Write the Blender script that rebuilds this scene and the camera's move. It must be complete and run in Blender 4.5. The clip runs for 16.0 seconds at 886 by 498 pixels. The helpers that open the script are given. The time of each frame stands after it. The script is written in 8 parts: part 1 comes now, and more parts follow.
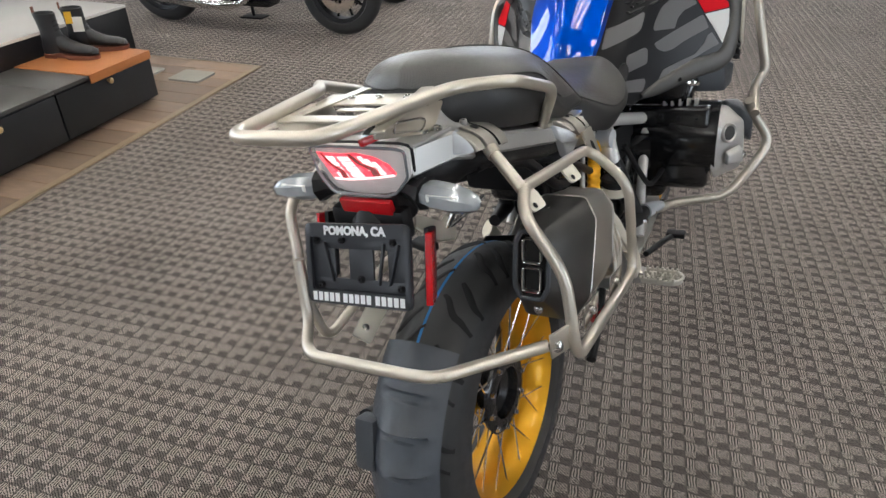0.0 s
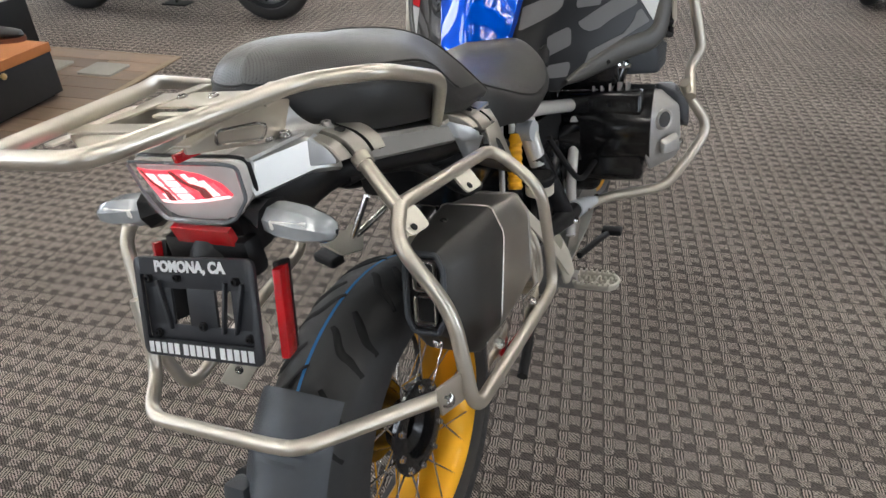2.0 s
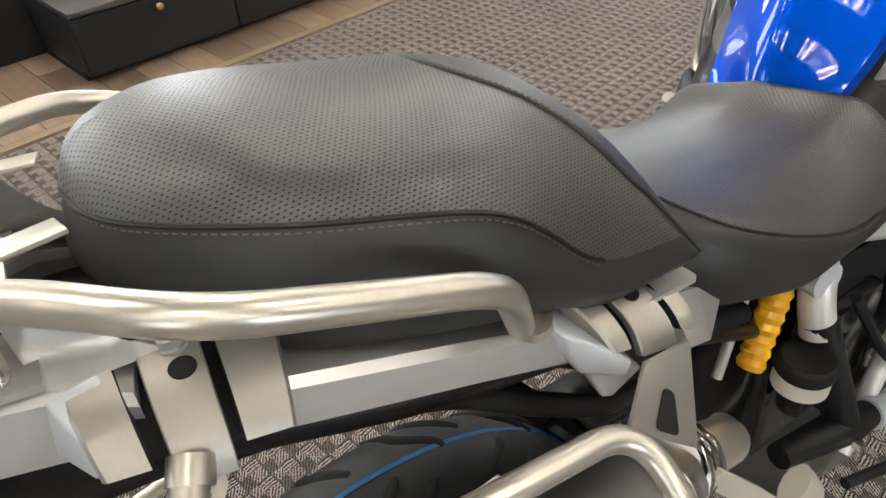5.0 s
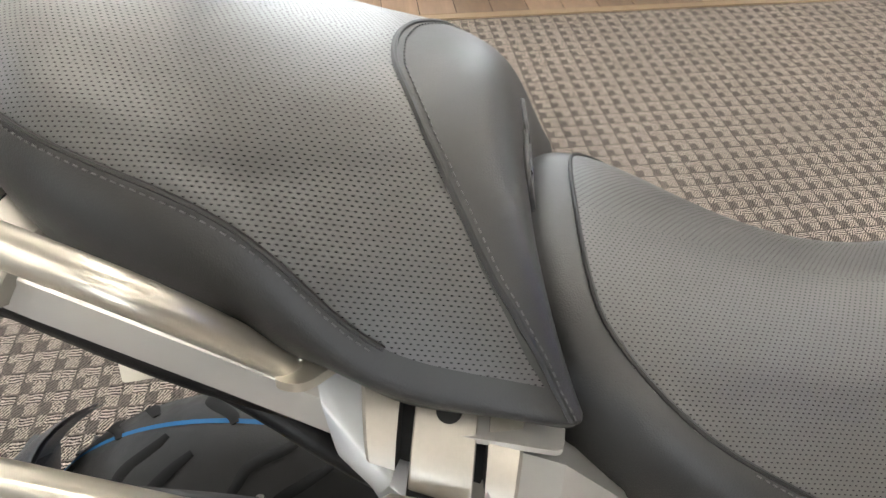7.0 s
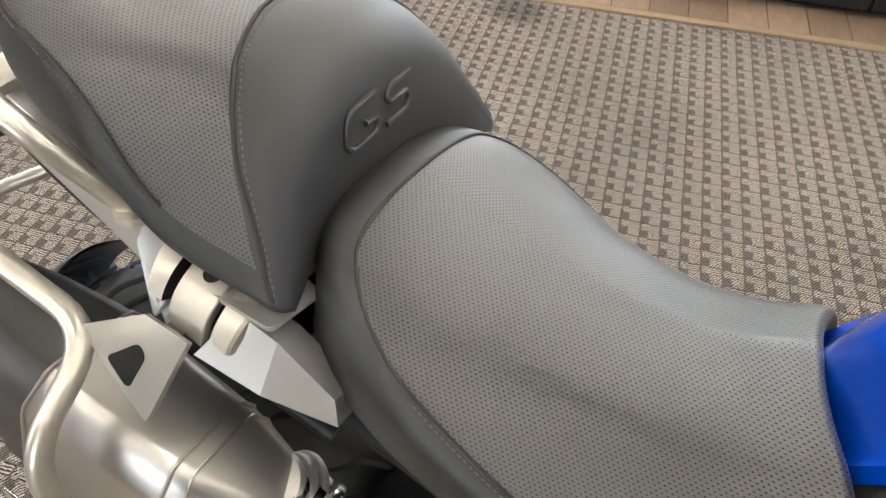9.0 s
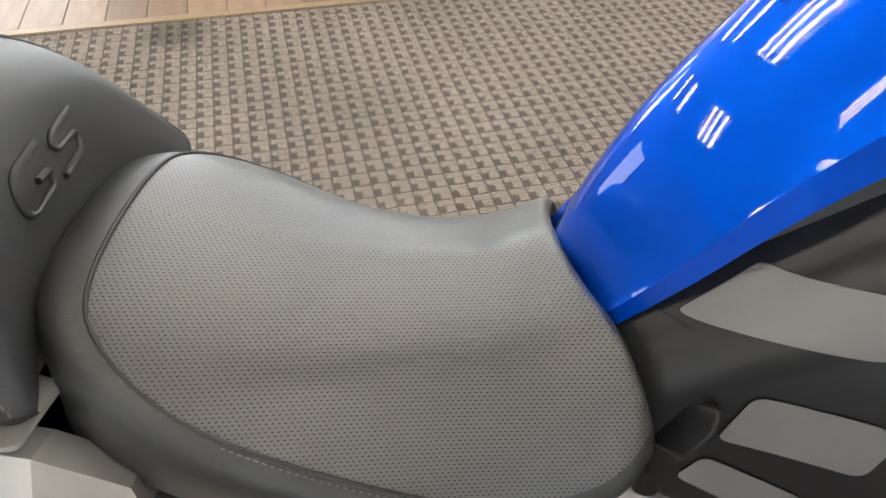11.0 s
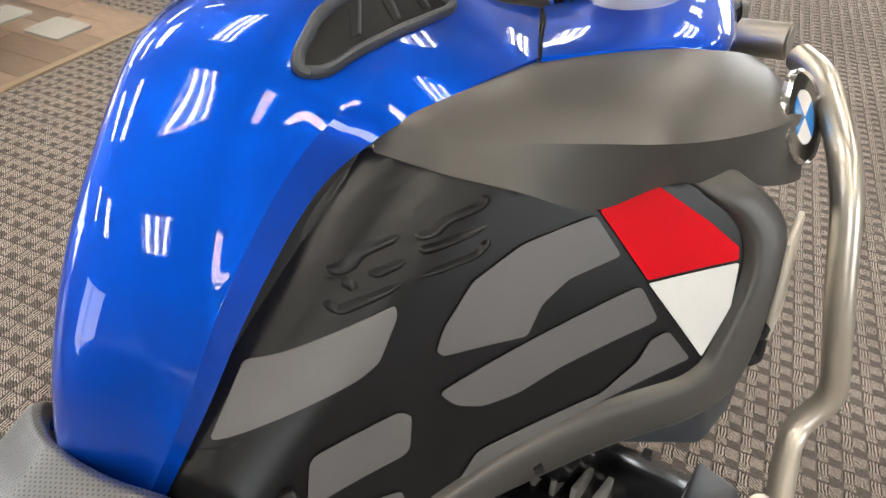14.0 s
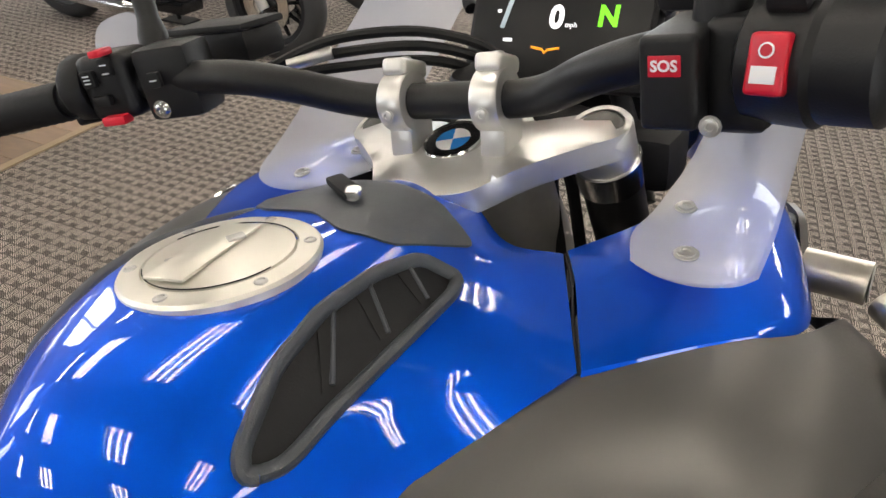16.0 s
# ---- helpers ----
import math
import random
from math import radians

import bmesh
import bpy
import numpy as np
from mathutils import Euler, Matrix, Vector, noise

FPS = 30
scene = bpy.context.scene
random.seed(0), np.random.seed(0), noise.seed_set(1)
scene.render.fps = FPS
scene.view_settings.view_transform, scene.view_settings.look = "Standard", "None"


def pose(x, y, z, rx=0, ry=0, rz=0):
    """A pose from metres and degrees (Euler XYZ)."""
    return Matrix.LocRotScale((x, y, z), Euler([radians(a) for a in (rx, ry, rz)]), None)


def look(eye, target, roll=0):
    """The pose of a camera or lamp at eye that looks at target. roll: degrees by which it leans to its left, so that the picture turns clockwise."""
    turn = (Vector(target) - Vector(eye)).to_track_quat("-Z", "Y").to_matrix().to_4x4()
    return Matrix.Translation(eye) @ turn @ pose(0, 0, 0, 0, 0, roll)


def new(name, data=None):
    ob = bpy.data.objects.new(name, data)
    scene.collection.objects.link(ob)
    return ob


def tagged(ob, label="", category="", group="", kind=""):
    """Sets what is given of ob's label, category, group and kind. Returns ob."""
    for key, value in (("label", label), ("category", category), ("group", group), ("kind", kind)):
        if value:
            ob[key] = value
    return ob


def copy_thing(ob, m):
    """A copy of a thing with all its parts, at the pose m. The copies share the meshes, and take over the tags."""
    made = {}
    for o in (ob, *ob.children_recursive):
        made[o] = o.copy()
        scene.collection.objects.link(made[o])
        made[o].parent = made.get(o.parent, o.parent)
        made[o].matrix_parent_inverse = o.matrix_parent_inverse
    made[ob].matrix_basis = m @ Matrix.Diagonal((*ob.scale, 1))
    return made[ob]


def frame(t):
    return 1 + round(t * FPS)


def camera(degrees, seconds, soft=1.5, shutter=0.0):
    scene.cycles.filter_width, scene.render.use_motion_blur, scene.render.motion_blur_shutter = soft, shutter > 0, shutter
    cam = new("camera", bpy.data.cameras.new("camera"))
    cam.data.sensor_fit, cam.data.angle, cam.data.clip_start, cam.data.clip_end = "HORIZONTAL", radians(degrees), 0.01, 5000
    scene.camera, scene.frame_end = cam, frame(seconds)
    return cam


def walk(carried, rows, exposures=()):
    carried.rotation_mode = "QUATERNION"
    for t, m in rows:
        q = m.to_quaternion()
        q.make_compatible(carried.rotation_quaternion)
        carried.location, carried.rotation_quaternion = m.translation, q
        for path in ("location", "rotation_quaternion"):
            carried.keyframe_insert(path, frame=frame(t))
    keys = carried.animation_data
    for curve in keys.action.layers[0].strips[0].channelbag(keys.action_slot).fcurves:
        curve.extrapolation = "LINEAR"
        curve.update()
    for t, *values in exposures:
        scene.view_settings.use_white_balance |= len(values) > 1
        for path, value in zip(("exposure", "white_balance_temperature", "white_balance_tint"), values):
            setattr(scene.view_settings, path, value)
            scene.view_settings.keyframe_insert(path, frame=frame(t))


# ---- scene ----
from mathutils.bvhtree import BVHTree

cam = camera(69.8, 16.0)
PATH = [
    (0, (0.3242, -0.8670, 1.3049), (-0.4655, 0.6117, 0.2141), 0.43),
    (0.5, (0.3233, -0.9105, 1.3545), (-0.4028, 0.5903, 0.2498), 0.39),
    (1, (0.3266, -0.8652, 1.3798), (-0.3633, 0.6597, 0.2849), 0.22),
    (1.5, (0.3354, -0.7531, 1.3399), (-0.3506, 0.7770, 0.2499), 0.19),
    (2, (0.3455, -0.6554, 1.2532), (-0.3235, 0.8553, 0.1262), 0.40),
    (2.5, (0.3220, -0.5346, 1.1834), (-0.3705, 0.8857, -0.0426), 0.49),
    (3, (0.2969, -0.3959, 1.1659), (-0.4393, 0.9454, -0.1220), 0.77),
    (3.5, (0.2602, -0.2576, 1.1608), (-0.5906, 0.9933, -0.1474), 0.48),
    (4, (0.2365, -0.1684, 1.1668), (-0.8314, 0.8982, -0.1454), 0.47),
    (4.5, (0.2203, -0.1137, 1.1716), (-0.9599, 0.7971, -0.1616), 0.37),
    (5, (0.1739, -0.0587, 1.1893), (-1.0488, 0.8037, -0.1378), -0.30),
    (5.2, (0.1548, -0.0368, 1.1990), (-1.0786, 0.8106, -0.1279), -0.34),
    (7.3, (0.1722, 0.2805, 1.1678), (-1.1804, 0.0217, -0.2825), 0.59),
    (7.5, (0.1745, 0.3113, 1.1881), (-1.1531, -0.0221, -0.2700), 0.25),
    (8, (0.1729, 0.4029, 1.2111), (-1.0889, -0.1675, -0.2319), -0.01),
    (8.2, (0.1640, 0.4291, 1.2231), (-1.0198, -0.2268, -0.2495), 0.76),
    (10.3, (0.1855, 0.5218, 1.1800), (-1.1423, 0.1197, -0.2606), 1.32),
    (10.5, (0.1879, 0.5121, 1.1817), (-1.1633, 0.2622, -0.2716), 1.61),
    (11, (0.1742, 0.4998, 1.1943), (-1.1934, 0.5937, -0.2621), 2.24),
    (11.5, (0.1513, 0.5286, 1.1834), (-1.1894, 0.8583, -0.2636), 2.53),
    (12, (0.1434, 0.5282, 1.1860), (-1.1193, 1.1322, -0.2426), 4.40),
    (12.5, (0.1439, 0.5224, 1.2028), (-0.9657, 1.3960, -0.2133), 4.14),
    (13, (0.1605, 0.5362, 1.2182), (-0.8217, 1.5629, -0.1893), 3.69),
    (13.5, (0.1836, 0.5513, 1.2290), (-0.7210, 1.7119, -0.1256), 3.69),
    (14, (0.1827, 0.5566, 1.2558), (-0.6646, 1.8196, -0.0430), 3.83),
    (14.5, (0.1567, 0.5639, 1.2772), (-0.6893, 1.8932, 0.0454), 3.81),
    (15, (0.1139, 0.5839, 1.2932), (-0.7401, 1.9391, 0.0957), 3.60),
    (15.5, (0.0744, 0.6535, 1.3036), (-0.7857, 2.0183, 0.1214), 3.60),
    (16, (0.0461, 0.7161, 1.3147), (-0.8175, 2.0942, 0.1507), 3.95),
]
walk(cam, [(t, look(eye, target, roll)) for t, eye, target, roll in PATH], exposures=((0.0, -0.13, 6150, 10), (1.5, -0.16, 6150, 10), (2.6, -0.13, 6250, 10), (4.0, -0.10, 6500, 10), (5.2, 0.16, 6500, 10), (7.3, 0.5, 6500, 10), (8.2, 0.46, 6500, 10), (10.3, 0.55, 6500, 10), (11.5, 0.47, 6550, 10), (13.0, 0.55, 6600, 10), (14.0, 0.4, 6700, 11), (15.0, 0.12, 6700, 11), (16.0, 0.0, 6700, 11)))

# ---- light: daylight sky outside, window light, ceiling lamps ----
world = bpy.data.worlds.new("world")
scene.world = world
world.use_nodes = True
wn = world.node_tree
sky = wn.nodes.new("ShaderNodeTexSky")
sky.sky_type, sky.sun_disc = "NISHITA", False
sky.sun_elevation, sky.sun_rotation = radians(48), radians(150)
wn.links.new(sky.outputs[0], wn.nodes["Background"].inputs[0])
wn.nodes["Background"].inputs[1].default_value = 0.12

TURN = radians(12.5)      # the showroom's axes against the motorcycle's
ROOM = Matrix.Rotation(TURN, 4, "Z")
LAMP_POWER, WINDOW_POWER = 24.5, 26.0


# ---- materials ----
def material(name, colour, rough=0.5, metal=0.0, vary=0.0, scale=40.0, bump=0.0, bump_scale=300.0, coat=0.0, spec=0.5, alpha=1.0,
             transmission=0.0, stretch=None, rough_vary=0.0):
    m = bpy.data.materials.new(name)
    m.use_nodes = True
    t = m.node_tree
    p = t.nodes["Principled BSDF"]
    p.inputs["Base Color"].default_value = (*colour, 1)
    p.inputs["Roughness"].default_value = rough
    p.inputs["Metallic"].default_value = metal
    p.inputs["Coat Weight"].default_value = coat
    p.inputs["Coat Roughness"].default_value = 0.03
    p.inputs["Specular IOR Level"].default_value = spec
    p.inputs["Transmission Weight"].default_value = transmission
    p.inputs["Alpha"].default_value = alpha
    co = t.nodes.new("ShaderNodeTexCoord").outputs["Object"]
    if stretch:
        mp = t.nodes.new("ShaderNodeMapping")
        mp.inputs["Scale"].default_value = stretch
        t.links.new(co, mp.inputs["Vector"])
        co = mp.outputs[0]
    if vary or rough_vary:
        n1 = t.nodes.new("ShaderNodeTexNoise")
        n1.inputs["Scale"].default_value, n1.inputs["Detail"].default_value = scale, 6
        t.links.new(co, n1.inputs["Vector"])
        if vary:
            mix = t.nodes.new("ShaderNodeMixRGB")
            mix.inputs[1].default_value = (*[c * (1 - vary) for c in colour], 1)
            mix.inputs[2].default_value = (*[min(1, c * (1 + vary)) for c in colour], 1)
            t.links.new(n1.outputs["Fac"], mix.inputs[0])
            t.links.new(mix.outputs[0], p.inputs["Base Color"])
        if rough_vary:
            r = t.nodes.new("ShaderNodeMapRange")
            r.inputs["To Min"].default_value, r.inputs["To Max"].default_value = max(0.02, rough - rough_vary), min(1, rough + rough_vary)
            r.inputs["From Min"].default_value, r.inputs["From Max"].default_value = 0.3, 0.7
            t.links.new(n1.outputs["Fac"], r.inputs["Value"])
            t.links.new(r.outputs[0], p.inputs["Roughness"])
    if bump:
        n2 = t.nodes.new("ShaderNodeTexNoise")
        n2.inputs["Scale"].default_value, n2.inputs["Detail"].default_value = bump_scale, 3
        t.links.new(co, n2.inputs["Vector"])
        b = t.nodes.new("ShaderNodeBump")
        b.inputs["Strength"].default_value, b.inputs["Distance"].default_value = bump, 0.002
        t.links.new(n2.outputs["Fac"], b.inputs["Height"])
        t.links.new(b.outputs[0], p.inputs["Normal"])
    return m


def glow(name, colour, strength):
    m = bpy.data.materials.new(name)
    m.use_nodes = True
    p = m.node_tree.nodes["Principled BSDF"]
    p.inputs["Base Color"].default_value = (*colour, 1)
    p.inputs["Emission Color"].default_value = (*colour, 1)
    p.inputs["Emission Strength"].default_value = strength
    return m


def mathnode(t, op, a, b=0.0):
    n = t.nodes.new("ShaderNodeMath")
    n.operation = op
    for i, v in enumerate((a, b)):
        if isinstance(v, (int, float)):
            n.inputs[i].default_value = v
        else:
            t.links.new(v, n.inputs[i])
    return n.outputs[0]


def carpet_material():
    """Tufted carpet: a grid of 54 mm cells, three quarters light loops in two directions, one quarter dark cut pile."""
    m = bpy.data.materials.new("carpet")
    m.use_nodes = True
    t = m.node_tree
    p = t.nodes["Principled BSDF"]
    p.inputs["Roughness"].default_value = 0.95
    p.inputs["Specular IOR Level"].default_value = 0.15
    co = t.nodes.new("ShaderNodeTexCoord").outputs["Object"]
    wob = t.nodes.new("ShaderNodeTexNoise")
    wob.inputs["Scale"].default_value = 55
    t.links.new(co, wob.inputs["Vector"])
    vm = t.nodes.new("ShaderNodeVectorMath")
    vm.operation = "MULTIPLY_ADD"
    t.links.new(wob.outputs["Color"], vm.inputs[0])
    vm.inputs[1].default_value = (0.008, 0.008, 0)
    t.links.new(co, vm.inputs[2])
    sx = t.nodes.new("ShaderNodeSeparateXYZ")
    t.links.new(vm.outputs[0], sx.inputs[0])
    u = mathnode(t, "FRACT", mathnode(t, "DIVIDE", sx.outputs[0], 0.0545))
    v = mathnode(t, "FRACT", mathnode(t, "DIVIDE", sx.outputs[1], 0.0530))
    right = mathnode(t, "GREATER_THAN", u, 0.52)
    low = mathnode(t, "LESS_THAN", v, 0.46)
    dark = mathnode(t, "MULTIPLY", right, low)
    edge = mathnode(t, "MAXIMUM", mathnode(t, "LESS_THAN", v, 0.10), mathnode(t, "LESS_THAN", u, 0.08))
    # loops: upright ridges in one quarter, slanting ones in the two beside it
    upright = mathnode(t, "MULTIPLY", mathnode(t, "LESS_THAN", u, 0.52), mathnode(t, "GREATER_THAN", v, 0.46))
    s1 = mathnode(t, "SINE", mathnode(t, "MULTIPLY", u, 50.0))
    s2 = mathnode(t, "SINE", mathnode(t, "ADD", mathnode(t, "MULTIPLY", u, 38.0), mathnode(t, "MULTIPLY", v, 44.0)))
    ridge = t.nodes.new("ShaderNodeMix")
    t.links.new(upright, ridge.inputs[0])
    t.links.new(mathnode(t, "MULTIPLY", s2, 0.7), ridge.inputs[2])
    t.links.new(s1, ridge.inputs[3])
    n = t.nodes.new("ShaderNodeTexNoise")
    n.inputs["Scale"].default_value, n.inputs["Detail"].default_value = 260, 3
    t.links.new(co, n.inputs["Vector"])
    tuft = mathnode(t, "MULTIPLY_ADD", n.outputs["Fac"], 2.0)
    tuft.node.inputs[2].default_value = -0.47
    lum = mathnode(t, "ADD", mathnode(t, "MULTIPLY", ridge.outputs[0], 0.42), tuft)
    ramp = t.nodes.new("ShaderNodeValToRGB")
    ramp.color_ramp.elements[0].position, ramp.color_ramp.elements[0].color = 0.30, (0.024, 0.021, 0.0195, 1)
    ramp.color_ramp.elements[1].position, ramp.color_ramp.elements[1].color = 0.70, (0.61, 0.53, 0.475, 1)
    t.links.new(lum, ramp.inputs[0])
    dk = t.nodes.new("ShaderNodeMixRGB")
    dk.inputs[2].default_value = (0.040, 0.036, 0.034, 1)
    t.links.new(mathnode(t, "MULTIPLY", mathnode(t, "MAXIMUM", dark, edge), 0.72), dk.inputs[0])
    t.links.new(ramp.outputs[0], dk.inputs[1])
    # worn and soiled spots
    st = t.nodes.new("ShaderNodeTexNoise")
    st.inputs["Scale"].default_value, st.inputs["Detail"].default_value = 1.7, 5
    t.links.new(co, st.inputs["Vector"])
    sr = t.nodes.new("ShaderNodeMapRange")
    sr.inputs["From Min"].default_value, sr.inputs["From Max"].default_value = 0.3, 0.7
    sr.inputs["To Min"].default_value, sr.inputs["To Max"].default_value = 0.82, 1.1
    t.links.new(st.outputs["Fac"], sr.inputs["Value"])
    vo = t.nodes.new("ShaderNodeTexVoronoi")
    vo.inputs["Scale"].default_value = 0.85
    t.links.new(vm.outputs[0], vo.inputs["Vector"])
    spot = t.nodes.new("ShaderNodeMapRange")
    spot.inputs["From Min"].default_value, spot.inputs["From Max"].default_value = 0.06, 0.13
    spot.inputs["To Min"].default_value, spot.inputs["To Max"].default_value = 0.55, 1.0
    t.links.new(vo.outputs["Distance"], spot.inputs["Value"])
    mul = t.nodes.new("ShaderNodeMixRGB")
    mul.blend_type = "MULTIPLY"
    mul.inputs[0].default_value = 1
    t.links.new(dk.outputs[0], mul.inputs[1])
    t.links.new(mathnode(t, "MULTIPLY", sr.outputs[0], spot.outputs[0]), mul.inputs[2])
    t.links.new(mul.outputs[0], p.inputs["Base Color"])
    h = mathnode(t, "MULTIPLY", mathnode(t, "ADD", lum, 0.6), mathnode(t, "SUBTRACT", 1.0, mathnode(t, "MULTIPLY", mathnode(t, "MAXIMUM", dark, edge), 0.75)))
    b = t.nodes.new("ShaderNodeBump")
    b.inputs["Strength"].default_value, b.inputs["Distance"].default_value = 0.9, 0.004
    t.links.new(h, b.inputs["Height"])
    t.links.new(b.outputs[0], p.inputs["Normal"])
    return m


def vinyl_material(name, perforated):
    """Seat cover: fine leather grain, with rows of small pin holes where perforated."""
    m = bpy.data.materials.new(name)
    m.use_nodes = True
    t = m.node_tree
    p = t.nodes["Principled BSDF"]
    p.inputs["Roughness"].default_value = 0.5
    p.inputs["Specular IOR Level"].default_value = 0.9 if perforated else 0.6
    p.inputs["Coat Weight"].default_value, p.inputs["Coat Roughness"].default_value = (0.95 if perforated else 0.35), 0.43
    co = t.nodes.new("ShaderNodeTexCoord").outputs["Object"]
    grain = t.nodes.new("ShaderNodeTexNoise")
    grain.inputs["Scale"].default_value, grain.inputs["Detail"].default_value = 900, 4
    t.links.new(co, grain.inputs["Vector"])
    height = mathnode(t, "MULTIPLY", grain.outputs["Fac"], 0.25)
    base = (0.018, 0.017, 0.016) if perforated else (0.011, 0.011, 0.0115)
    p.inputs["Base Color"].default_value = (*base, 1)
    if perforated:
        s = t.nodes.new("ShaderNodeSeparateXYZ")
        t.links.new(co, s.inputs[0])
        # pin holes on a staggered lattice along and across the seat
        girth = mathnode(t, "ADD", mathnode(t, "ABSOLUTE", s.outputs[0]), mathnode(t, "MULTIPLY", s.outputs[2], -1.0))
        row = mathnode(t, "DIVIDE", girth, 0.0034)
        stag = mathnode(t, "MULTIPLY", mathnode(t, "MODULO", mathnode(t, "FLOOR", row), 2.0), 0.5)
        col = mathnode(t, "ADD", mathnode(t, "DIVIDE", s.outputs[1], 0.0036), stag)
        du = mathnode(t, "SUBTRACT", mathnode(t, "FRACT", row), 0.5)
        dv = mathnode(t, "SUBTRACT", mathnode(t, "FRACT", col), 0.5)
        d = mathnode(t, "SQRT", mathnode(t, "ADD", mathnode(t, "MULTIPLY", mathnode(t, "MULTIPLY", du, du), 2.4), mathnode(t, "MULTIPLY", dv, dv)))
        hole = t.nodes.new("ShaderNodeMapRange")
        hole.inputs["From Min"].default_value, hole.inputs["From Max"].default_value = 0.10, 0.30
        t.links.new(d, hole.inputs["Value"])
        mix = t.nodes.new("ShaderNodeMixRGB")
        mix.inputs[1].default_value = (0.004, 0.004, 0.004, 1)
        mix.inputs[2].default_value = (*base, 1)
        t.links.new(hole.outputs[0], mix.inputs[0])
        t.links.new(mix.outputs[0], p.inputs["Base Color"])
        t.links.new(mathnode(t, "MULTIPLY", hole.outputs[0], 0.9), p.inputs["Specular IOR Level"])
        t.links.new(hole.outputs[0], p.inputs["Coat Weight"])
        height = mathnode(t, "ADD", height, mathnode(t, "MULTIPLY", hole.outputs[0], 0.8))
    b = t.nodes.new("ShaderNodeBump")
    b.inputs["Strength"].default_value, b.inputs["Distance"].default_value = 0.9, 0.0012
    t.links.new(height, b.inputs["Height"])
    t.links.new(b.outputs[0], p.inputs["Normal"])
    return m


CARPET = carpet_material()
PERFORATED = vinyl_material("perforated_vinyl", True)
VINYL = vinyl_material("plain_vinyl", False)
PIPING = material("piping", (0.012, 0.012, 0.012), 0.5)
STEEL = material("brushed_steel", (0.67, 0.625, 0.545), 0.33, 0.82, vary=0.03, scale=900)
BRIGHT = material("bright_steel", (0.75, 0.74, 0.72), 0.16, 1.0, vary=0.05, scale=80)
CAST = material("cast_aluminium", (0.50, 0.49, 0.475), 0.40, 0.6, vary=0.08, scale=120, bump=0.15, bump_scale=900)
SATIN = material("satin_aluminium", (0.64, 0.63, 0.61), 0.31, 0.82, vary=0.05, scale=90, bump=0.06, bump_scale=700)
STRAP = material("strap_steel", (0.46, 0.435, 0.39), 0.40, 0.75, vary=0.05, scale=300)
SILVER = material("silver_paint", (0.52, 0.515, 0.50), 0.34, 0.55, vary=0.03, scale=20, coat=0.3)
CREAM = material("pale_bracket", (0.78, 0.74, 0.64), 0.4, 0.35, vary=0.04, scale=60)
FRAMEWHITE = material("frame_paint", (0.72, 0.71, 0.69), 0.32, 0.25, vary=0.04, scale=50, coat=0.3)
BLUE = material("blue_lacquer", (0.0, 0.075, 0.58), 0.44, 0.72, vary=0.06, scale=1400, coat=1.0, spec=0.0)
BLUE.node_tree.nodes["Principled BSDF"].inputs["Coat Roughness"].default_value = 0.012
GRAPHITE = material("graphite_paint", (0.108, 0.104, 0.099), 0.42, 0.55, vary=0.05, scale=600, rough_vary=0.04)
DARKPANEL = material("satin_black_paint", (0.008, 0.008, 0.009), 0.33, 0.0, vary=0.08, scale=500, spec=0.38)
DECAL = material("grey_decal", (0.135, 0.132, 0.133), 0.42, 0.1, vary=0.06, scale=700)
RED = material("red_decal", (0.66, 0.0, 0.008), 0.5, vary=0.03, scale=200, spec=0.15)
WHITE = material("white_decal", (0.80, 0.81, 0.80), 0.35, vary=0.02, scale=200)
BLACK = material("black_plastic", (0.009, 0.009, 0.010), 0.42, vary=0.15, scale=200, bump=0.12, bump_scale=900, spec=0.3)
GUARD = material("guard_plastic", (0.052, 0.060, 0.074), 0.32, vary=0.08, scale=120, bump=0.2, bump_scale=1200)
MATT = material("matt_black", (0.010, 0.010, 0.011), 0.6, vary=0.15, scale=150, bump=0.15, bump_scale=800, spec=0.25)
GLOSSBLACK = material("engine_black", (0.008, 0.008, 0.009), 0.22, vary=0.2, scale=90, coat=0.3)
GREYPLASTIC = material("grey_plastic", (0.050, 0.056, 0.066), 0.42, vary=0.08, scale=120, bump=0.2, bump_scale=1200)
RUBBER = material("tyre_rubber", (0.030, 0.030, 0.031), 0.55, vary=0.2, scale=60, bump=0.15, bump_scale=600, rough_vary=0.08)
# near-black that paints in the shade of grooves, slots and holes
GROOVE = material("groove_shade", (0.006, 0.006, 0.006), 0.8)
STRIPE = material("blue_tyre_line", (0.01, 0.16, 0.42), 0.6)
GOLD = material("gold_anodised", (0.80, 0.40, 0.015), 0.40, 0.75, vary=0.05, scale=50, coat=0.3)
CANBLACK = material("silencer_coating", (0.050, 0.048, 0.046), 0.42, 0.3, vary=0.1, scale=300, bump=0.05, bump_scale=900)
CANSTEEL = material("silencer_steel", (0.60, 0.575, 0.54), 0.38, 1.0, vary=0.08, scale=40, rough_vary=0.05)
LENSRED = material("red_reflector", (0.46, 0.004, 0.008), 0.18, vary=0.2, scale=500, bump=0.3, bump_scale=1500, coat=0.6)
SMOKE = material("smoked_lens", (0.17, 0.19, 0.21), 0.10, vary=0.25, scale=60, coat=0.6)
SIGNAL = material("clear_grey_lens", (0.34, 0.37, 0.40), 0.24, 0.15, vary=0.25, scale=60, coat=0.8)
PLATEBLACK = material("plate_frame_plastic", (0.022, 0.024, 0.029), 0.34, vary=0.1, scale=80, bump=0.05, bump_scale=900)
CLEAR = material("clear_lens", (0.85, 0.85, 0.86), 0.06, alpha=0.10, coat=0.5)
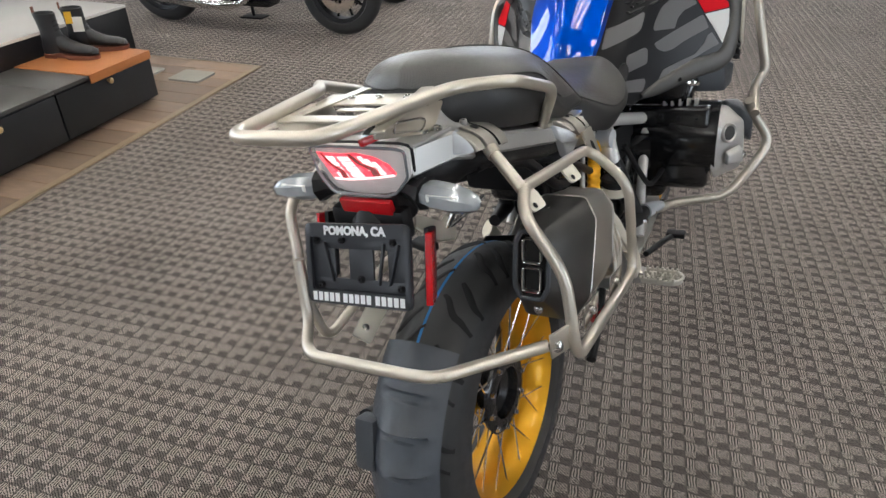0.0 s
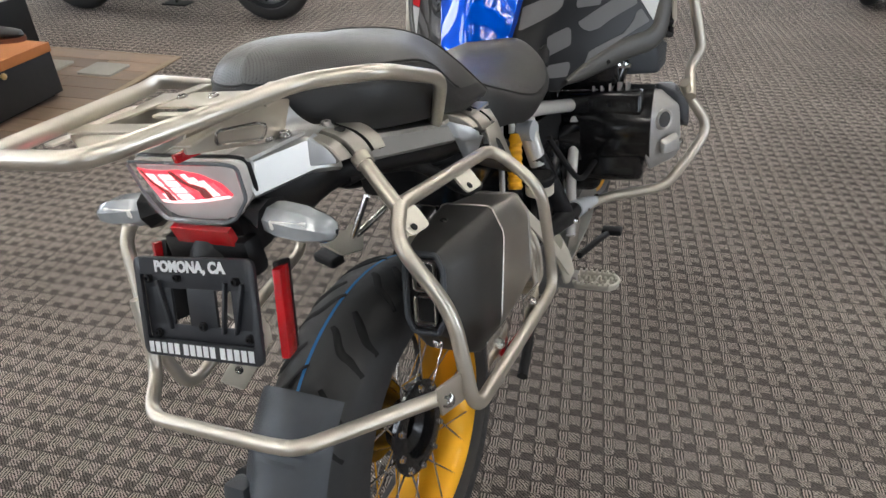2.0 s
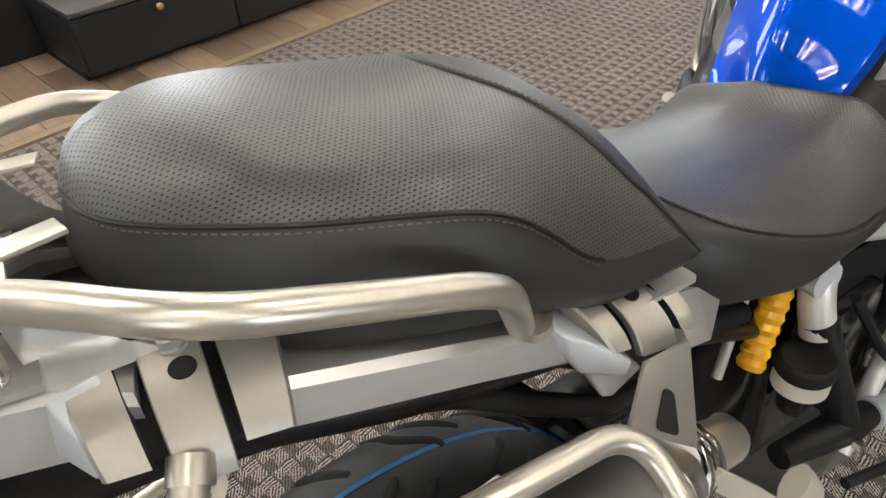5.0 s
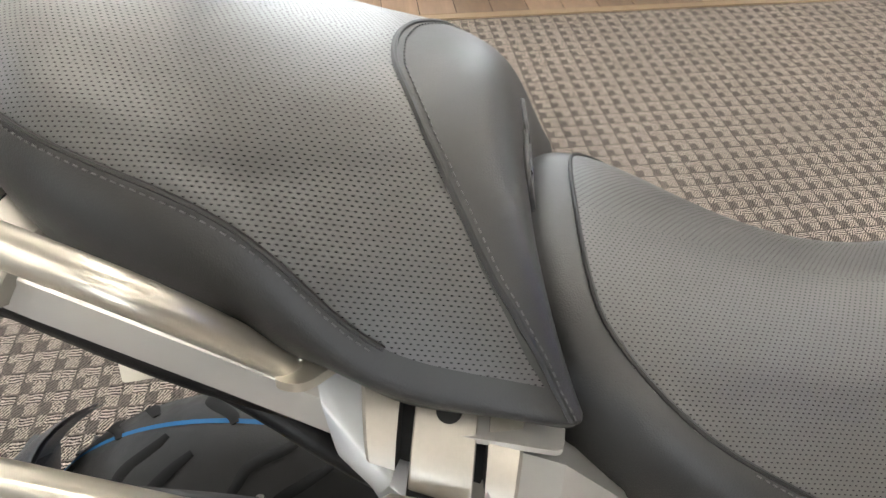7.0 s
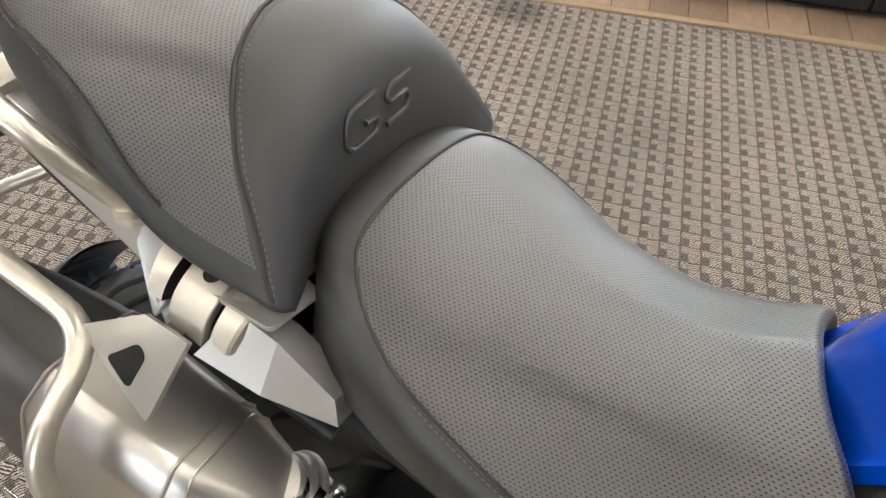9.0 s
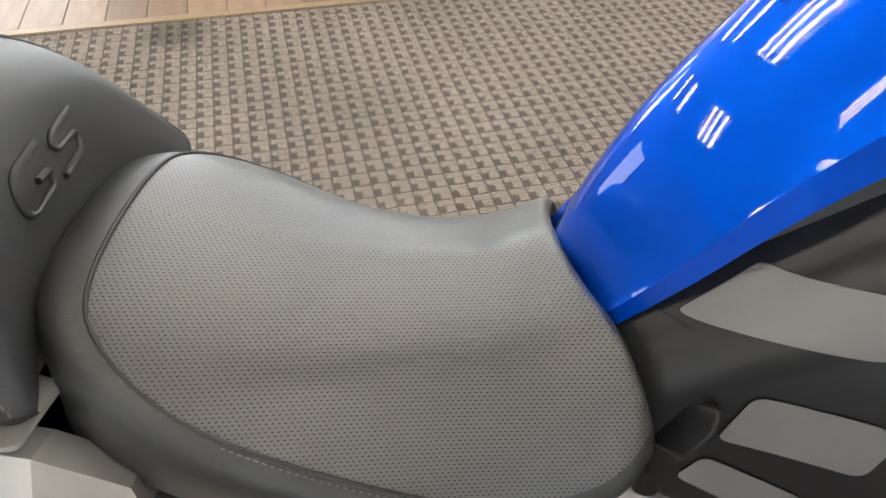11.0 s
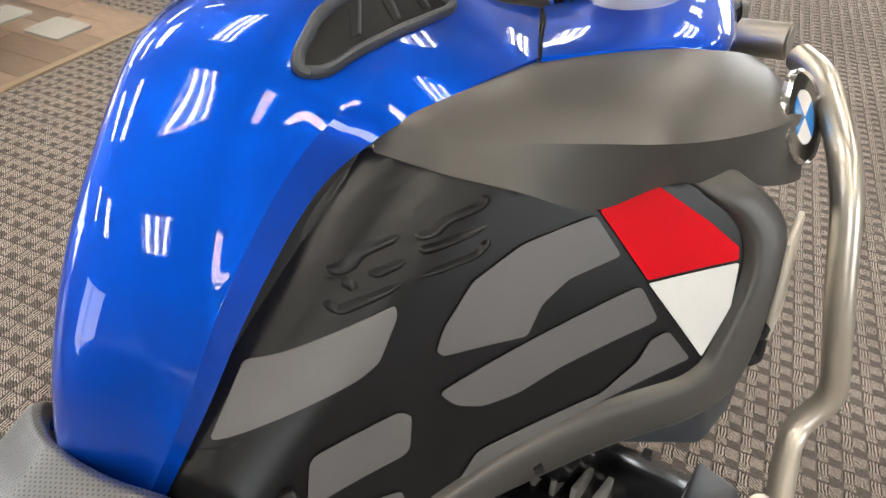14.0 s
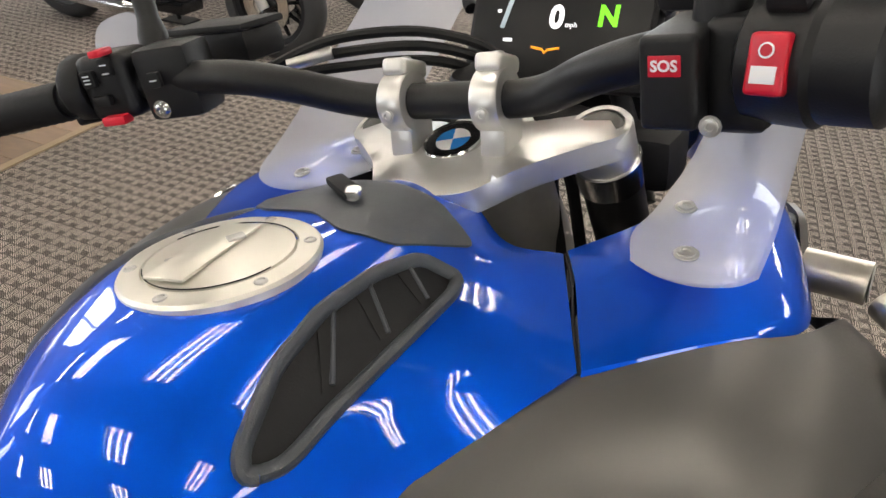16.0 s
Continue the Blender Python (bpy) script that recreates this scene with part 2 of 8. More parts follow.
TAILGLOW = glow("tail_lamp", (1.0, 0.03, 0.06), 1.5)
TAILWHITE = glow("tail_lamp_core", (1.0, 0.66, 0.64), 2.2)
TAILPINK = glow("tail_lamp_pink", (1.0, 0.12, 0.15), 1.25)
LAMPBODY = material("lamp_reflector", (0.82, 0.81, 0.80), 0.30, 0.15, vary=0.15, scale=90)
FROSTED = material("frosted_deflector", (0.80, 0.82, 0.90), 0.30, alpha=0.45, vary=0.03, scale=40, coat=0.4)
SPRING = material("yellow_spring", (0.85, 0.42, 0.01), 0.35, vary=0.06, scale=80, coat=0.3)
LETTER = material("white_print", (0.82, 0.84, 0.86), 0.5)
CAPSILVER = material("fuel_cap_silver", (0.74, 0.71, 0.64), 0.32, 0.55, vary=0.04, scale=90)
REDKEY = material("red_switch", (0.55, 0.01, 0.03), 0.35)
BADGEBLUE = material("badge_blue", (0.02, 0.25, 0.72), 0.15, coat=0.6)
SCREEN = material("screen_glass", (0.004, 0.004, 0.005), 0.35, spec=0.25)
SCREENWHITE = glow("screen_white", (0.95, 0.97, 1.0), 1.1)
SCREENGREEN = glow("screen_green", (0.18, 0.85, 0.02), 0.8)
SCREENRED = glow("screen_red", (0.9, 0.03, 0.05), 0.8)
SCREENAMBER = glow("screen_amber", (0.9, 0.35, 0.02), 0.8)
SCREENGREY = glow("screen_grey", (0.35, 0.42, 0.46), 0.7)


# ---- mesh tools ----
def part(name, bm, mat, parent=None, label="", smooth=True, angle=38):
    """Links a bmesh as one mesh object under a thing or a part."""
    bmesh.ops.recalc_face_normals(bm, faces=bm.faces[:])
    me = bpy.data.meshes.new(name)
    if smooth:
        for fc in bm.faces:
            fc.smooth = True
        lim = radians(angle)
        for e in bm.edges:
            if len(e.link_faces) == 2 and e.calc_face_angle(0) > lim:
                e.smooth = False
    bm.to_mesh(me)
    bm.free()
    for mm in (mat if isinstance(mat, (list, tuple)) else (mat,)):
        me.materials.append(mm)
    ob = new(name, me)
    if parent is not None:
        ob.parent = parent
    if label:
        tagged(ob, label)
    return ob


def spline(pts, n, closed=False):
    """Points along a Catmull-Rom curve through pts, n to a span."""
    pts = [Vector(p) for p in pts]
    k, out = len(pts), []
    for i in range(k if closed else k - 1):
        a, b = pts[i], pts[(i + 1) % k]
        z = pts[(i - 1) % k] if closed or i else a * 2 - b
        c = pts[(i + 2) % k] if closed or i < k - 2 else b * 2 - a
        for j in range(n):
            s = j / n
            out.append(0.5 * ((2 * a) + (b - z) * s + (2 * z - 5 * a + 4 * b - c) * s * s + (3 * a - z - 3 * b + c) * s ** 3))
    if not closed:
        out.append(pts[-1])
    return out


def fillet(pts, r, n=6):
    """A polyline with its corners rounded."""
    pts = [Vector(p) for p in pts]
    out = [pts[0]]
    for a, b, c in zip(pts, pts[1:], pts[2:]):
        d = min(r, (b - a).length * 0.48, (c - b).length * 0.48)
        p, q = b + (a - b).normalized() * d, b + (c - b).normalized() * d
        for j in range(n + 1):
            s = j / n
            out.append(p * (1 - s) ** 2 + b * 2 * s * (1 - s) + q * s * s)
    out.append(pts[-1])
    return out


def sweep(bm, path, radius, seg=14, caps=True, flat=1.0):
    """A round bar along a path; radius a number or one for each point."""
    path = [Vector(p) for p in path]
    rad = radius if isinstance(radius, (list, tuple)) else [radius] * len(path)
    tan = [(path[min(i + 1, len(path) - 1)] - path[max(i - 1, 0)]).normalized() for i in range(len(path))]
    up = Vector((0, 0, 1)) if abs(tan[0].z) < 0.9 else Vector((1, 0, 0))
    side = tan[0].cross(up).normalized()
    rings = []
    for p, t, r in zip(path, tan, rad):
        side = (side - t * side.dot(t)).normalized()
        oth = t.cross(side)
        rings.append([bm.verts.new(p + (side * math.cos(a) + oth * math.sin(a) * flat) * r) for a in (2 * math.pi * j / seg for j in range(seg))])
    for a, b in zip(rings, rings[1:]):
        for j in range(seg):
            bm.faces.new((a[j], a[(j + 1) % seg], b[(j + 1) % seg], b[j]))
    if caps:
        bm.faces.new(rings[0][::-1])
        bm.faces.new(rings[-1])
    return bm


def bar(pts, r, bend=0.04, seg=14):
    return sweep(bmesh.new(), fillet(pts, bend), r, seg)


def block(size, m=None, bevel=0.003, bm=None, seg=2):
    """A box with rounded edges, at the pose m."""
    own = bmesh.new()
    bmesh.ops.create_cube(own, size=1, matrix=Matrix.Diagonal((*size, 1)))
    if bevel:
        bmesh.ops.bevel(own, geom=own.edges[:], offset=bevel, segments=seg, affect="EDGES", profile=0.6)
    if m is not None:
        bmesh.ops.transform(own, matrix=m, verts=own.verts[:])
    return own if bm is None else merge(bm, own)


def merge(bm, other):
    me = bpy.data.meshes.new("tmp")
    other.to_mesh(me)
    other.free()
    bm.from_mesh(me)
    bpy.data.meshes.remove(me)
    return bm


def turned(profile, m=None, seg=32, bm=None):
    """A body turned round its z axis from (radius, height) pairs."""
    bm = bmesh.new() if bm is None else bm
    rings = []
    for r, z in profile:
        if r < 1e-6:
            rings.append([bm.verts.new((0, 0, z))])
        else:
            rings.append([bm.verts.new((r * math.cos(a), r * math.sin(a), z)) for a in (2 * math.pi * j / seg for j in range(seg))])
    made = [v for ring in rings for v in ring]
    for a, b in zip(rings, rings[1:]):
        for j in range(seg):
            k = (j + 1) % seg
            if len(a) == 1 and len(b) > 1:
                bm.faces.new((a[0], b[j], b[k]))
            elif len(b) == 1 and len(a) > 1:
                bm.faces.new((a[j], a[k], b[0]))
            elif len(a) > 1:
                bm.faces.new((a[j], a[k], b[k], b[j]))
    if m is not None:
        bmesh.ops.transform(bm, matrix=m, verts=made)
    return bm


def facing(place, way, roll=0.0):
    """A pose at place whose z axis looks along way."""
    q = Vector(way).normalized().to_track_quat("Z", "Y")
    return Matrix.Translation(place) @ q.to_matrix().to_4x4() @ Matrix.Rotation(radians(roll), 4, "Z")


def grid(rows, bm=None, closed=False, mats=None, thick=0.0):
    """A skin over rows of points; mats(i, j) gives a face's material."""
    bm = bmesh.new() if bm is None else bm
    vs = [[bm.verts.new(p) for p in row] for row in rows]
    n = len(vs[0])
    for i in range(len(vs) - 1):
        for j in range(n if closed else n - 1):
            k = (j + 1) % n
            try:
                fc = bm.faces.new((vs[i][j], vs[i][k], vs[i + 1][k], vs[i + 1][j]))
                if mats:
                    fc.material_index = mats(i, j)
            except ValueError:
                pass
    return bm


def ribs(control, na, nb):
    """Rows over a net of control points, smooth both ways."""
    lines = [spline(row, nb) for row in control]
    cols = [spline([ln[j] for ln in lines], na) for j in range(len(lines[0]))]
    return [[c[i] for c in cols] for i in range(len(cols[0]))]


def fair(rows, n=8, rim=0):
    """Evens out a skin: each inner point drawn towards the mean of its four neighbours; rows and columns at the rim stay."""
    for _ in range(n):
        old = [[p.copy() for p in row] for row in rows]
        for i in range(1 + rim, len(rows) - 1 - rim):
            for j in range(1, len(rows[0]) - 1):
                rows[i][j] = old[i][j].lerp((old[i - 1][j] + old[i + 1][j] + old[i][j - 1] + old[i][j + 1]) / 4, 0.6)
    return rows


def mirrored(rows):
    """Rows from the centre outwards, carried over to the other side."""
    return [[Vector((-p.x, p.y, p.z)) for p in row[:0:-1]] + list(row) for row in rows]


def sheet(outline, place, thick=0.006, step=0.02, edge=0.0, bm=None):
    """A plate with the given outline in (u, v), laid on the surface place(u, v, height), with its rim rounded over edge."""
    own = bmesh.new()
    own.faces.new([own.verts.new((u, v, 0)) for u, v in outline])
    us, vs = [p[0] for p in outline], [p[1] for p in outline]
    if edge:
        bmesh.ops.inset_region(own, faces=own.faces[:], thickness=edge, depth=0, use_even_offset=True)
    for lo, hi, axis in ((min(us), max(us), 0), (min(vs), max(vs), 1)):
        for i in range(1, int((hi - lo) / step) + 1):
            co, no = [0, 0, 0], [0, 0, 0]
            co[axis], no[axis] = lo + i * step, 1
            bmesh.ops.bisect_plane(own, geom=own.verts[:] + own.edges[:] + own.faces[:], plane_co=co, plane_no=no, dist=1e-6)
    rim = {v for e in own.edges if len(e.link_faces) == 1 for v in e.verts}
    flat = [(v.co.x, v.co.y, v in rim) for v in own.verts]
    own.verts.index_update()
    faces = [[v.index for v in fc.verts] for fc in own.faces]
    border = [[v.index for v in e.verts] for e in own.edges if len(e.link_faces) == 1]
    own.free()
    bm = bmesh.new() if bm is None else bm
    top = [bm.verts.new(place(u, v, thick - (min(edge, thick) * 0.8 if r and edge else 0))) for u, v, r in flat]
    bot = [bm.verts.new(place(u, v, 0.0)) for u, v, _ in flat]
    for fc in faces:
        bm.faces.new([top[i] for i in fc])
        bm.faces.new([bot[i] for i in reversed(fc)])
    for a, b in border:
        bm.faces.new((top[a], top[b], bot[b], bot[a]))
    return bm


def rounded(pts, r, n=5):
    """A closed outline in the plane with its corners rounded."""
    pts = [Vector((*p, 0)) for p in pts]
    k, out = len(pts), []
    for i in range(k):
        a, b, c = pts[i - 1], pts[i], pts[(i + 1) % k]
        rr = r[i] if isinstance(r, (list, tuple)) else r
        d = min(rr, (b - a).length * 0.45, (c - b).length * 0.45)
        if d < 1e-5:
            out.append((b.x, b.y))
            continue
        p, q = b + (a - b).normalized() * d, b + (c - b).normalized() * d
        for j in range(n + 1):
            s = j / n
            w = p * (1 - s) ** 2 + b * 2 * s * (1 - s) + q * s * s
            out.append((w.x, w.y))
    return out


def flip(bm):
    """The same part for the other side of the machine."""
    own = bm.copy()
    for v in own.verts:
        v.co.x = -v.co.x
    bmesh.ops.reverse_faces(own, faces=own.faces[:])
    return own


def bolt(name, place, way, parent, r=0.006, mat=None, h=0.005):
    bm = turned([(0, 0), (r * 1.35, 0), (r * 1.35, h * 0.3), (r, h * 0.3), (r, h * 0.9), (r * 0.85, h), (r * 0.5, h), (r * 0.45, h * 0.5), (0, h * 0.5)], facing(place, way), 12)
    return part(name, bm, mat or BRIGHT, parent)


def words(name, text, size, m, mat, parent, depth=0.0004, bold=0.0, spacing=1.0):
    """Raised lettering in the built-in font, as a mesh."""
    cu = bpy.data.curves.new(name, "FONT")
    cu.body, cu.size, cu.extrude, cu.offset, cu.space_character = text, size, depth, bold, spacing
    cu.align_x, cu.align_y, cu.resolution_u = "CENTER", "CENTER", 3
    tmp = bpy.data.objects.new(name, cu)
    scene.collection.objects.link(tmp)
    me = bpy.data.meshes.new_from_object(tmp.evaluated_get(bpy.context.evaluated_depsgraph_get()))
    bpy.data.objects.remove(tmp)
    bpy.data.curves.remove(cu)
    me.materials.clear()
    me.materials.append(mat)
    me.transform(m)
    ob = new(name, me)
    ob.parent = parent
    return ob


# ---- the showroom ----
def plane(name, a0, a1, b0, b1, z, mat, thick=0.05, kind="structure", label=""):
    bm = bmesh.new()
    bmesh.ops.create_cube(bm, size=1, matrix=Matrix.Translation(((a0 + a1) / 2, (b0 + b1) / 2, z - thick / 2)) @ Matrix.Diagonal((a1 - a0, b1 - b0, thick, 1)))
    ob = part(name, bm, mat, smooth=False)
    ob.matrix_basis = ROOM.copy()
    return tagged(ob, label, kind=kind)


A0, A1, B0, B1, TOP = -9.0, 7.0, -6.0, 11.0, 3.3
WALL = material("wall_paint", (0.13, 0.12, 0.11), 0.8, vary=0.04, scale=3, bump=0.1, bump_scale=120)
CEIL = material("ceiling_tile", (0.10, 0.095, 0.09), 0.9, vary=0.1, scale=6, bump=0.2, bump_scale=60)
plane("floor", A0, A1, B0, B1, 0.0, CARPET, label="brown and taupe tufted carpet with woven squares")


def wall(name, centre, size, openings=()):
    """A wall along its own u axis, with openings (u0, u1, z0, z1) right through it."""
    along = 0 if size[0] > size[1] else 1
    u0, u1 = centre[along] - size[along] / 2, centre[along] + size[along] / 2
    bm = bmesh.new()

    def slab(p, q, z0, z1):
        if q - p < 1e-3 or z1 - z0 < 1e-3:
            return
        c, s = list(centre), list(size)
        c[along], s[along], c[2], s[2] = (p + q) / 2, q - p, (z0 + z1) / 2, z1 - z0
        bmesh.ops.create_cube(bm, size=1, matrix=Matrix.Translation(c) @ Matrix.Diagonal((*s, 1)))

    at = u0
    for p, q, z0, z1 in openings:
        slab(at, p, 0, TOP)
        slab(p, q, 0, z0)
        slab(p, q, z1, TOP)
        at = q
    slab(at, u1, 0, TOP)
    ob = part(name, bm, WALL, smooth=False)
    ob.matrix_basis = ROOM.copy()
    return tagged(ob, "taupe painted showroom wall", kind="structure")


WINDOWS = [(-3.8, -2.0), (-0.5, 1.3), (3.3, 5.1)]
wall("wall_west", (A0 - 0.1, (B0 + B1) / 2, TOP / 2), (0.2, B1 - B0, TOP), [(p, q, 0.6, 2.8) for p, q in WINDOWS])
EAST = [(-1.8, 0.0)]
wall("wall_east", (A1 + 0.1, (B0 + B1) / 2, TOP / 2), (0.2, B1 - B0, TOP), [(p, q, 0.6, 2.8) for p, q in EAST])
FRONT = [(-7.0, -4.2), (-2.8, 0.0), (1.4, 4.2)]
wall("wall_north", ((A0 + A1) / 2, B1 + 0.1, TOP / 2), (A1 - A0 + 0.4, 0.2, TOP), [(p, q, 0.6, 2.8) for p, q in FRONT])
BACK = [(-5.6, -3.0), (2.2, 4.8)]
wall("wall_south", ((A0 + A1) / 2, B0 - 0.1, TOP / 2), (A1 - A0 + 0.4, 0.2, TOP), [(p, q, 0.6, 2.8) for p, q in BACK])
plane("ceiling", A0, A1, B0, B1, TOP + 0.08, CEIL, 0.08, label="dark painted showroom ceiling")
FRAMEMETAL = material("window_metal", (0.2, 0.2, 0.2), 0.4, 0.6)


def window_lamp(centre, size, way, power):
    lamp = bpy.data.lights.new("window_light", "AREA")
    lamp.shape, lamp.size, lamp.size_y, lamp.energy, lamp.color = "RECTANGLE", size[0], size[1], power, (0.90, 0.95, 1.0)
    ob = new("window_light", lamp)
    ob.matrix_basis = ROOM @ look(centre, Vector(centre) + Vector(way))


def window(name, centre, along, w, z0, z1):
    root = new(name)
    root.matrix_basis = ROOM.copy()
    tagged(root, "large showroom window with dark metal frame", kind="structure")
    for off, s in ((-w / 2 + 0.03, 0.06), (0, 0.05), (w / 2 - 0.03, 0.06)):
        c = Vector(centre) + Vector(along) * off
        c.z = (z0 + z1) / 2
        size = (s, 0.1, z1 - z0) if along[0] else (0.1, s, z1 - z0)
        part("window_frame", block(size, Matrix.Translation(c), 0.004), FRAMEMETAL, root)
    for z in (z0 + 0.03, z1 - 0.03):
        c = Vector(centre)
        c.z = z
        size = (w - 0.13, 0.1, 0.06) if along[0] else (0.1, w - 0.13, 0.06)
        part("window_frame", block(size, Matrix.Translation(c), 0.004), FRAMEMETAL, root)


for n, (p, q) in enumerate(WINDOWS):
    window(f"window_{n + 1}", (A0 - 0.1, (p + q) / 2, 0), (0, 1, 0), q - p, 0.6, 2.8)
    window_lamp((A0 - 0.17, (p + q) / 2, 1.65), (q - p, 2.2), (1, 0, -0.05), WINDOW_POWER * 4.4)
for n, (p, q) in enumerate(FRONT):
    window(f"window_{n + 4}", ((p + q) / 2, B1 + 0.1, 0), (1, 0, 0), q - p, 0.6, 2.8)
    window_lamp(((p + q) / 2, B1 + 0.17, 1.65), (q - p, 2.2), (0, -1, -0.05), WINDOW_POWER * 5)

for n, (p, q) in enumerate(BACK):
    window(f"window_{n + 8}", ((p + q) / 2, B0 - 0.1, 0), (1, 0, 0), q - p, 0.6, 2.8)
    window_lamp(((p + q) / 2, B0 - 0.17, 1.65), (q - p, 2.2), (0, 1, -0.05), WINDOW_POWER * 2.6)

for n, (p, q) in enumerate(EAST):
    window(f"window_{n + 7}", (A1 + 0.1, (p + q) / 2, 0), (0, 1, 0), q - p, 0.6, 2.8)
    window_lamp((A1 + 0.17, (p + q) / 2, 1.65), (q - p, 2.2), (-1, 0, -0.05), WINDOW_POWER * 3.9)

# ceiling troffers, each with three tubes
TUBE = glow("lamp_tube", (1.0, 0.94, 0.84), LAMP_POWER)
TRAY = material("lamp_tray", (0.8, 0.8, 0.8), 0.4)


def troffer(a, b):
    root = new("ceiling_light")
    root.matrix_basis = ROOM @ Matrix.Translation((a, b, TOP))
    tagged(root, "white recessed ceiling light with three tubes", "ceiling light", "ceiling lights")
    bm = block((0.60, 1.22, 0.012), Matrix.Translation((0, 0, -0.006)), 0.002)
    for s in (-1, 1):
        block((0.012, 1.22, 0.05), Matrix.Translation((s * 0.30, 0, -0.03)), 0.002, bm)
        block((0.60, 0.012, 0.05), Matrix.Translation((0, s * 0.61, -0.03)), 0.002, bm)
    part("tray", bm, TRAY, root)
    for x in (-0.18, 0, 0.18):
        part("tube", sweep(bmesh.new(), [(x, -0.58, -0.035), (x, 0.58, -0.035)], 0.019, 10), TUBE, root)
    return root


first = troffer(-1.2, -1.0)
for a in (-5.4, -3.3, -1.2, 0.9, 3.0):
    for b in (-3.4, -1.0, 1.4, 3.8, 6.2, 8.6):
        if (a, b) != (-1.2, -1.0):
            copy_thing(first, ROOM @ Matrix.Translation((a, b, TOP)))

# wood-look planks let into the carpet
WOOD = material("vinyl_plank", (0.27, 0.19, 0.135), 0.38, vary=0.45, scale=7, bump=0.06, bump_scale=60, stretch=(0.6, 5, 1), rough_vary=0.06)
t = WOOD.node_tree
oi = t.nodes.new("ShaderNodeObjectInfo")
hue = t.nodes.new("ShaderNodeHueSaturation")
mr = t.nodes.new("ShaderNodeMapRange")
mr.inputs["To Min"].default_value, mr.inputs["To Max"].default_value = 0.72, 1.35
t.links.new(oi.outputs["Random"], mr.inputs["Value"])
t.links.new(mr.outputs[0], hue.inputs["Value"])
src = t.nodes["Principled BSDF"].inputs["Base Color"].links[0].from_socket
t.links.new(src, hue.inputs["Color"])
t.links.new(hue.outputs[0], t.nodes["Principled BSDF"].inputs["Base Color"])
STRIP = material("edge_strip", (0.36, 0.27, 0.18), 0.4, 0.2, vary=0.1, scale=20)
WA, WB = -2.19, 2.82
wood = plane("wood_floor", -6.0, WA - 0.035, -3.0, WB - 0.012, 0.003, MATT, 0.002, label="worn brown wood-look plank floor let into the carpet")
pl = bmesh.new()
bmesh.ops.create_cube(pl, size=1, matrix=Matrix.Diagonal((1.216, 0.146, 0.004, 1)))
bmesh.ops.bevel(pl, geom=pl.edges[:], offset=0.0012, segments=1, affect="EDGES")
plank_mesh = bpy.data.meshes.new("plank")
pl.to_mesh(plank_mesh)
pl.free()
plank_mesh.materials.append(WOOD)
rng = random.Random(4)
b = WB - 0.012 - 0.075
while b > -1.6:
    a = WA - 0.035 - 0.609
    cut = rng.uniform(0.2, 1.0)
    ends = [WA - 0.035 - cut * 1.22 - k * 1.22 for k in range(3)]
    lo_hi = [(ends[0], WA - 0.035)] + [(e - 1.22, e) for e in ends[:2]]
    for lo, hi in lo_hi:
        ob = new("plank", plank_mesh)
        ob.parent = wood
        ob.matrix_basis = Matrix.Translation(((lo + hi) / 2, b, 0.005)) @ Matrix.Diagonal(((hi - lo) / 1.22, 1, 1, 1))
    b -= 0.149
plane("trim_edge_long", WA - 0.034, WA + 0.004, -3.0, WB, 0.0075, STRIP, 0.007, label="tan metal edging strip between carpet and planks")
plane("trim_edge_short", -6.0, WA - 0.035, WB - 0.011, WB, 0.0075, STRIP, 0.007, label="tan metal edging strip between carpet and planks")

# low display plinth with drawers
DISPLAY = material("black_laminate", (0.012, 0.013, 0.015), 0.42, vary=0.15, scale=40, rough_vary=0.05)
DTOP = material("dark_grey_top", (0.075, 0.072, 0.068), 0.38, vary=0.1, scale=30)
LEATHER = material("tan_leather", (0.46, 0.17, 0.05), 0.5, vary=0.12, scale=25, bump=0.2, bump_scale=500)
BRASS = material("brass_pull", (0.75, 0.55, 0.28), 0.3, 0.9)
WHITETOP = material("white_gloss_top", (0.82, 0.81, 0.78), 0.12, vary=0.03, scale=5, coat=0.3)
DA, DB0, DB1, DD, DH = -2.42, 0.69, 2.07, 0.44, 0.285


def drawer_plinth(b0, b1, name="display_plinth"):
    root = new(name)
    root.matrix_basis = ROOM @ Matrix.Translation((DA, (b0 + b1) / 2, 0.007))
    tagged(root, "low black laminate display plinth with brass knobs on plank floor", "display plinth", "display plinths")
    w = b1 - b0
    part("body", block((DD, w - 0.006, DH - 0.05), Matrix.Translation((-DD / 2 - 0.012, 0, 0.03 + (DH - 0.05) / 2)), 0.002), DISPLAY, root)
    part("plinth_base", block((DD - 0.06, w - 0.01, 0.03), Matrix.Translation((-DD / 2 - 0.03, 0, 0.015)), 0.001), MATT, root)
    part("drawer_front", block((0.014, w - 0.012, DH - 0.06), Matrix.Translation((-0.005, 0, 0.034 + (DH - 0.06) / 2)), 0.003), DISPLAY, root)
    part("top", block((DD + 0.012, w - 0.002, 0.018), Matrix.Translation((-DD / 2 - 0.003, 0, DH - 0.009)), 0.003), DTOP, root, "dark grey laminate top")
    knob = turned([(0, 0), (0.008, 0), (0.006, 0.008), (0.015, 0.015), (0.015, 0.022), (0.010, 0.026), (0, 0.027)], facing((0.002, 0.0, DH - 0.06), (1, 0, 0)), 20)
    part("knob", knob, BRASS, root, "round brass knob")
    return root


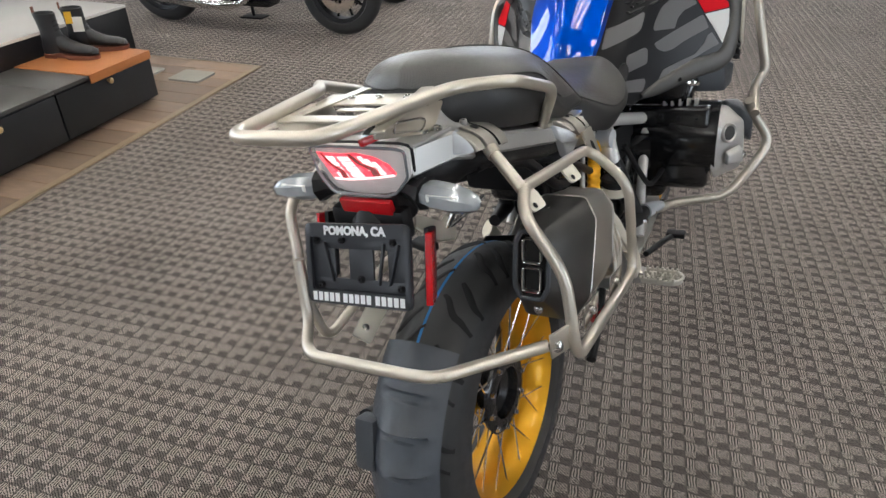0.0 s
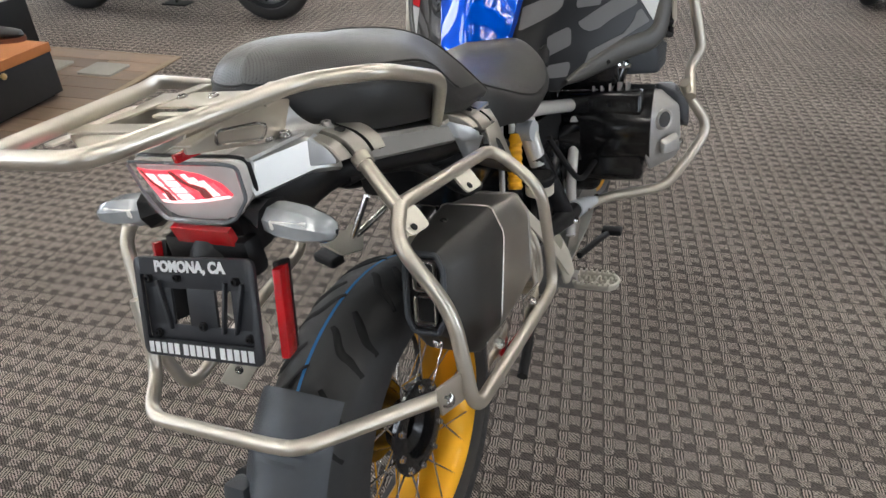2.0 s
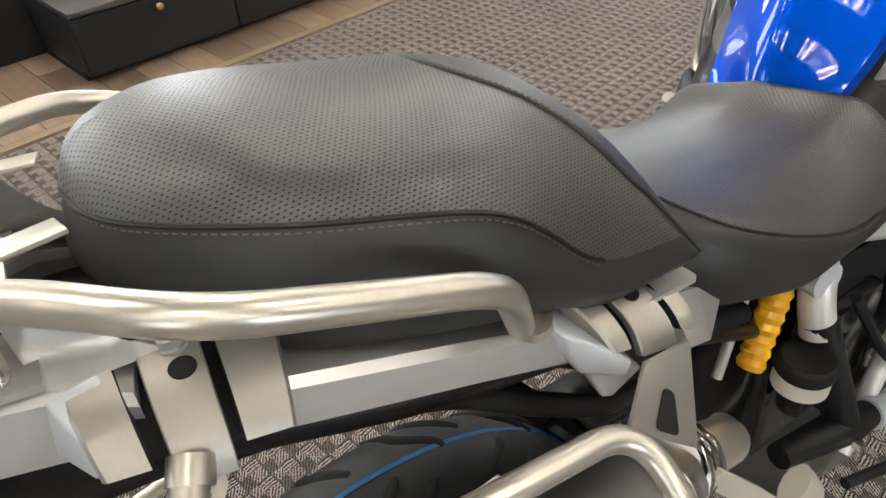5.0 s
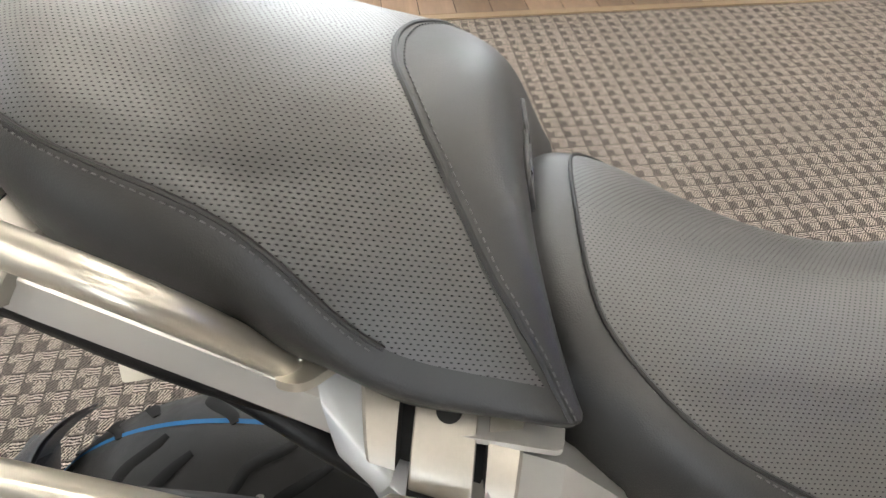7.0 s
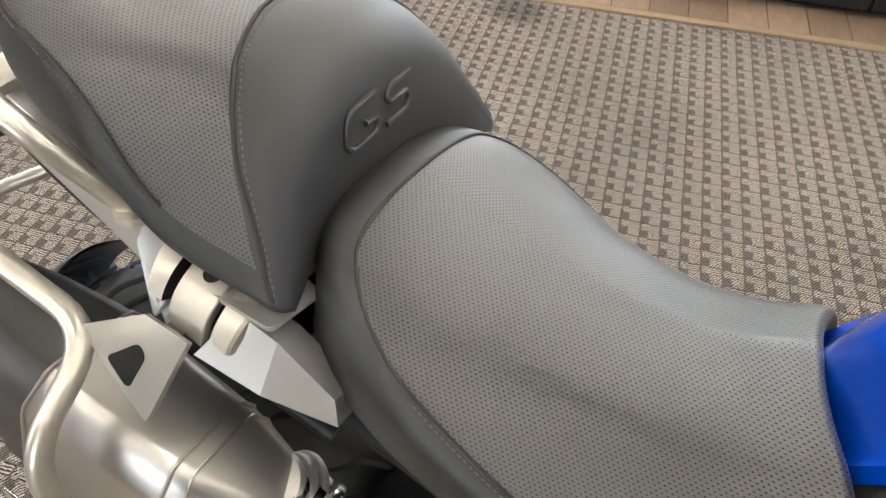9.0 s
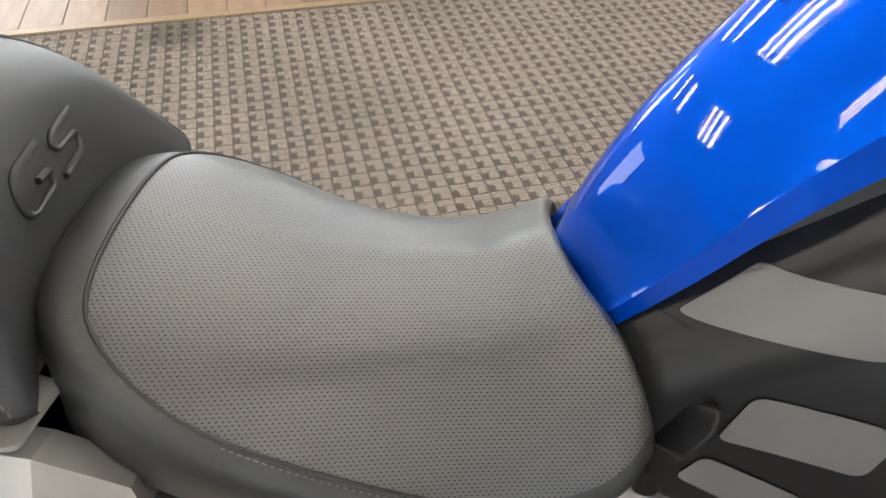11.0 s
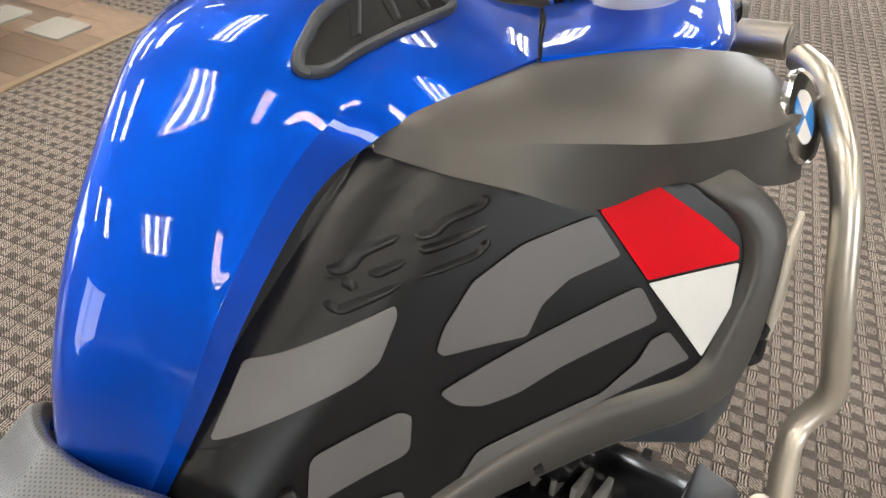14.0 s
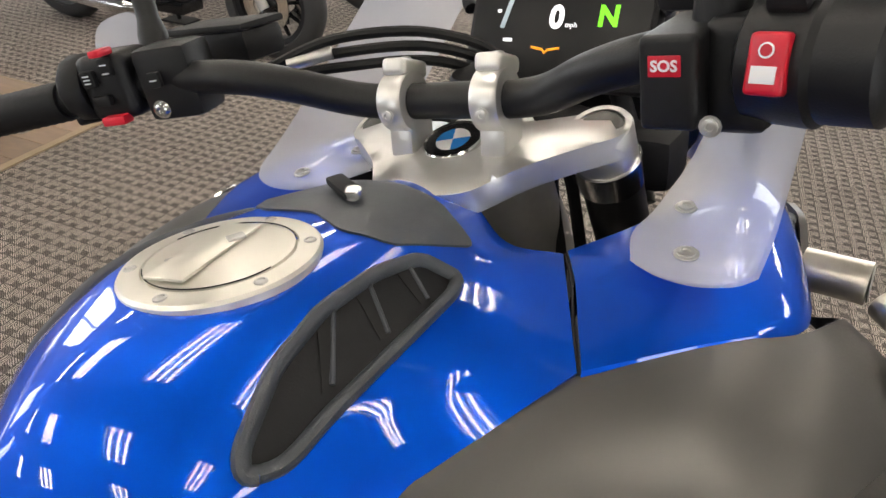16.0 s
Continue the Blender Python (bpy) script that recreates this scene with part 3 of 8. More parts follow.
mid = (DB0 + DB1) / 2
drawer_plinth(DB0, mid)
drawer_plinth(mid, DB1)
runner_z = 0.007 + DH
bm = block((DD + 0.022, 0.46, 0.006), Matrix.Translation((DA - DD / 2 + 0.003, DB1 - 0.24, runner_z + 0.003)), 0.002)
block((0.006, 0.46, 0.045), Matrix.Translation((DA + 0.013, DB1 - 0.24, runner_z - 0.016)), 0.002, bm)
run = part("leather_runner", bm, LEATHER)
run.matrix_basis = ROOM.copy()
tagged(run, "tan leather runner draped over the display plinth", "leather runner")
# taller plinth behind, with a white top
root = new("display_table")
root.matrix_basis = ROOM @ Matrix.Translation((-2.865, 0, 0.007))
tagged(root, "black display table with glossy white top", "display table")
part("body", block((1.5, 2.6, 0.395), Matrix.Translation((-0.76, 1.20, 0.1975)), 0.003), DISPLAY, root)
part("top", block((1.504, 2.604, 0.018), Matrix.Translation((-0.76, 1.20, 0.405)), 0.004), WHITETOP, root, "glossy white table top")

# leather boots
BOOT = material("black_boot_leather", (0.022, 0.023, 0.025), 0.42, vary=0.2, scale=60, bump=0.15, bump_scale=400)
SOLE = material("boot_sole", (0.16, 0.055, 0.03), 0.6, vary=0.2, scale=60)
TAG = material("paper_tag", (0.72, 0.70, 0.64), 0.7)
TAGY = material("yellow_tag", (0.75, 0.42, 0.02), 0.6)


def boot(m, tag):
    root = new("leather_boot")
    root.matrix_basis = m
    tagged(root, "black leather lace-up boot with brown welt on a tan runner", "boot", "pair of boots")
    # sections from toe to ankle, then up the shaft
    secs = []
    for y, w, zt in ((0.295, 0.012, 0.035), (0.285, 0.034, 0.05), (0.25, 0.047, 0.062), (0.20, 0.050, 0.072), (0.15, 0.045, 0.095), (0.11, 0.041, 0.125)):
        secs.append([Vector((w * math.cos(a), y, 0.022 + (zt - 0.022) * 0.5 + (zt - 0.022) * 0.5 * math.sin(a))) for a in (2 * math.pi * j / 20 for j in range(20))])
    bm = grid(secs, closed=True)
    bm.faces.new([v for v in bm.verts][:20])
    shaft = []
    for z, yc, ry, rx in ((0.022, 0.06, 0.062, 0.036), (0.06, 0.065, 0.066, 0.039), (0.10, 0.07, 0.062, 0.040), (0.14, 0.064, 0.052, 0.040), (0.19, 0.06, 0.052, 0.043), (0.225, 0.057, 0.056, 0.046), (0.228, 0.057, 0.051, 0.041), (0.15, 0.06, 0.045, 0.035)):
        shaft.append([Vector((rx * math.cos(a), yc + ry * math.sin(a), z)) for a in (2 * math.pi * j / 20 for j in range(20))])
    grid(shaft, bm, closed=True)
    part("upper", bm, BOOT, root)
    so = bmesh.new()
    out = rounded([(-0.036, 0.0), (0.036, 0.0), (0.042, 0.10), (0.054, 0.20), (0.045, 0.28), (0.0, 0.308), (-0.045, 0.28), (-0.054, 0.20), (-0.042, 0.10)], 0.04)
    sheet(out, lambda u, v, h: (u, v, h + (0.008 if 0.09 < v < 0.15 else 0)), 0.024, 0.1, 0.003, so)
    part("sole", so, SOLE, root, "brown welted sole")
    part("pull_tab", block((0.018, 0.006, 0.04), Matrix.Translation((0, 0.002, 0.235)), 0.002), SOLE, root, "brown pull tab")
    lace = bmesh.new()
    for k in range(5):
        z = 0.12 + k * 0.022
        sweep(lace, [(-0.022, 0.112 - k * 0.002, z), (0, 0.119 - k * 0.002, z + 0.006), (0.022, 0.112 - k * 0.002, z)], 0.0025, 6)
    part("laces", lace, MATT, root)
    if tag:
        part("price_tag", block((0.002, 0.055, 0.075), Matrix.Translation((0.052, 0.085, 0.15)) @ Matrix.Rotation(radians(-6), 4, "Y"), 0.0005), TAG, root, "white paper price tag")
        part("price_tag", block((0.002, 0.035, 0.06), Matrix.Translation((0.050, 0.048, 0.185)) @ Matrix.Rotation(radians(-6), 4, "Y"), 0.0005), TAGY, root, "yellow paper tag")
    return root


BZ = runner_z + 0.006
boot(ROOM @ Matrix.Translation((-2.848, 1.80, BZ)) @ Matrix.Rotation(radians(-80), 4, "Z"), False)
boot(ROOM @ Matrix.Translation((-2.800, 1.925, BZ)) @ Matrix.Rotation(radians(-62), 4, "Z"), True)

# floor box covers
PAD = material("grey_floor_pad", (0.36, 0.35, 0.32), 0.55, vary=0.1, scale=40, bump=0.2, bump_scale=300)


def floor_pad(x, y, w, d):
    bm = bmesh.new()
    sheet(rounded([(-w / 2, -d / 2), (w / 2, -d / 2), (w / 2, d / 2), (-w / 2, d / 2)], 0.02), lambda u, v, h: (u, v, h), 0.014, 0.2, 0.004, bm)
    ob = part("floor_pad", bm, PAD)
    ob.matrix_basis = Matrix.Translation((x, y, 0.007)) @ ROOM
    return tagged(ob, "flat grey plastic pad lying on the plank floor", "floor pad", "floor pads")


floor_pad(-2.97, 1.89, 0.22, 0.20)
floor_pad(-3.30, 1.80, 0.18, 0.20)


# ---- the motorcycle: x to its right, y ahead, z up, leaning on its side stand ----
bike = new("motorcycle")
bike.matrix_basis = Matrix.Rotation(radians(-10.5), 4, "Y")
tagged(bike, "blue and black adventure touring motorcycle leaning on its side stand", "motorcycle")


def bp(name, bm, mat, label="", parent=None, smooth=True, angle=38):
    return part(name, bm, mat, parent or bike, label, smooth, angle)


# seats
def sag(rows, k, y0, y1):
    """The left flank hangs a little lower than the right one towards the front."""
    for row in rows:
        for p in row:
            if p.x < 0:
                f = min(1.0, max(0.0, (p.y - y0) / (y1 - y0)))
                p.z += k * p.x * f * f * (3 - 2 * f)
    return rows


def lerp_table(table):
    def at(x):
        for (x0, y0), (x1, y1) in zip(table, table[1:]):
            if x <= x1:
                return y0 + (y1 - y0) * (x - x0) / (x1 - x0)
        return table[-1][1]
    return at


def seat_skin(control, cap_line=(), drop=0.0, band=0, even=10):
    rows = sag(fair(mirrored(ribs(control, 6, 6)), even), drop, 0.30, 0.60)
    n = len(rows[0])

    def mats(i, j):
        k = abs(j + 0.5 - (n - 1) / 2)
        seam = 18
        a, b = (k - seam + 6) / 6, (band + 6 - i - 0.5) / 6
        if band and a > 0 and b > 0 and a * a + b * b > 1:
            return 1
        return 0 if k < seam and i >= band else 1

    bm = grid(rows, mats=mats)
    bmesh.ops.remove_doubles(bm, verts=bm.verts[:], dist=1e-5)
    # the plain front cap begins along a seam: cut there
    for (x0, y0), (x1, y1) in zip(cap_line, cap_line[1:]):
        for s in (1, -1):
            near = [fc for fc in bm.faces if x0 - 0.012 < s * fc.calc_center_median().x < x1 + 0.012 and 0.15 < fc.calc_center_median().y < 0.31]
            geom = list({v for fc in near for v in fc.verts}) + list({e for fc in near for e in fc.edges}) + near
            bmesh.ops.bisect_plane(bm, geom=geom, plane_co=(s * x0, y0, 0), plane_no=(s * (y0 - y1), x1 - x0, 0), dist=1e-6)
    if cap_line:
        at = lerp_table(cap_line)
        for fc in bm.faces:
            c = fc.calc_center_median()
            if c.y > at(abs(c.x)):
                fc.material_index = 1
    return bm, rows


CAPSEAM = [(0.0, 0.176), (0.03, 0.178), (0.055, 0.187), (0.10, 0.208), (0.135, 0.235), (0.155, 0.262), (0.17, 0.29)]
PILLION = [
    [(0, -0.030, 1.033), (0, -0.048, 1.027), (0, -0.060, 1.016), (0, -0.067, 0.998), (0, -0.077, 0.955), (0, -0.060, 0.913)],
    [(0, -0.026, 1.034), (0.016, -0.045, 1.027), (0.028, -0.056, 1.016), (0.042, -0.061, 0.999), (0.047, -0.070, 0.955), (0.040, -0.052, 0.911)],
    [(0, -0.020, 1.035), (0.030, -0.034, 1.029), (0.052, -0.041, 1.018), (0.076, -0.043, 0.999), (0.084, -0.050, 0.955), (0.072, -0.036, 0.908)],
    [(0, -0.008, 1.036), (0.042, -0.012, 1.031), (0.075, -0.014, 1.020), (0.105, -0.012, 0.997), (0.114, -0.018, 0.953), (0.096, -0.010, 0.911)],
    [(0, 0.020, 1.036), (0.052, 0.020, 1.031), (0.093, 0.020, 1.018), (0.129, 0.022, 0.993), (0.139, 0.020, 0.944), (0.116, 0.020, 0.906)],
    [(0, 0.075, 1.026), (0.058, 0.075, 1.021), (0.106, 0.075, 1.007), (0.145, 0.072, 0.984), (0.153, 0.075, 0.931), (0.131, 0.075, 0.893)],
    [(0, 0.125, 1.014), (0.060, 0.125, 1.009), (0.116, 0.127, 0.997), (0.155, 0.120, 0.971), (0.161, 0.125, 0.918), (0.142, 0.125, 0.883)],
    [(0, 0.160, 1.008), (0.061, 0.161, 1.003), (0.122, 0.165, 0.987), (0.161, 0.153, 0.936), (0.165, 0.158, 0.900), (0.149, 0.162, 0.876)],
    [(0, 0.19, 1.005), (0.06, 0.19, 0.999), (0.125, 0.196, 0.980), (0.165, 0.186, 0.889), (0.167, 0.196, 0.877), (0.157, 0.203, 0.864)],
    [(0, 0.225, 0.997), (0.06, 0.226, 0.988), (0.127, 0.236, 0.963), (0.165, 0.246, 0.883), (0.168, 0.251, 0.874), (0.160, 0.255, 0.863)],
    [(0, 0.250, 0.980), (0.06, 0.250, 0.968), (0.124, 0.260, 0.941), (0.165, 0.280, 0.879), (0.169, 0.284, 0.872), (0.162, 0.284, 0.862)],
    [(0, 0.264, 0.93), (0.055, 0.264, 0.92), (0.117, 0.273, 0.907), (0.154, 0.291, 0.872), (0.162, 0.293, 0.867), (0.155, 0.292, 0.860)],
    [(0, 0.268, 0.885), (0.05, 0.268, 0.88), (0.10, 0.276, 0.872), (0.145, 0.292, 0.864), (0.152, 0.294, 0.862), (0.15, 0.293, 0.858)],
]
bm, rows = seat_skin(PILLION, CAPSEAM, even=26)
SEATTREE = BVHTree.FromBMesh(bm)
PROWS = rows
pillion = bp("pillion_seat", bm, (PERFORATED, VINYL), "black perforated vinyl pillion seat with raised front")
mid = (len(rows[0]) - 1) // 2
ringline = [rows[i][mid + 18] for i in range(48, -1, -1)] + [rows[i][mid - 18] for i in range(1, 49)]
bp("piping", sweep(bmesh.new(), [Vector((p.x * 1.004, p.y, p.z + 0.0006)) for p in ringline], 0.0015, 6), PIPING, parent=pillion)
over = [(0.168, 0.288, 0.874), (0.160, 0.272, 0.905), (0.140, 0.240, 0.945), (0.10, 0.209, 0.986), (0.055, 0.188, 1.004), (0.03, 0.180, 1.007), (0, 0.177, 1.008)]
seam = []
for p in spline(over + [(-x, y, z) for x, y, z in over[-2::-1]], 6):
    hit, normal, _, _ = SEATTREE.find_nearest(p)
    seam.append(hit)
bp("piping", sweep(bmesh.new(), seam, 0.0019, 6), PIPING, parent=pillion)

RIDER = [
    [(0, 0.256, 0.875), (0.05, 0.256, 0.873), (0.09, 0.262, 0.865), (0.112, 0.28, 0.842), (0.125, 0.285, 0.82), (0.12, 0.285, 0.79)],
    [(0, 0.266, 0.897), (0.05, 0.266, 0.895), (0.09, 0.272, 0.888), (0.120, 0.286, 0.870), (0.135, 0.298, 0.83), (0.13, 0.298, 0.79)],
    [(0, 0.296, 0.898), (0.05, 0.297, 0.896), (0.095, 0.302, 0.889), (0.134, 0.318, 0.868), (0.150, 0.325, 0.83), (0.145, 0.325, 0.785)],
    [(0, 0.36, 0.880), (0.06, 0.36, 0.878), (0.112, 0.365, 0.868), (0.156, 0.376, 0.842), (0.169, 0.382, 0.812), (0.162, 0.382, 0.775)],
    [(0, 0.44, 0.860), (0.06, 0.44, 0.859), (0.113, 0.445, 0.846), (0.166, 0.452, 0.806), (0.173, 0.457, 0.780), (0.165, 0.457, 0.752)],
    [(0, 0.51, 0.852), (0.06, 0.512, 0.852), (0.118, 0.522, 0.838), (0.171, 0.540, 0.776), (0.170, 0.542, 0.760), (0.160, 0.542, 0.744)],
    [(0, 0.560, 0.857), (0.06, 0.568, 0.857), (0.118, 0.585, 0.850), (0.166, 0.608, 0.782), (0.164, 0.612, 0.766), (0.154, 0.612, 0.752)],
    [(0, 0.585, 0.868), (0.06, 0.593, 0.868), (0.114, 0.611, 0.863), (0.158, 0.634, 0.800), (0.157, 0.637, 0.782), (0.149, 0.637, 0.765)],
    [(0, 0.596, 0.8735), (0.06, 0.605, 0.8735), (0.111, 0.623, 0.869), (0.150, 0.644, 0.815), (0.149, 0.646, 0.79), (0.143, 0.646, 0.77)],
    [(0, 0.604, 0.872), (0.06, 0.613, 0.872), (0.108, 0.631, 0.866), (0.143, 0.650, 0.818), (0.142, 0.652, 0.79), (0.137, 0.652, 0.77)],
    [(0, 0.608, 0.864), (0.058, 0.616, 0.863), (0.104, 0.632, 0.857), (0.135, 0.650, 0.815), (0.135, 0.652, 0.79), (0.13, 0.652, 0.77)],
    [(0, 0.602, 0.82), (0.055, 0.609, 0.82), (0.099, 0.624, 0.82), (0.127, 0.640, 0.805), (0.128, 0.642, 0.79), (0.125, 0.642, 0.77)],
]
bm, rows = seat_skin(RIDER, drop=0.30, band=12)
rider = bp("rider_seat", bm, (PERFORATED, VINYL), "black perforated vinyl rider seat")
pipe = bmesh.new()
mid = (len(rows[0]) - 1) // 2


def on_rows(i, j):
    """A place between the points of the seat's net."""
    a, b = int(i), int(j)
    p, q = i - a, j - b
    return rows[a][b].lerp(rows[a][b + 1], q).lerp(rows[a + 1][b].lerp(rows[a + 1][b + 1], q), p)


half_way = [on_rows(i, mid + 18) for i in range(33, 18, -1)] + [on_rows(18 - 6 * math.sin(k * math.pi / 16), mid + 12 + 6 * math.cos(k * math.pi / 16)) for k in range(9)] + [on_rows(12, j) for j in range(mid + 11, mid - 1, -1)]
other_way = [on_rows(i, mid - 18) for i in range(33, 18, -1)] + [on_rows(18 - 6 * math.sin(k * math.pi / 16), mid - 12 - 6 * math.cos(k * math.pi / 16)) for k in range(9)] + [on_rows(12, j) for j in range(mid - 11, mid)]
sweep(pipe, [p + Vector((0, 0, 0.0006)) for p in half_way + other_way[::-1]], 0.0016, 6)
bp("piping", pipe, PIPING, parent=rider)

def stitches(line, parent):
    """A row of short thread dashes along a line on a seat."""
    bm = bmesh.new()
    pts = [Vector(p) for p in line]
    run_, at_ = 0.0, 0.0
    for a, b in zip(pts, pts[1:]):
        n = (b - a).length
        while at_ < run_ + n:
            t0 = (at_ - run_) / n
            p = a.lerp(b, t0)
            d = (b - a).normalized()
            sweep(bm, [p, p + d * 0.0028], 0.0006, 4)
            at_ += 0.005
        run_ += n
    ob = bp("stitching", bm, THREAD, "dark grey thread", parent)
    return tagged(ob, "dark grey thread", kind="stuff")


THREAD = material("thread", (0.10, 0.10, 0.10), 0.6)
for s in (1, -1):
    stitches([rows[i][mid + s * 18].lerp(rows[i][mid + s * 19], 0.55) + Vector((0.0006 * s, 0, 0.0008)) for i in range(19, 34)], rider)
    stitches([PROWS[i][mid + s * 18].lerp(PROWS[i][mid + s * 19], 0.5) + Vector((0.0012 * s, 0, 0.0004)) for i in range(2, 48)], pillion)
    line = []
    for p in spline([(x * s, y + 0.006, z + 0.001) for x, y, z in over], 6):
        hit, normal, _, _ = SEATTREE.find_nearest(p)
        line.append(hit + (normal if normal.z > 0 else -normal) * 0.0004)
    stitches(line, pillion)

# fuel tank
TANK = [
    [(0, 0.6, 0.85), (0.035, 0.612, 0.845), (0.062, 0.62, 0.843), (0.074, 0.618, 0.846), (0.078, 0.628, 0.842), (0.05, 0.635, 0.836)],
    [(0, 0.622, 0.915), (0.04, 0.637, 0.907), (0.073, 0.653, 0.901), (0.086, 0.66, 0.899), (0.09, 0.674, 0.894), (0.062, 0.684, 0.886)],
    [(0, 0.667, 0.994), (0.045, 0.682, 0.984), (0.082, 0.701, 0.972), (0.096, 0.708, 0.965), (0.1, 0.725, 0.953), (0.071, 0.735, 0.945)],
    [(0, 0.732, 1.073), (0.05, 0.746, 1.058), (0.086, 0.758, 1.042), (0.102, 0.771, 1.021), (0.106, 0.79, 1.003), (0.078, 0.798, 0.994)],
    [(0, 0.785, 1.112), (0.055, 0.789, 1.101), (0.093, 0.801, 1.081), (0.115, 0.816, 1.051), (0.125, 0.834, 1.027), (0.097, 0.841, 1.016)],
    [(0, 0.86, 1.121), (0.06, 0.86, 1.116), (0.09, 0.862, 1.091), (0.116, 0.866, 1.058), (0.135, 0.87, 1.034), (0.128, 0.875, 1.022)],
    [(0, 0.94, 1.116), (0.056, 0.935, 1.112), (0.086, 0.922, 1.088), (0.121, 0.913, 1.058), (0.15, 0.907, 1.04), (0.144, 0.912, 1.028)],
    [(0, 1.01, 1.106), (0.05, 1.004, 1.102), (0.08, 0.985, 1.08), (0.12, 0.962, 1.06), (0.163, 0.938, 1.044), (0.158, 0.943, 1.031)],
    [(0, 1.078, 1.09), (0.044, 1.07, 1.08), (0.082, 1.054, 1.062), (0.118, 1.07, 1.053), (0.175, 0.966, 1.047), (0.17, 0.97, 1.033)],
]
tank_rows = ribs([[(-x, y, z) for x, y, z in row[3:0:-1]] + row[:4] for row in TANK], 8, 6)
fair(tank_rows, 14)
FOLD = [spline([row[k] for row in TANK], 8) for k in (4, 5)]
for row, lip, tuck in zip(tank_rows, *FOLD):
    for s in (1, -1):
        fold = [Vector((p.x * s, p.y, p.z)) for p in (lip, tuck)]
        way = [row[-1 if s > 0 else 0].lerp(fold[0], k / 3) for k in (1, 2, 3)] + [fold[1]]
        if s > 0:
            row.extend(way)
        else:
            row[:0] = way[::-1]
for row in tank_rows:
    for p in row:
        p.z += 0.22 * min(0.0, p.x) * min(1.0, max(0.0, (0.86 - p.y) / 0.10))
tank_bm = grid(tank_rows)
TANKTREE = BVHTree.FromBMesh(tank_bm)
tank = bp("fuel_tank", tank_bm, BLUE, "glossy metallic blue fuel tank", angle=16)



def onto(tree, p, way, lift=0.0):
    """Where the line through p along way first meets a skin, lifted off it a little."""
    p, way = Vector(p), Vector(way).normalized()
    hit, normal, _, _ = tree.ray_cast(p - way * 0.3, way)
    if hit is None:
        return p
    if normal.dot(way) > 0:
        normal = -normal
    return hit + normal * lift


# ---- the front half: covers, shrouds, tank fittings ----
def cover(y, z, h=0.0):
    """The right side cover's surface, flaring outwards to the front and rolled in along the tank."""
    a, b = y - 0.85, z - 0.88
    d = max(0.0, (y - 0.632) * 0.650 - (z - 0.846) * 0.760)
    x = 0.2058 + 0.6354 * a + 0.7217 * a * a - 0.2105 * b - 0.4447 * b * b - 0.1378 * a * b
    x -= 0.035 * (1 - d / 0.05) ** 2 if d < 0.05 else 0
    x -= 0.012 * (1 - d / 0.012) ** 2 if d < 0.012 else 0
    return Vector((x + 0.82 * h, y - 0.55 * h, z + 0.1 * h))


def both(name, bm, mat, label="", parent=None, angle=38):
    """The part and its fellow on the other side."""
    own = flip(bm)
    for v in own.verts:
        if v.co.y > 0.6:
            v.co.z += 0.22 * min(0.0, v.co.x) * min(1.0, max(0.0, (0.86 - v.co.y) / 0.10)) * min(1.0, max(0.0, (v.co.z - 0.85) / 0.10))
    bp(name, own, mat, label, parent, angle=angle)
    return bp(name, bm, mat, label, parent, angle=angle)


COVER = [(0.634, 0.850), (0.695, 0.927), (0.764, 1.003), (0.828, 1.024), (0.884, 0.988), (0.927, 0.962), (0.978, 0.968), (1.020, 0.935), (1.028, 0.90), (0.99, 0.785), (0.91, 0.772), (0.79, 0.742), (0.71, 0.725), (0.662, 0.748), (0.655, 0.80)]


def slide(s_, d, h):
    """The side cover by its own axes: along the tank's edge and away from it."""
    return cover(0.632 + 0.760 * s_ + 0.650 * d, 0.846 + 0.650 * s_ - 0.760 * d, h)


ALONG = [(0.760 * (y - 0.632) + 0.650 * (z - 0.846), 0.650 * (y - 0.632) - 0.760 * (z - 0.846)) for y, z in rounded(COVER, 0.010)]
side = both("side_cover", sheet(ALONG, slide, 0.006, 0.0045, 0.003), DARKPANEL, "satin black tank side cover with grey graphics")
S1 = [(0.672, 0.868), (0.714, 0.908), (0.793, 0.928), (0.791, 0.920), (0.770, 0.892), (0.756, 0.886)]
S2 = [(0.695, 0.802), (0.709, 0.842), (0.771, 0.846), (0.778, 0.839), (0.769, 0.807)]
S3 = [(0.679, 0.760), (0.692, 0.785), (0.756, 0.774), (0.756, 0.762), (0.743, 0.744)]
ARC = [(0.806, 0.889), (0.815, 0.904), (0.841, 0.931), (0.877, 0.947), (0.926, 0.954), (0.936, 0.918), (0.90, 0.911), (0.879, 0.897), (0.865, 0.875), (0.809, 0.883)]
BARB = [(0.799, 0.851), (0.945, 0.886), (0.953, 0.851), (0.883, 0.835), (0.85, 0.824), (0.825, 0.824), (0.807, 0.835)]
LOW = [(0.793, 0.755), (0.813, 0.782), (0.907, 0.795), (0.936, 0.817), (0.946, 0.834), (0.959, 0.838), (0.972, 0.805), (0.895, 0.784), (0.854, 0.771)]
S1, S2, S3, BARB, LOW = ([(u, v + up) for u, v in q] for q, up in ((S1, 0.005), (S2, 0.006), (S3, 0.006), (BARB, 0.003), (LOW, 0.003)))
for shape, r in ((S1, 0.004), (S2, 0.008), (S3, 0.007), (ARC, 0.004), (BARB, 0.006), (LOW, 0.004)):
    both("graphic", sheet(rounded(shape, r), lambda u, v, h: cover(u, v, 0.0072 + h), 0.0008, 0.007), DECAL, "grey graphic stripe", side)
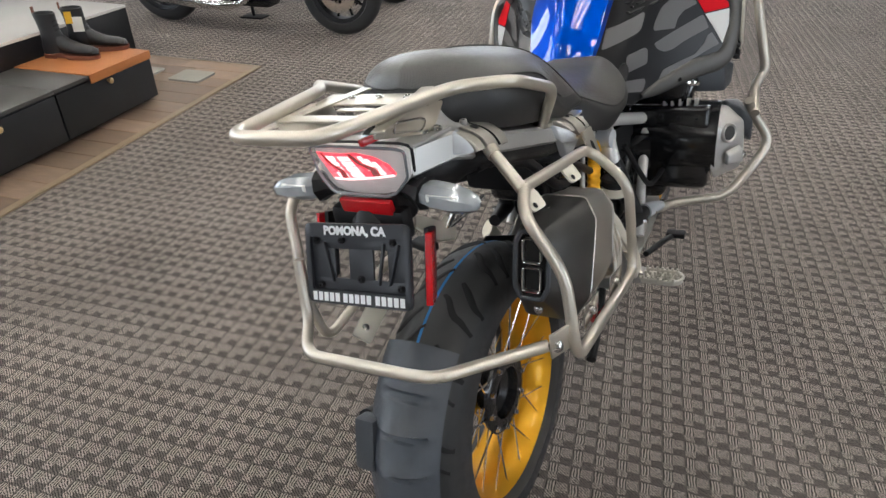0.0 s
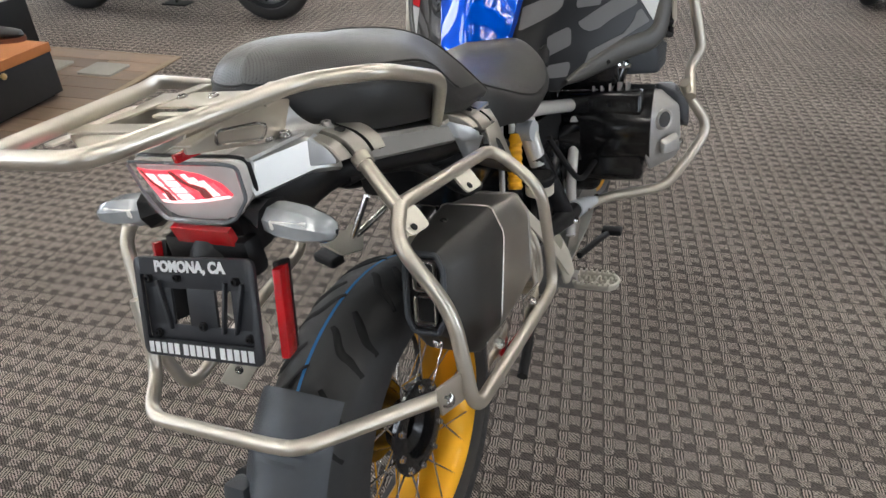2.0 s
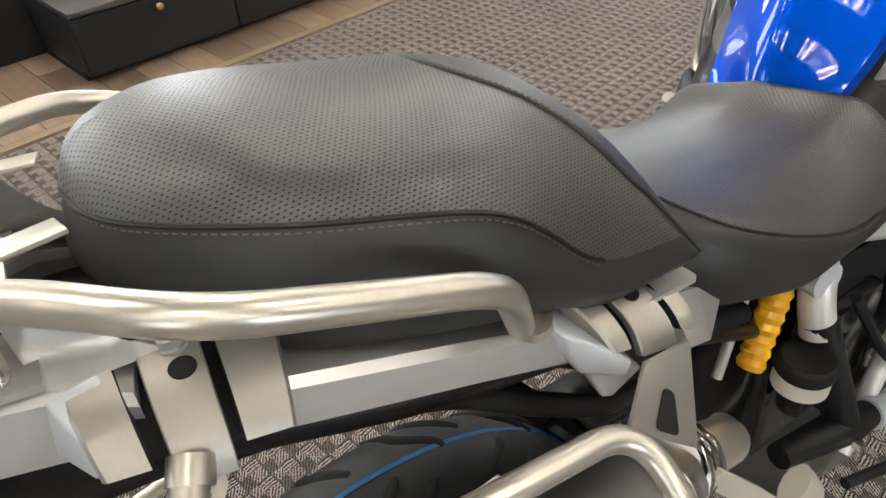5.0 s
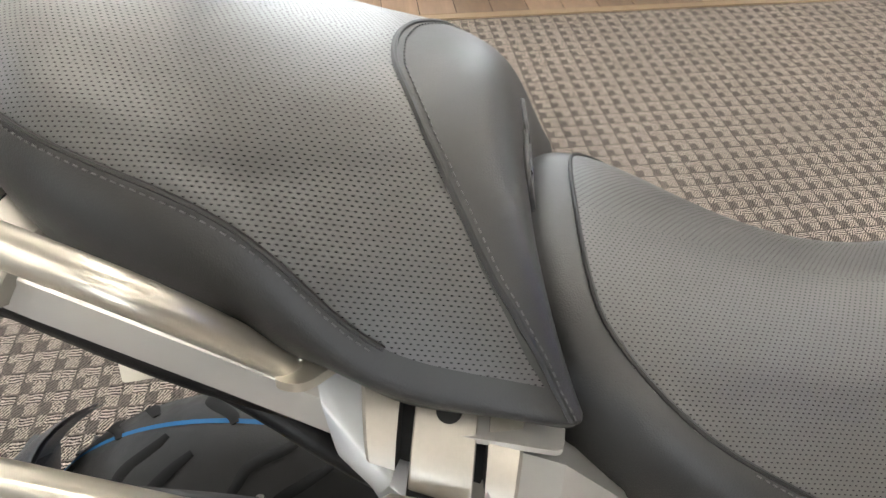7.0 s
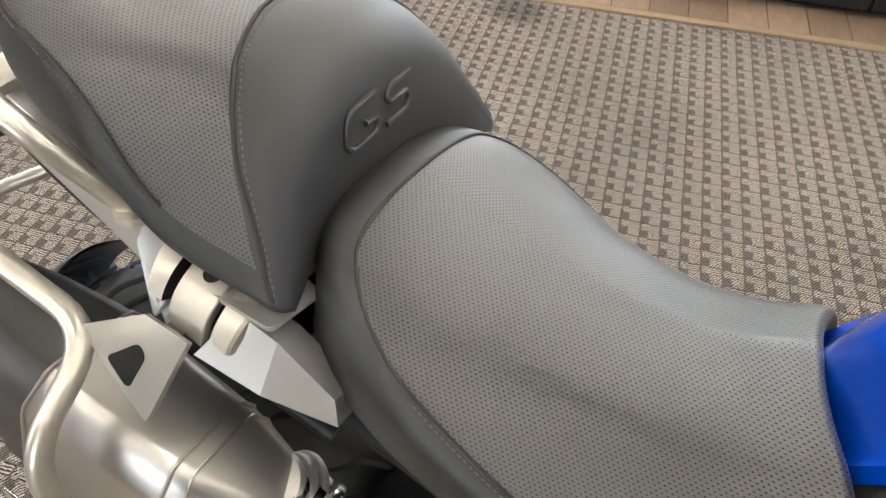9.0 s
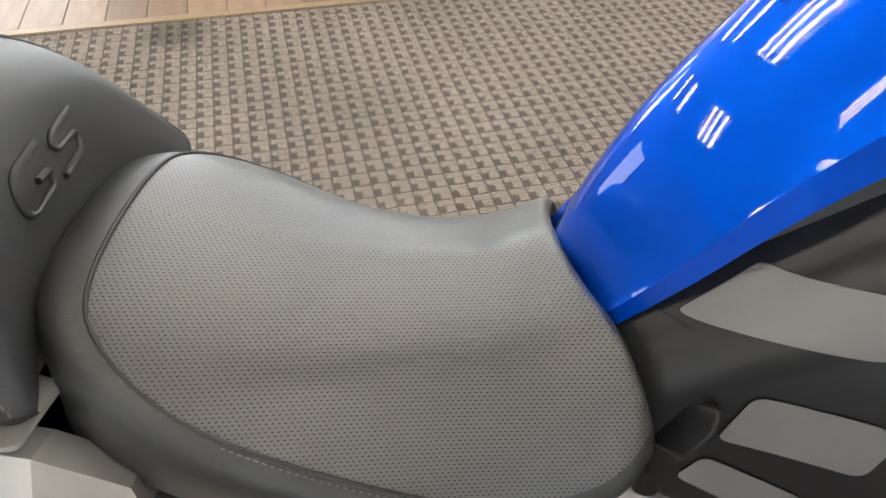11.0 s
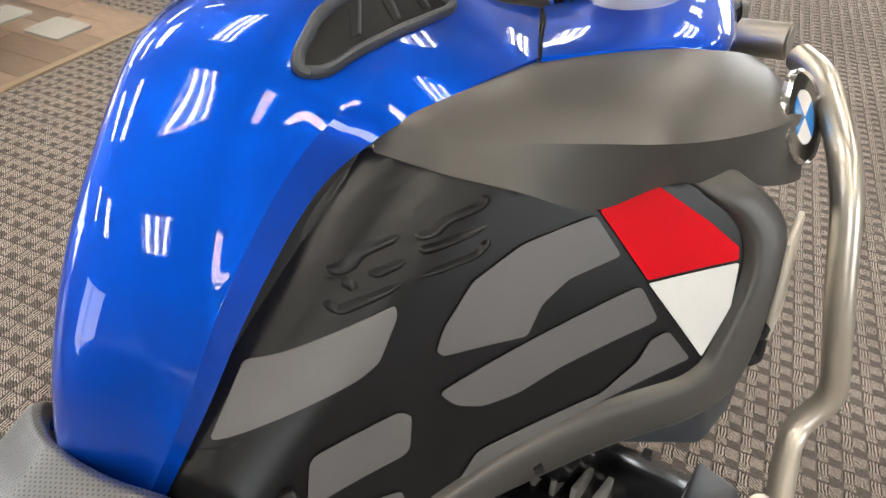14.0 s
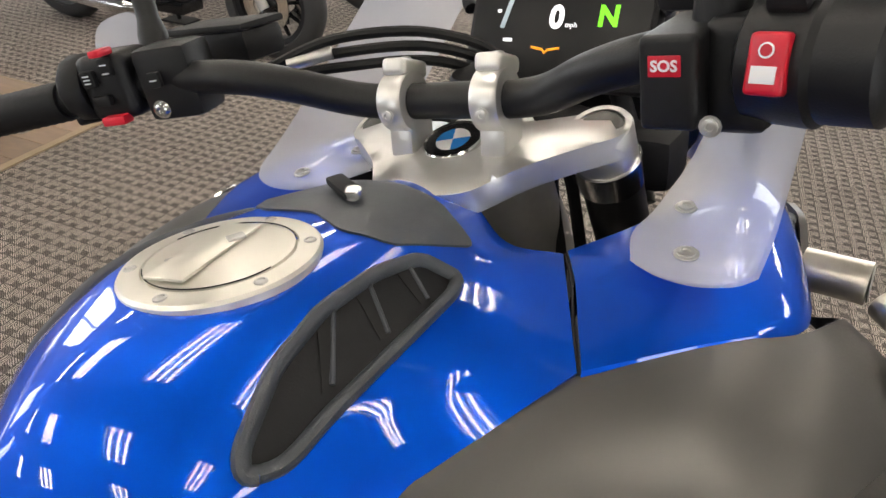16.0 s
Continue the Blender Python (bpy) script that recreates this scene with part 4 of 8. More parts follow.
both("graphic", sheet(rounded([(0.929, 0.957), (0.968, 0.964), (0.995, 0.928), (1.011, 0.902), (1.010, 0.891), (0.950, 0.892)], 0.002), lambda u, v, h: cover(u, v, 0.0072 + h), 0.0009, 0.007), RED, "red graphic field", side)
both("graphic", sheet(rounded([(0.950, 0.889), (1.010, 0.888), (1.002, 0.85), (0.980, 0.807)], 0.002), lambda u, v, h: cover(u, v, 0.0072 + h), 0.0009, 0.007), WHITE, "white graphic field", side)


def ridge(line, half, height, base=0.0058, ends=True):
    """A low rounded ridge pressed out of the side cover along a line in (y, z)."""
    line = [Vector((u, v, 0)) for u, v in line]
    n, rows = len(line) - 1, []
    for i, p in enumerate(line):
        t = (line[min(i + 1, n)] - line[max(i - 1, 0)]).normalized()
        run = min((p - line[0]).length, (p - line[-1]).length) / half
        k = math.sqrt(max(0.0, 1 - (1 - min(1.0, run)) ** 2)) if ends else min(1.0, run / 5)
        w = half * max(0.12, k if ends else 1.0)
        rows.append([cover(p.x - t.y * w * c, p.y + t.x * w * c, base + height * k * math.cos(c * math.pi / 2)) for c in (-1, -0.75, -0.5, -0.25, 0, 0.25, 0.5, 0.75, 1)])
    return grid(rows)


EMBOSS = [
    [(0.8158, 0.9736), (0.7918, 0.9659), (0.7843, 0.9592), (0.7752, 0.9571)],
    [(0.8108, 0.958), (0.7934, 0.9534), (0.79, 0.9546)],
    [(0.8034, 0.9445), (0.7666, 0.9354), (0.7641, 0.9374), (0.7658, 0.9421)],
    [(0.7807, 0.9537), (0.7774, 0.9449)],
    [(0.8668, 0.9871), (0.8616, 0.9813), (0.8398, 0.977), (0.83, 0.9704), (0.8209, 0.9709)],
    [(0.8616, 0.9668), (0.8272, 0.962), (0.8184, 0.962)],
    [(0.8597, 0.957), (0.8492, 0.9488), (0.8118, 0.9455)],
]
for shape in EMBOSS:
    way = fillet([(u, v, 0) for u, v in shape], 0.004)
    long = [a.lerp(b, k / 3) for a, b in zip(way, way[1:]) for k in range(3)] + way[-1:]
    both("embossed_mark", ridge([(p.x, p.y) for p in long], 0.0032, 0.0034), DARKPANEL, parent=side, angle=80)
# raised rim along the tank
rim = spline([(0.776, 0.962, 0), (0.784, 0.974, 0), (0.800, 0.989, 0), (0.819, 1.003, 0), (0.840, 1.010, 0)], 6)
both("rim", ridge([(p.x, p.y) for p in rim], 0.0065, 0.0018, ends=False), DARKPANEL, parent=side, angle=80)
# knee pad at the rear corner: a smooth swell with a facet that drops to the cover along its front edge
KNEE = [((0.636, 0.864), (0.690, 0.872)), ((0.634, 0.850), (0.703, 0.855)), ((0.638, 0.828), (0.703, 0.836)), ((0.643, 0.800), (0.695, 0.812)), ((0.647, 0.770), (0.684, 0.778)), ((0.652, 0.735), (0.671, 0.737))]
rows = []
for (u0, v0), (u1, v1) in KNEE:
    rows.append([cover(u0 + (u1 - u0) * f, v0 + (v1 - v0) * f, h) for f, h in ((0.0, -0.008), (0.3, 0.004), (0.7, 0.0066), (1.0, 0.0045))])
both("knee_pad", grid(fair(ribs(rows, 4, 5), 6)), DARKPANEL, "glossy black knee pad", angle=80)
FACET = [(0.1190, 0.6732, 0.8242), (0.1360, 0.7023, 0.8331), (0.1500, 0.6839, 0.8244), (0.1520, 0.6629, 0.8050), (0.1240, 0.6583, 0.7899)]
flat = [Vector(p) + Vector((0.005, -0.003, 0.002)) for p in FACET]
normal = (flat[2] - flat[0]).cross(flat[4] - flat[0]).normalized()
flat = [p - normal * normal.dot(p - flat[0]) for p in flat]
bm = bmesh.new()
top = [bm.verts.new(p) for p in flat]
low = [bm.verts.new(p + (p - sum(flat, Vector()) / 5) * 0.35 + Vector((-0.026, 0.010, -0.030))) for p in flat]
bm.faces.new(top)
bm.faces.new(low[::-1])
for i in range(5):
    bm.faces.new((top[i], low[i], low[(i + 1) % 5], top[(i + 1) % 5]))
bmesh.ops.bevel(bm, geom=[e for e in bm.edges if e.verts[0] in top or e.verts[1] in top], offset=0.004, segments=3, affect="EDGES", profile=0.5)
both("knee_step", bm, DARKPANEL, "glossy black bevelled step", angle=60)
# outer trim frame
TRIM_OUT = [(1.000, 0.990), (1.012, 0.972), (1.037, 0.935), (1.0435, 0.910), (1.030, 0.850), (1.016, 0.797), (1.000, 0.757), (0.971, 0.738), (0.915, 0.738), (0.8485, 0.730), (0.784, 0.726), (0.735, 0.733)]
TRIM_IN = [(0.975, 0.978), (0.986, 0.960), (1.010, 0.928), (1.0155, 0.906), (1.013, 0.880), (1.002, 0.850), (0.981, 0.800), (0.965, 0.789), (0.900, 0.789), (0.835, 0.775), (0.792, 0.763), (0.738, 0.745)]


def evenly(line, n):
    """n + 1 points at even steps along a line."""
    total = sum((b - a).length for a, b in zip(line, line[1:]))
    out, k, run = [line[0]], 0, 0.0
    for i in range(1, n):
        while run + (line[k + 1] - line[k]).length < total * i / n:
            run += (line[k + 1] - line[k]).length
            k += 1
        out.append(line[k].lerp(line[k + 1], (total * i / n - run) / (line[k + 1] - line[k]).length))
    return out + [line[-1]]


OUTER, INNER = (evenly(fillet([(u, v, 0) for u, v in q], 0.022), 72) for q in (TRIM_OUT, TRIM_IN))
rows = []
for k, (p, q) in enumerate(zip(OUTER, INNER)):
    sink = 0.030 * max(0.0, 1 - k / 7) ** 1.5
    rows.append([cover(p.x, p.y, -0.012 - sink), cover(p.x, p.y, 0.006 - sink)] + [cover(p.x + (q.x - p.x) * f, p.y + (q.y - p.y) * f, h - sink) for f, h in ((0.06, 0.0115), (0.16, 0.0135), (0.45, 0.0150), (0.72, 0.0155), (0.86, 0.0145), (0.94, 0.0115), (1.0, 0.005))])
both("trim_frame", grid(rows), GRAPHITE, "graphite grey trim frame round the side cover", angle=50)
both("screw_recess", sweep(bmesh.new(), [cover(0.850, 0.747, 0.013), cover(0.856, 0.749, 0.0155)], 0.0048, 12), GROOVE)

UPPER = [(0.118, 0.842, 1.031), (0.135, 0.872, 1.036), (0.150, 0.908, 1.040), (0.174, 0.966, 1.044), (0.222, 1.030, 1.039), (0.268, 1.080, 1.028), (0.287, 1.140, 1.006), (0.288, 1.185, 0.978), (0.262, 1.200, 0.962)]
CREASE = [(0.119, 0.841, 1.027), (0.155, 0.859, 1.024), (0.196, 0.887, 1.017), (0.244, 0.918, 1.012), (0.287, 0.949, 1.007), (0.314, 1.005, 0.994), (0.334, 1.070, 0.982), (0.334, 1.140, 0.966), (0.300, 1.180, 0.940)]
LOWER = [(0.124, 0.832, 1.0195), (0.170, 0.846, 1.007), (0.207, 0.876, 0.988), (0.245, 0.917, 0.961), (0.278, 0.963, 0.966), (0.304, 1.003, 0.955), (0.335, 1.060, 0.932), (0.346, 1.115, 0.915), (0.325, 1.140, 0.905)]
UPPER, CREASE, LOWER = (spline(line, 6) for line in (UPPER, CREASE, LOWER))
lines = []
for a, b, c in zip(UPPER, CREASE, LOWER):
    crown = 0.07 * (b - a).length
    lines.append([a + Vector((-0.004, 0.004, -0.006))] + [a.lerp(b, k / 6) + Vector((0.3, -0.4, 0.85)) * crown * (4 * k * (6 - k) / 36) for k in range(7)] + [b.lerp(c, k / 3) for k in (1, 2, 3)] + [c + Vector((-0.022, 0.012, -0.004))])
bm = grid([row[:8] for row in lines])
grid([row[7:] for row in lines], bm)
shroud = both("shroud", bm, GRAPHITE, "graphite grey radiator shroud", angle=17)


def emblem(m, r, parent):
    """A round enamel badge: chrome rim, black ring, quartered field, drawn as plain shapes."""
    root = part("emblem", turned([(0, 0), (r, 0), (r, r * 0.10), (r * 0.95, r * 0.16), (r * 0.90, r * 0.10), (0, r * 0.10)], m, 40), BRIGHT, parent, "round enamel badge")
    part("ring", turned([(r * 0.58, r * 0.10), (r * 0.90, r * 0.10), (r * 0.88, r * 0.125), (r * 0.58, r * 0.125)], m, 40), GLOSSBLACK, root)
    for k in range(4):
        bm = bmesh.new()
        pts = [(0, 0, r * 0.13)] + [(r * 0.56 * math.cos(a), r * 0.56 * math.sin(a), r * 0.13) for a in (math.pi / 2 * (k + j / 8) for j in range(9))]
        top = [bm.verts.new(m @ Vector(p)) for p in pts]
        low = [bm.verts.new(m @ (Vector(p) - Vector((0, 0, r * 0.03)))) for p in pts]
        bm.faces.new(top)
        for i in range(len(pts)):
            j = (i + 1) % len(pts)
            bm.faces.new((top[i], top[j], low[j], low[i]))
        part("field", bm, BADGEBLUE if k % 2 else WHITE, root, smooth=False)
    return root


emblem(facing((0.334, 1.110, 0.970), (0.87, -0.08, 0.31), 20), 0.039, bike)
emblem(facing((-0.334, 1.110, 0.970), (-0.87, -0.08, 0.31), 20), 0.039, bike)

# front tank wings
WING = [
    [(0.119, 1.075, 1.053), (0.140, 1.041, 1.053), (0.159, 1.003, 1.051), (0.1765, 0.9685, 1.047), (0.172, 0.972, 1.033)],
    [(0.138, 1.115, 1.051), (0.168, 1.088, 1.054), (0.198, 1.058, 1.050), (0.225, 1.030, 1.040), (0.220, 1.035, 1.024)],
    [(0.155, 1.160, 1.048), (0.190, 1.140, 1.054), (0.230, 1.112, 1.050), (0.267, 1.086, 1.030), (0.261, 1.092, 1.012)],
    [(0.175, 1.215, 1.044), (0.208, 1.205, 1.050), (0.240, 1.188, 1.042), (0.268, 1.140, 1.020), (0.262, 1.145, 1.000)],
    [(0.180, 1.300, 1.030), (0.205, 1.290, 1.034), (0.228, 1.270, 1.024), (0.250, 1.215, 0.998), (0.243, 1.215, 0.978)],
    [(0.150, 1.400, 1.000), (0.170, 1.390, 1.000), (0.190, 1.370, 0.990), (0.205, 1.310, 0.965), (0.198, 1.310, 0.945)],
]
both("tank_wing", grid(ribs(WING, 5, 4)), BLUE, "glossy metallic blue front tank wing")
both("seam_gap", sweep(bmesh.new(), [Vector(p) - Vector((0, 0, 0.0015)) for p in spline([(0.1185, 1.0725, 1.053), (0.139, 1.038, 1.053), (0.158, 0.999, 1.0505), (0.1758, 0.967, 1.047)], 5)], 0.0010, 6), GROOVE)

# filler cap
CAPC, CAPN = Vector((-0.002, 0.888, 1.1145)), Vector((-0.04, 0.06, 1))
m = facing(CAPC, CAPN)
cap = bp("filler_cap", turned([(0, -0.012), (0.055, -0.012), (0.056, 0.0025), (0.0545, 0.0045), (0.043, 0.0055), (0.0425, 0.0035), (0.0415, 0.0035), (0.041, 0.0058), (0.020, 0.0075), (0, 0.008)], m, 56), CAPSILVER, "round silver fuel filler cap")
for k in range(6):
    a = radians(60 * k + 12)
    part("screw", turned([(0, 0.0006), (0.0022, 0.0006), (0.0026, 0.0014), (0.0036, 0.0010), (0.0040, -0.001)], m @ Matrix.Translation((0.0488 * math.cos(a), 0.0488 * math.sin(a), 0.0046)), 14), CAST, cap)
part("lock_cover", block((0.026, 0.070, 0.0022), facing((-0.0086, 0.8838, 1.1232), CAPN, 0) @ Matrix.Rotation(math.atan2(0.0337, 0.0109) - math.pi / 2, 4, "Z"), 0.0016), CAPSILVER, cap, "low raised flap")
for x, y, size in ((-0.0141, 0.8670, 0.0085), (-0.0032, 0.9007, 0.0100)):
    part("key_slot", block((size, size * 0.75, 0.002), facing((x, y, 1.1240), CAPN, 35), 0.0006), CAST, cap, "dark key slot")
for r0, a0, a1 in ((0.0415, 20, 150), (0.0415, 200, 330)):
    arc = [m @ Vector((r0 * math.cos(radians(a)), r0 * math.sin(radians(a)), 0.0062)) for a in range(a0, a1, 6)]
    part("joint", sweep(bmesh.new(), arc, 0.0004, 6), GROOVE, cap)

# black cover between the cap and the yoke
COVERTOP = [(0.0, 0.957), (0.034, 0.945), (0.061, 0.958), (0.078, 1.021), (0.04, 1.035), (0.0, 1.040), (-0.04, 1.035), (-0.078, 1.021), (-0.061, 0.958), (-0.034, 0.945)]
tc = bp("tank_cover", sheet(rounded(COVERTOP, 0.008), lambda u, v, h: onto(TANKTREE, (u, v, 1.12), (0, 0, -1), 0.001) + Vector((0, 0, h)), 0.004, 0.02, 0.003), GREYPLASTIC, "black plastic cover ahead of the filler cap")
lt = facing((0.005, 0.985, 1.117), (0, 0, 1), -25)
bp("latch", block((0.036, 0.013, 0.006), lt @ Matrix.Translation((0.006, 0, 0.002)), 0.0025), MATT, "black key latch", parent=tc)
bp("key_ring", turned([(0, 0), (0.006, 0), (0.006, 0.005), (0.005, 0.006), (0, 0.006)], lt @ Matrix.Translation((-0.010, 0, 0)), 16), BRIGHT, parent=tc)

# intake grille let into each tank shoulder
RIM = [(0.098, 0.808, 1.080), (0.093, 0.813, 1.088), (0.082, 0.846, 1.103), (0.075, 0.885, 1.108), (0.071, 0.930, 1.103), (0.072, 0.967, 1.092), (0.088, 0.980, 1.075), (0.094, 0.968, 1.074), (0.100, 0.902, 1.078), (0.103, 0.855, 1.079), (0.104, 0.823, 1.075)]
VENT = [(y, z + (0.09 - x) * 0.88) for x, y, z in RIM]


def shoulder(u, v, h):
    p = onto(TANKTREE, (0.09, u, v), (-0.75, 0, -0.66), 0.0)
    return p + Vector((0.72, -0.05, 0.69)) * h


def across(u, upper):
    """The grille's lower or upper edge at u."""
    line = sorted(VENT[1:7] if upper else VENT[6:] + VENT[:1])
    for (a, c), (b, d) in zip(line, line[1:]):
        if u <= b:
            return c + (d - c) * max(0.0, (u - a) / (b - a))
    return line[-1][1]


vent = both("intake_grille", sheet(rounded(VENT, 0.006), shoulder, 0.0014, 0.012), MATT, "black slotted intake grille")
ring_ = [shoulder(u, v, 0.0018) for u, v in rounded(VENT, 0.009, 4)]
both("grille_rim", sweep(bmesh.new(), ring_ + ring_[:1], 0.0052, 10, False, 0.8), GREYPLASTIC, "rounded dark grey rim", vent)
for u_top, u_low, depth in ((0.884, 0.860, 0.80), (0.914, 0.905, 0.80), (0.948, 0.944, 0.80)):
    v1, v0 = across(u_top, True) - 0.004, across(u_low, False) + 0.003
    v0 = v1 - (v1 - v0) * depth
    slit = [(u_low - 0.0028, v0), (u_low + 0.0026, v0), (u_top + 0.0056, v1), (u_top - 0.0050, v1)]
    both("slot", sheet(slit, lambda u, v, h: shoulder(u, v, 0.0016 + h), 0.0006, 0.012), GROOVE, parent=vent)
    edge_line = [shoulder(u_low + 0.0040, v0, 0.0022), shoulder(u_top + 0.0072, v1, 0.0022)]
    both("slat", sweep(bmesh.new(), edge_line, 0.0016, 8), GREYPLASTIC, parent=vent)

# wind deflectors
DEFL = [
    [(0.170, 1.066, 1.0605), (0.188, 1.058, 1.060), (0.210, 1.055, 1.061), (0.232, 1.060, 1.064), (0.243, 1.068, 1.068)],
    [(0.156, 1.110, 1.057), (0.178, 1.104, 1.0585), (0.203, 1.095, 1.060), (0.230, 1.084, 1.070), (0.246, 1.082, 1.088)],
    [(0.158, 1.160, 1.056), (0.180, 1.152, 1.060), (0.207, 1.138, 1.072), (0.234, 1.108, 1.100), (0.248, 1.092, 1.122)],
    [(0.176, 1.198, 1.100), (0.194, 1.186, 1.108), (0.216, 1.160, 1.122), (0.238, 1.122, 1.145), (0.250, 1.100, 1.160)],
    [(0.190, 1.215, 1.190), (0.205, 1.200, 1.195), (0.224, 1.172, 1.205), (0.242, 1.132, 1.215), (0.252, 1.110, 1.222)],
]
rows = ribs(DEFL, 5, 4)
thick = [[p + Vector((-0.002, -0.003, 0.0035)) for p in row] for row in rows]
bm = grid(rows)
grid(thick, bm)
other = flip(bm)
for v in other.verts:
    v.co.x += 0.042 + 0.3 * max(0.0, v.co.z - 1.062)
    v.co.y += 0.9 * max(0.0, v.co.z - 1.062)
bp("wind_deflector", other, FROSTED, "frosted clear plastic wind deflector")
bp("wind_deflector", bm, FROSTED, "frosted clear plastic wind deflector")
for p in ((0.197, 1.085, 1.0645), (0.179, 1.146, 1.0665)):
    for s in (1, -1):
        bolt("screw", (p[0] if s > 0 else 0.042 - p[0], p[1], p[2]), (0.0, -0.1, 1), bike, 0.006, SATIN, 0.003)

# ---- steering head ----
YOKE = [(0.040, 1.054), (0.068, 1.098), (0.100, 1.128), (0.128, 1.150), (0.128, 1.185), (0.10, 1.20), (0.065, 1.175), (0.0, 1.165),
        (-0.065, 1.175), (-0.10, 1.20), (-0.128, 1.185), (-0.128, 1.150), (-0.100, 1.128), (-0.068, 1.098), (-0.040, 1.054), (0.0, 1.046)]
yoke = bp("top_yoke", sheet(rounded(YOKE, 0.014), lambda u, v, h: Vector((u, v - 0.2 * h, 1.072 + h + 0.10 * (v - 1.05))), 0.024, 0.03, 0.005), SATIN, "cast aluminium top yoke")
emblem(facing((-0.003, 1.120, 1.1045), (0.0, -0.28, 1), 15), 0.0258, yoke)
for s in (1, -1):
    x = 0.105 * s
    ax = Vector((0, 0.40, -0.92))
    top = Vector((x, 1.157, 1.110))
    m = facing(top + ax * 0.006, -ax)
    bp("fork_clamp", turned([(0.0205, -0.004), (0.0195, 0.0), (0.0240, 0.0), (0.0255, -0.003), (0.0255, -0.034), (0.0195, -0.034)], m, 36), SATIN, "machined clamp ring", yoke)
    bp("fork_cap", turned([(0, 0.0015), (0.0150, 0.0015), (0.0180, -0.0005), (0.0194, -0.004)], m, 28), GRAPHITE, "brownish grey fork cap", yoke)
    tb = bmesh.new()
    sweep(tb, [top + ax * 0.04, top + ax * 0.065], 0.028, 24)
    bp("fork_collar", tb, BRIGHT, "bright collar", yoke)
    bp("fork_tube", sweep(bmesh.new(), [top + ax * 0.06, top + ax * 0.35, top + ax * 0.36, top + ax * 0.82], [0.0255, 0.0255, 0.030, 0.030], 24), BLACK, "black fork leg")

BAR = [(-0.44, 0.985, 1.168), (-0.25, 1.058, 1.182), (-0.168, 1.070, 1.178), (-0.125, 1.085, 1.165), (-0.078, 1.116, 1.140), (0.078, 1.116, 1.140), (0.125, 1.085, 1.165), (0.168, 1.070, 1.178), (0.25, 1.058, 1.182), (0.44, 0.985, 1.168)]
hb = bp("handlebar", sweep(bmesh.new(), fillet(BAR, 0.035, 8), 0.0142, 20), BLACK, "black tapered handlebar")
for s in (1, -1):
    x = 0.041 * s
    c = Vector((x, 1.116, 1.140))
    post = bmesh.new()
    block((0.022, 0.036, 0.050), Matrix.Translation((x, 1.119, 1.112)) @ Matrix.Rotation(radians(-10), 4, "X"), 0.005, post)
    cl = bp("bar_clamp", post, SATIN, "aluminium handlebar clamp", yoke)
    bp("bar_clamp_cap", turned([(0.0145, -0.011), (0.023, -0.011), (0.0242, -0.008), (0.0242, 0.008), (0.023, 0.011), (0.0145, 0.011)], facing(c, (1, 0, 0)), 32), SATIN, parent=yoke)
    bp("clamp_wedge", block((0.022, 0.036, 0.014), Matrix.Translation(c + Vector((0, 0.010, 0.024))) @ Matrix.Rotation(radians(-20), 4, "X"), 0.005, seg=3), SATIN, parent=yoke)
    bolt("screw", c + Vector((0, -0.0255, -0.004)), (0, -1, 0.1), yoke, 0.0042, SATIN, 0.0022)
    bolt("screw", c + Vector((0, 0.014, 0.030)), (0, 0.35, 1), yoke, 0.0042, SATIN, 0.0022)
GRIPL = (Vector(BAR[0]) - Vector(BAR[1])).normalized()
GRIPR = Vector((-GRIPL.x, GRIPL.y, GRIPL.z))
for s, ax in ((-1, GRIPL), (1, GRIPR)):
    start = Vector(BAR[1] if s < 0 else BAR[-2]) + ax * (0.085 if s < 0 else 0.020)
    rr = []
    pts = []
    for k in range(27):
        pts.append(start + ax * (0.012 + 0.118 * k / 26))
        rr.append(0.0175 + (0.0008 if k % 2 else 0))
    bp("grip", sweep(bmesh.new(), pts, rr, 18), MATT, "black rubber grip", hb)
    bp("bar_end", sweep(bmesh.new(), [start + ax * 0.128, start + ax * 0.132, start + ax * 0.150, start + ax * 0.154], [0.014, 0.019, 0.019, 0.013], 20), WHITE if s < 0 else SATIN, "pale bar end weight", hb)
# left switch block
ax = GRIPL
q = Matrix.Translation((-0.286, 1.046, 1.184)) @ Matrix.Rotation(radians(20), 4, "Z")
sl = bp("switch_block", block((0.046, 0.050, 0.056), q, 0.010, seg=3), BLACK, "black switch block with small buttons", hb)
bp("clamp_block", block((0.052, 0.046, 0.062), q @ Matrix.Translation((0.054, 0.003, -0.004)), 0.008), BLACK, parent=sl)
bp("dial", sweep(bmesh.new(), [q @ Vector((-0.024, 0, 0)), q @ Vector((-0.028, 0, 0)), q @ Vector((-0.042, 0, 0)), q @ Vector((-0.046, 0, 0))], [0.026, 0.029, 0.029, 0.026], 12), MATT, "knurled dial", sl)
for dx, dz, mt, sz in ((-0.010, 0.010, MATT, (0.013, 0.006, 0.014)), (0.010, 0.018, MATT, (0.011, 0.006, 0.015)), (-0.004, -0.009, MATT, (0.016, 0.007, 0.009)), (0.050, 0.002, MATT, (0.011, 0.006, 0.013)), (0.002, -0.026, REDKEY, (0.022, 0.014, 0.008)), (0.010, 0.030, REDKEY, (0.010, 0.020, 0.006))):
    bp("button", block(sz, q @ Matrix.Translation((dx, -0.027, dz)), 0.002), mt, "red button" if mt is REDKEY else "", sl)
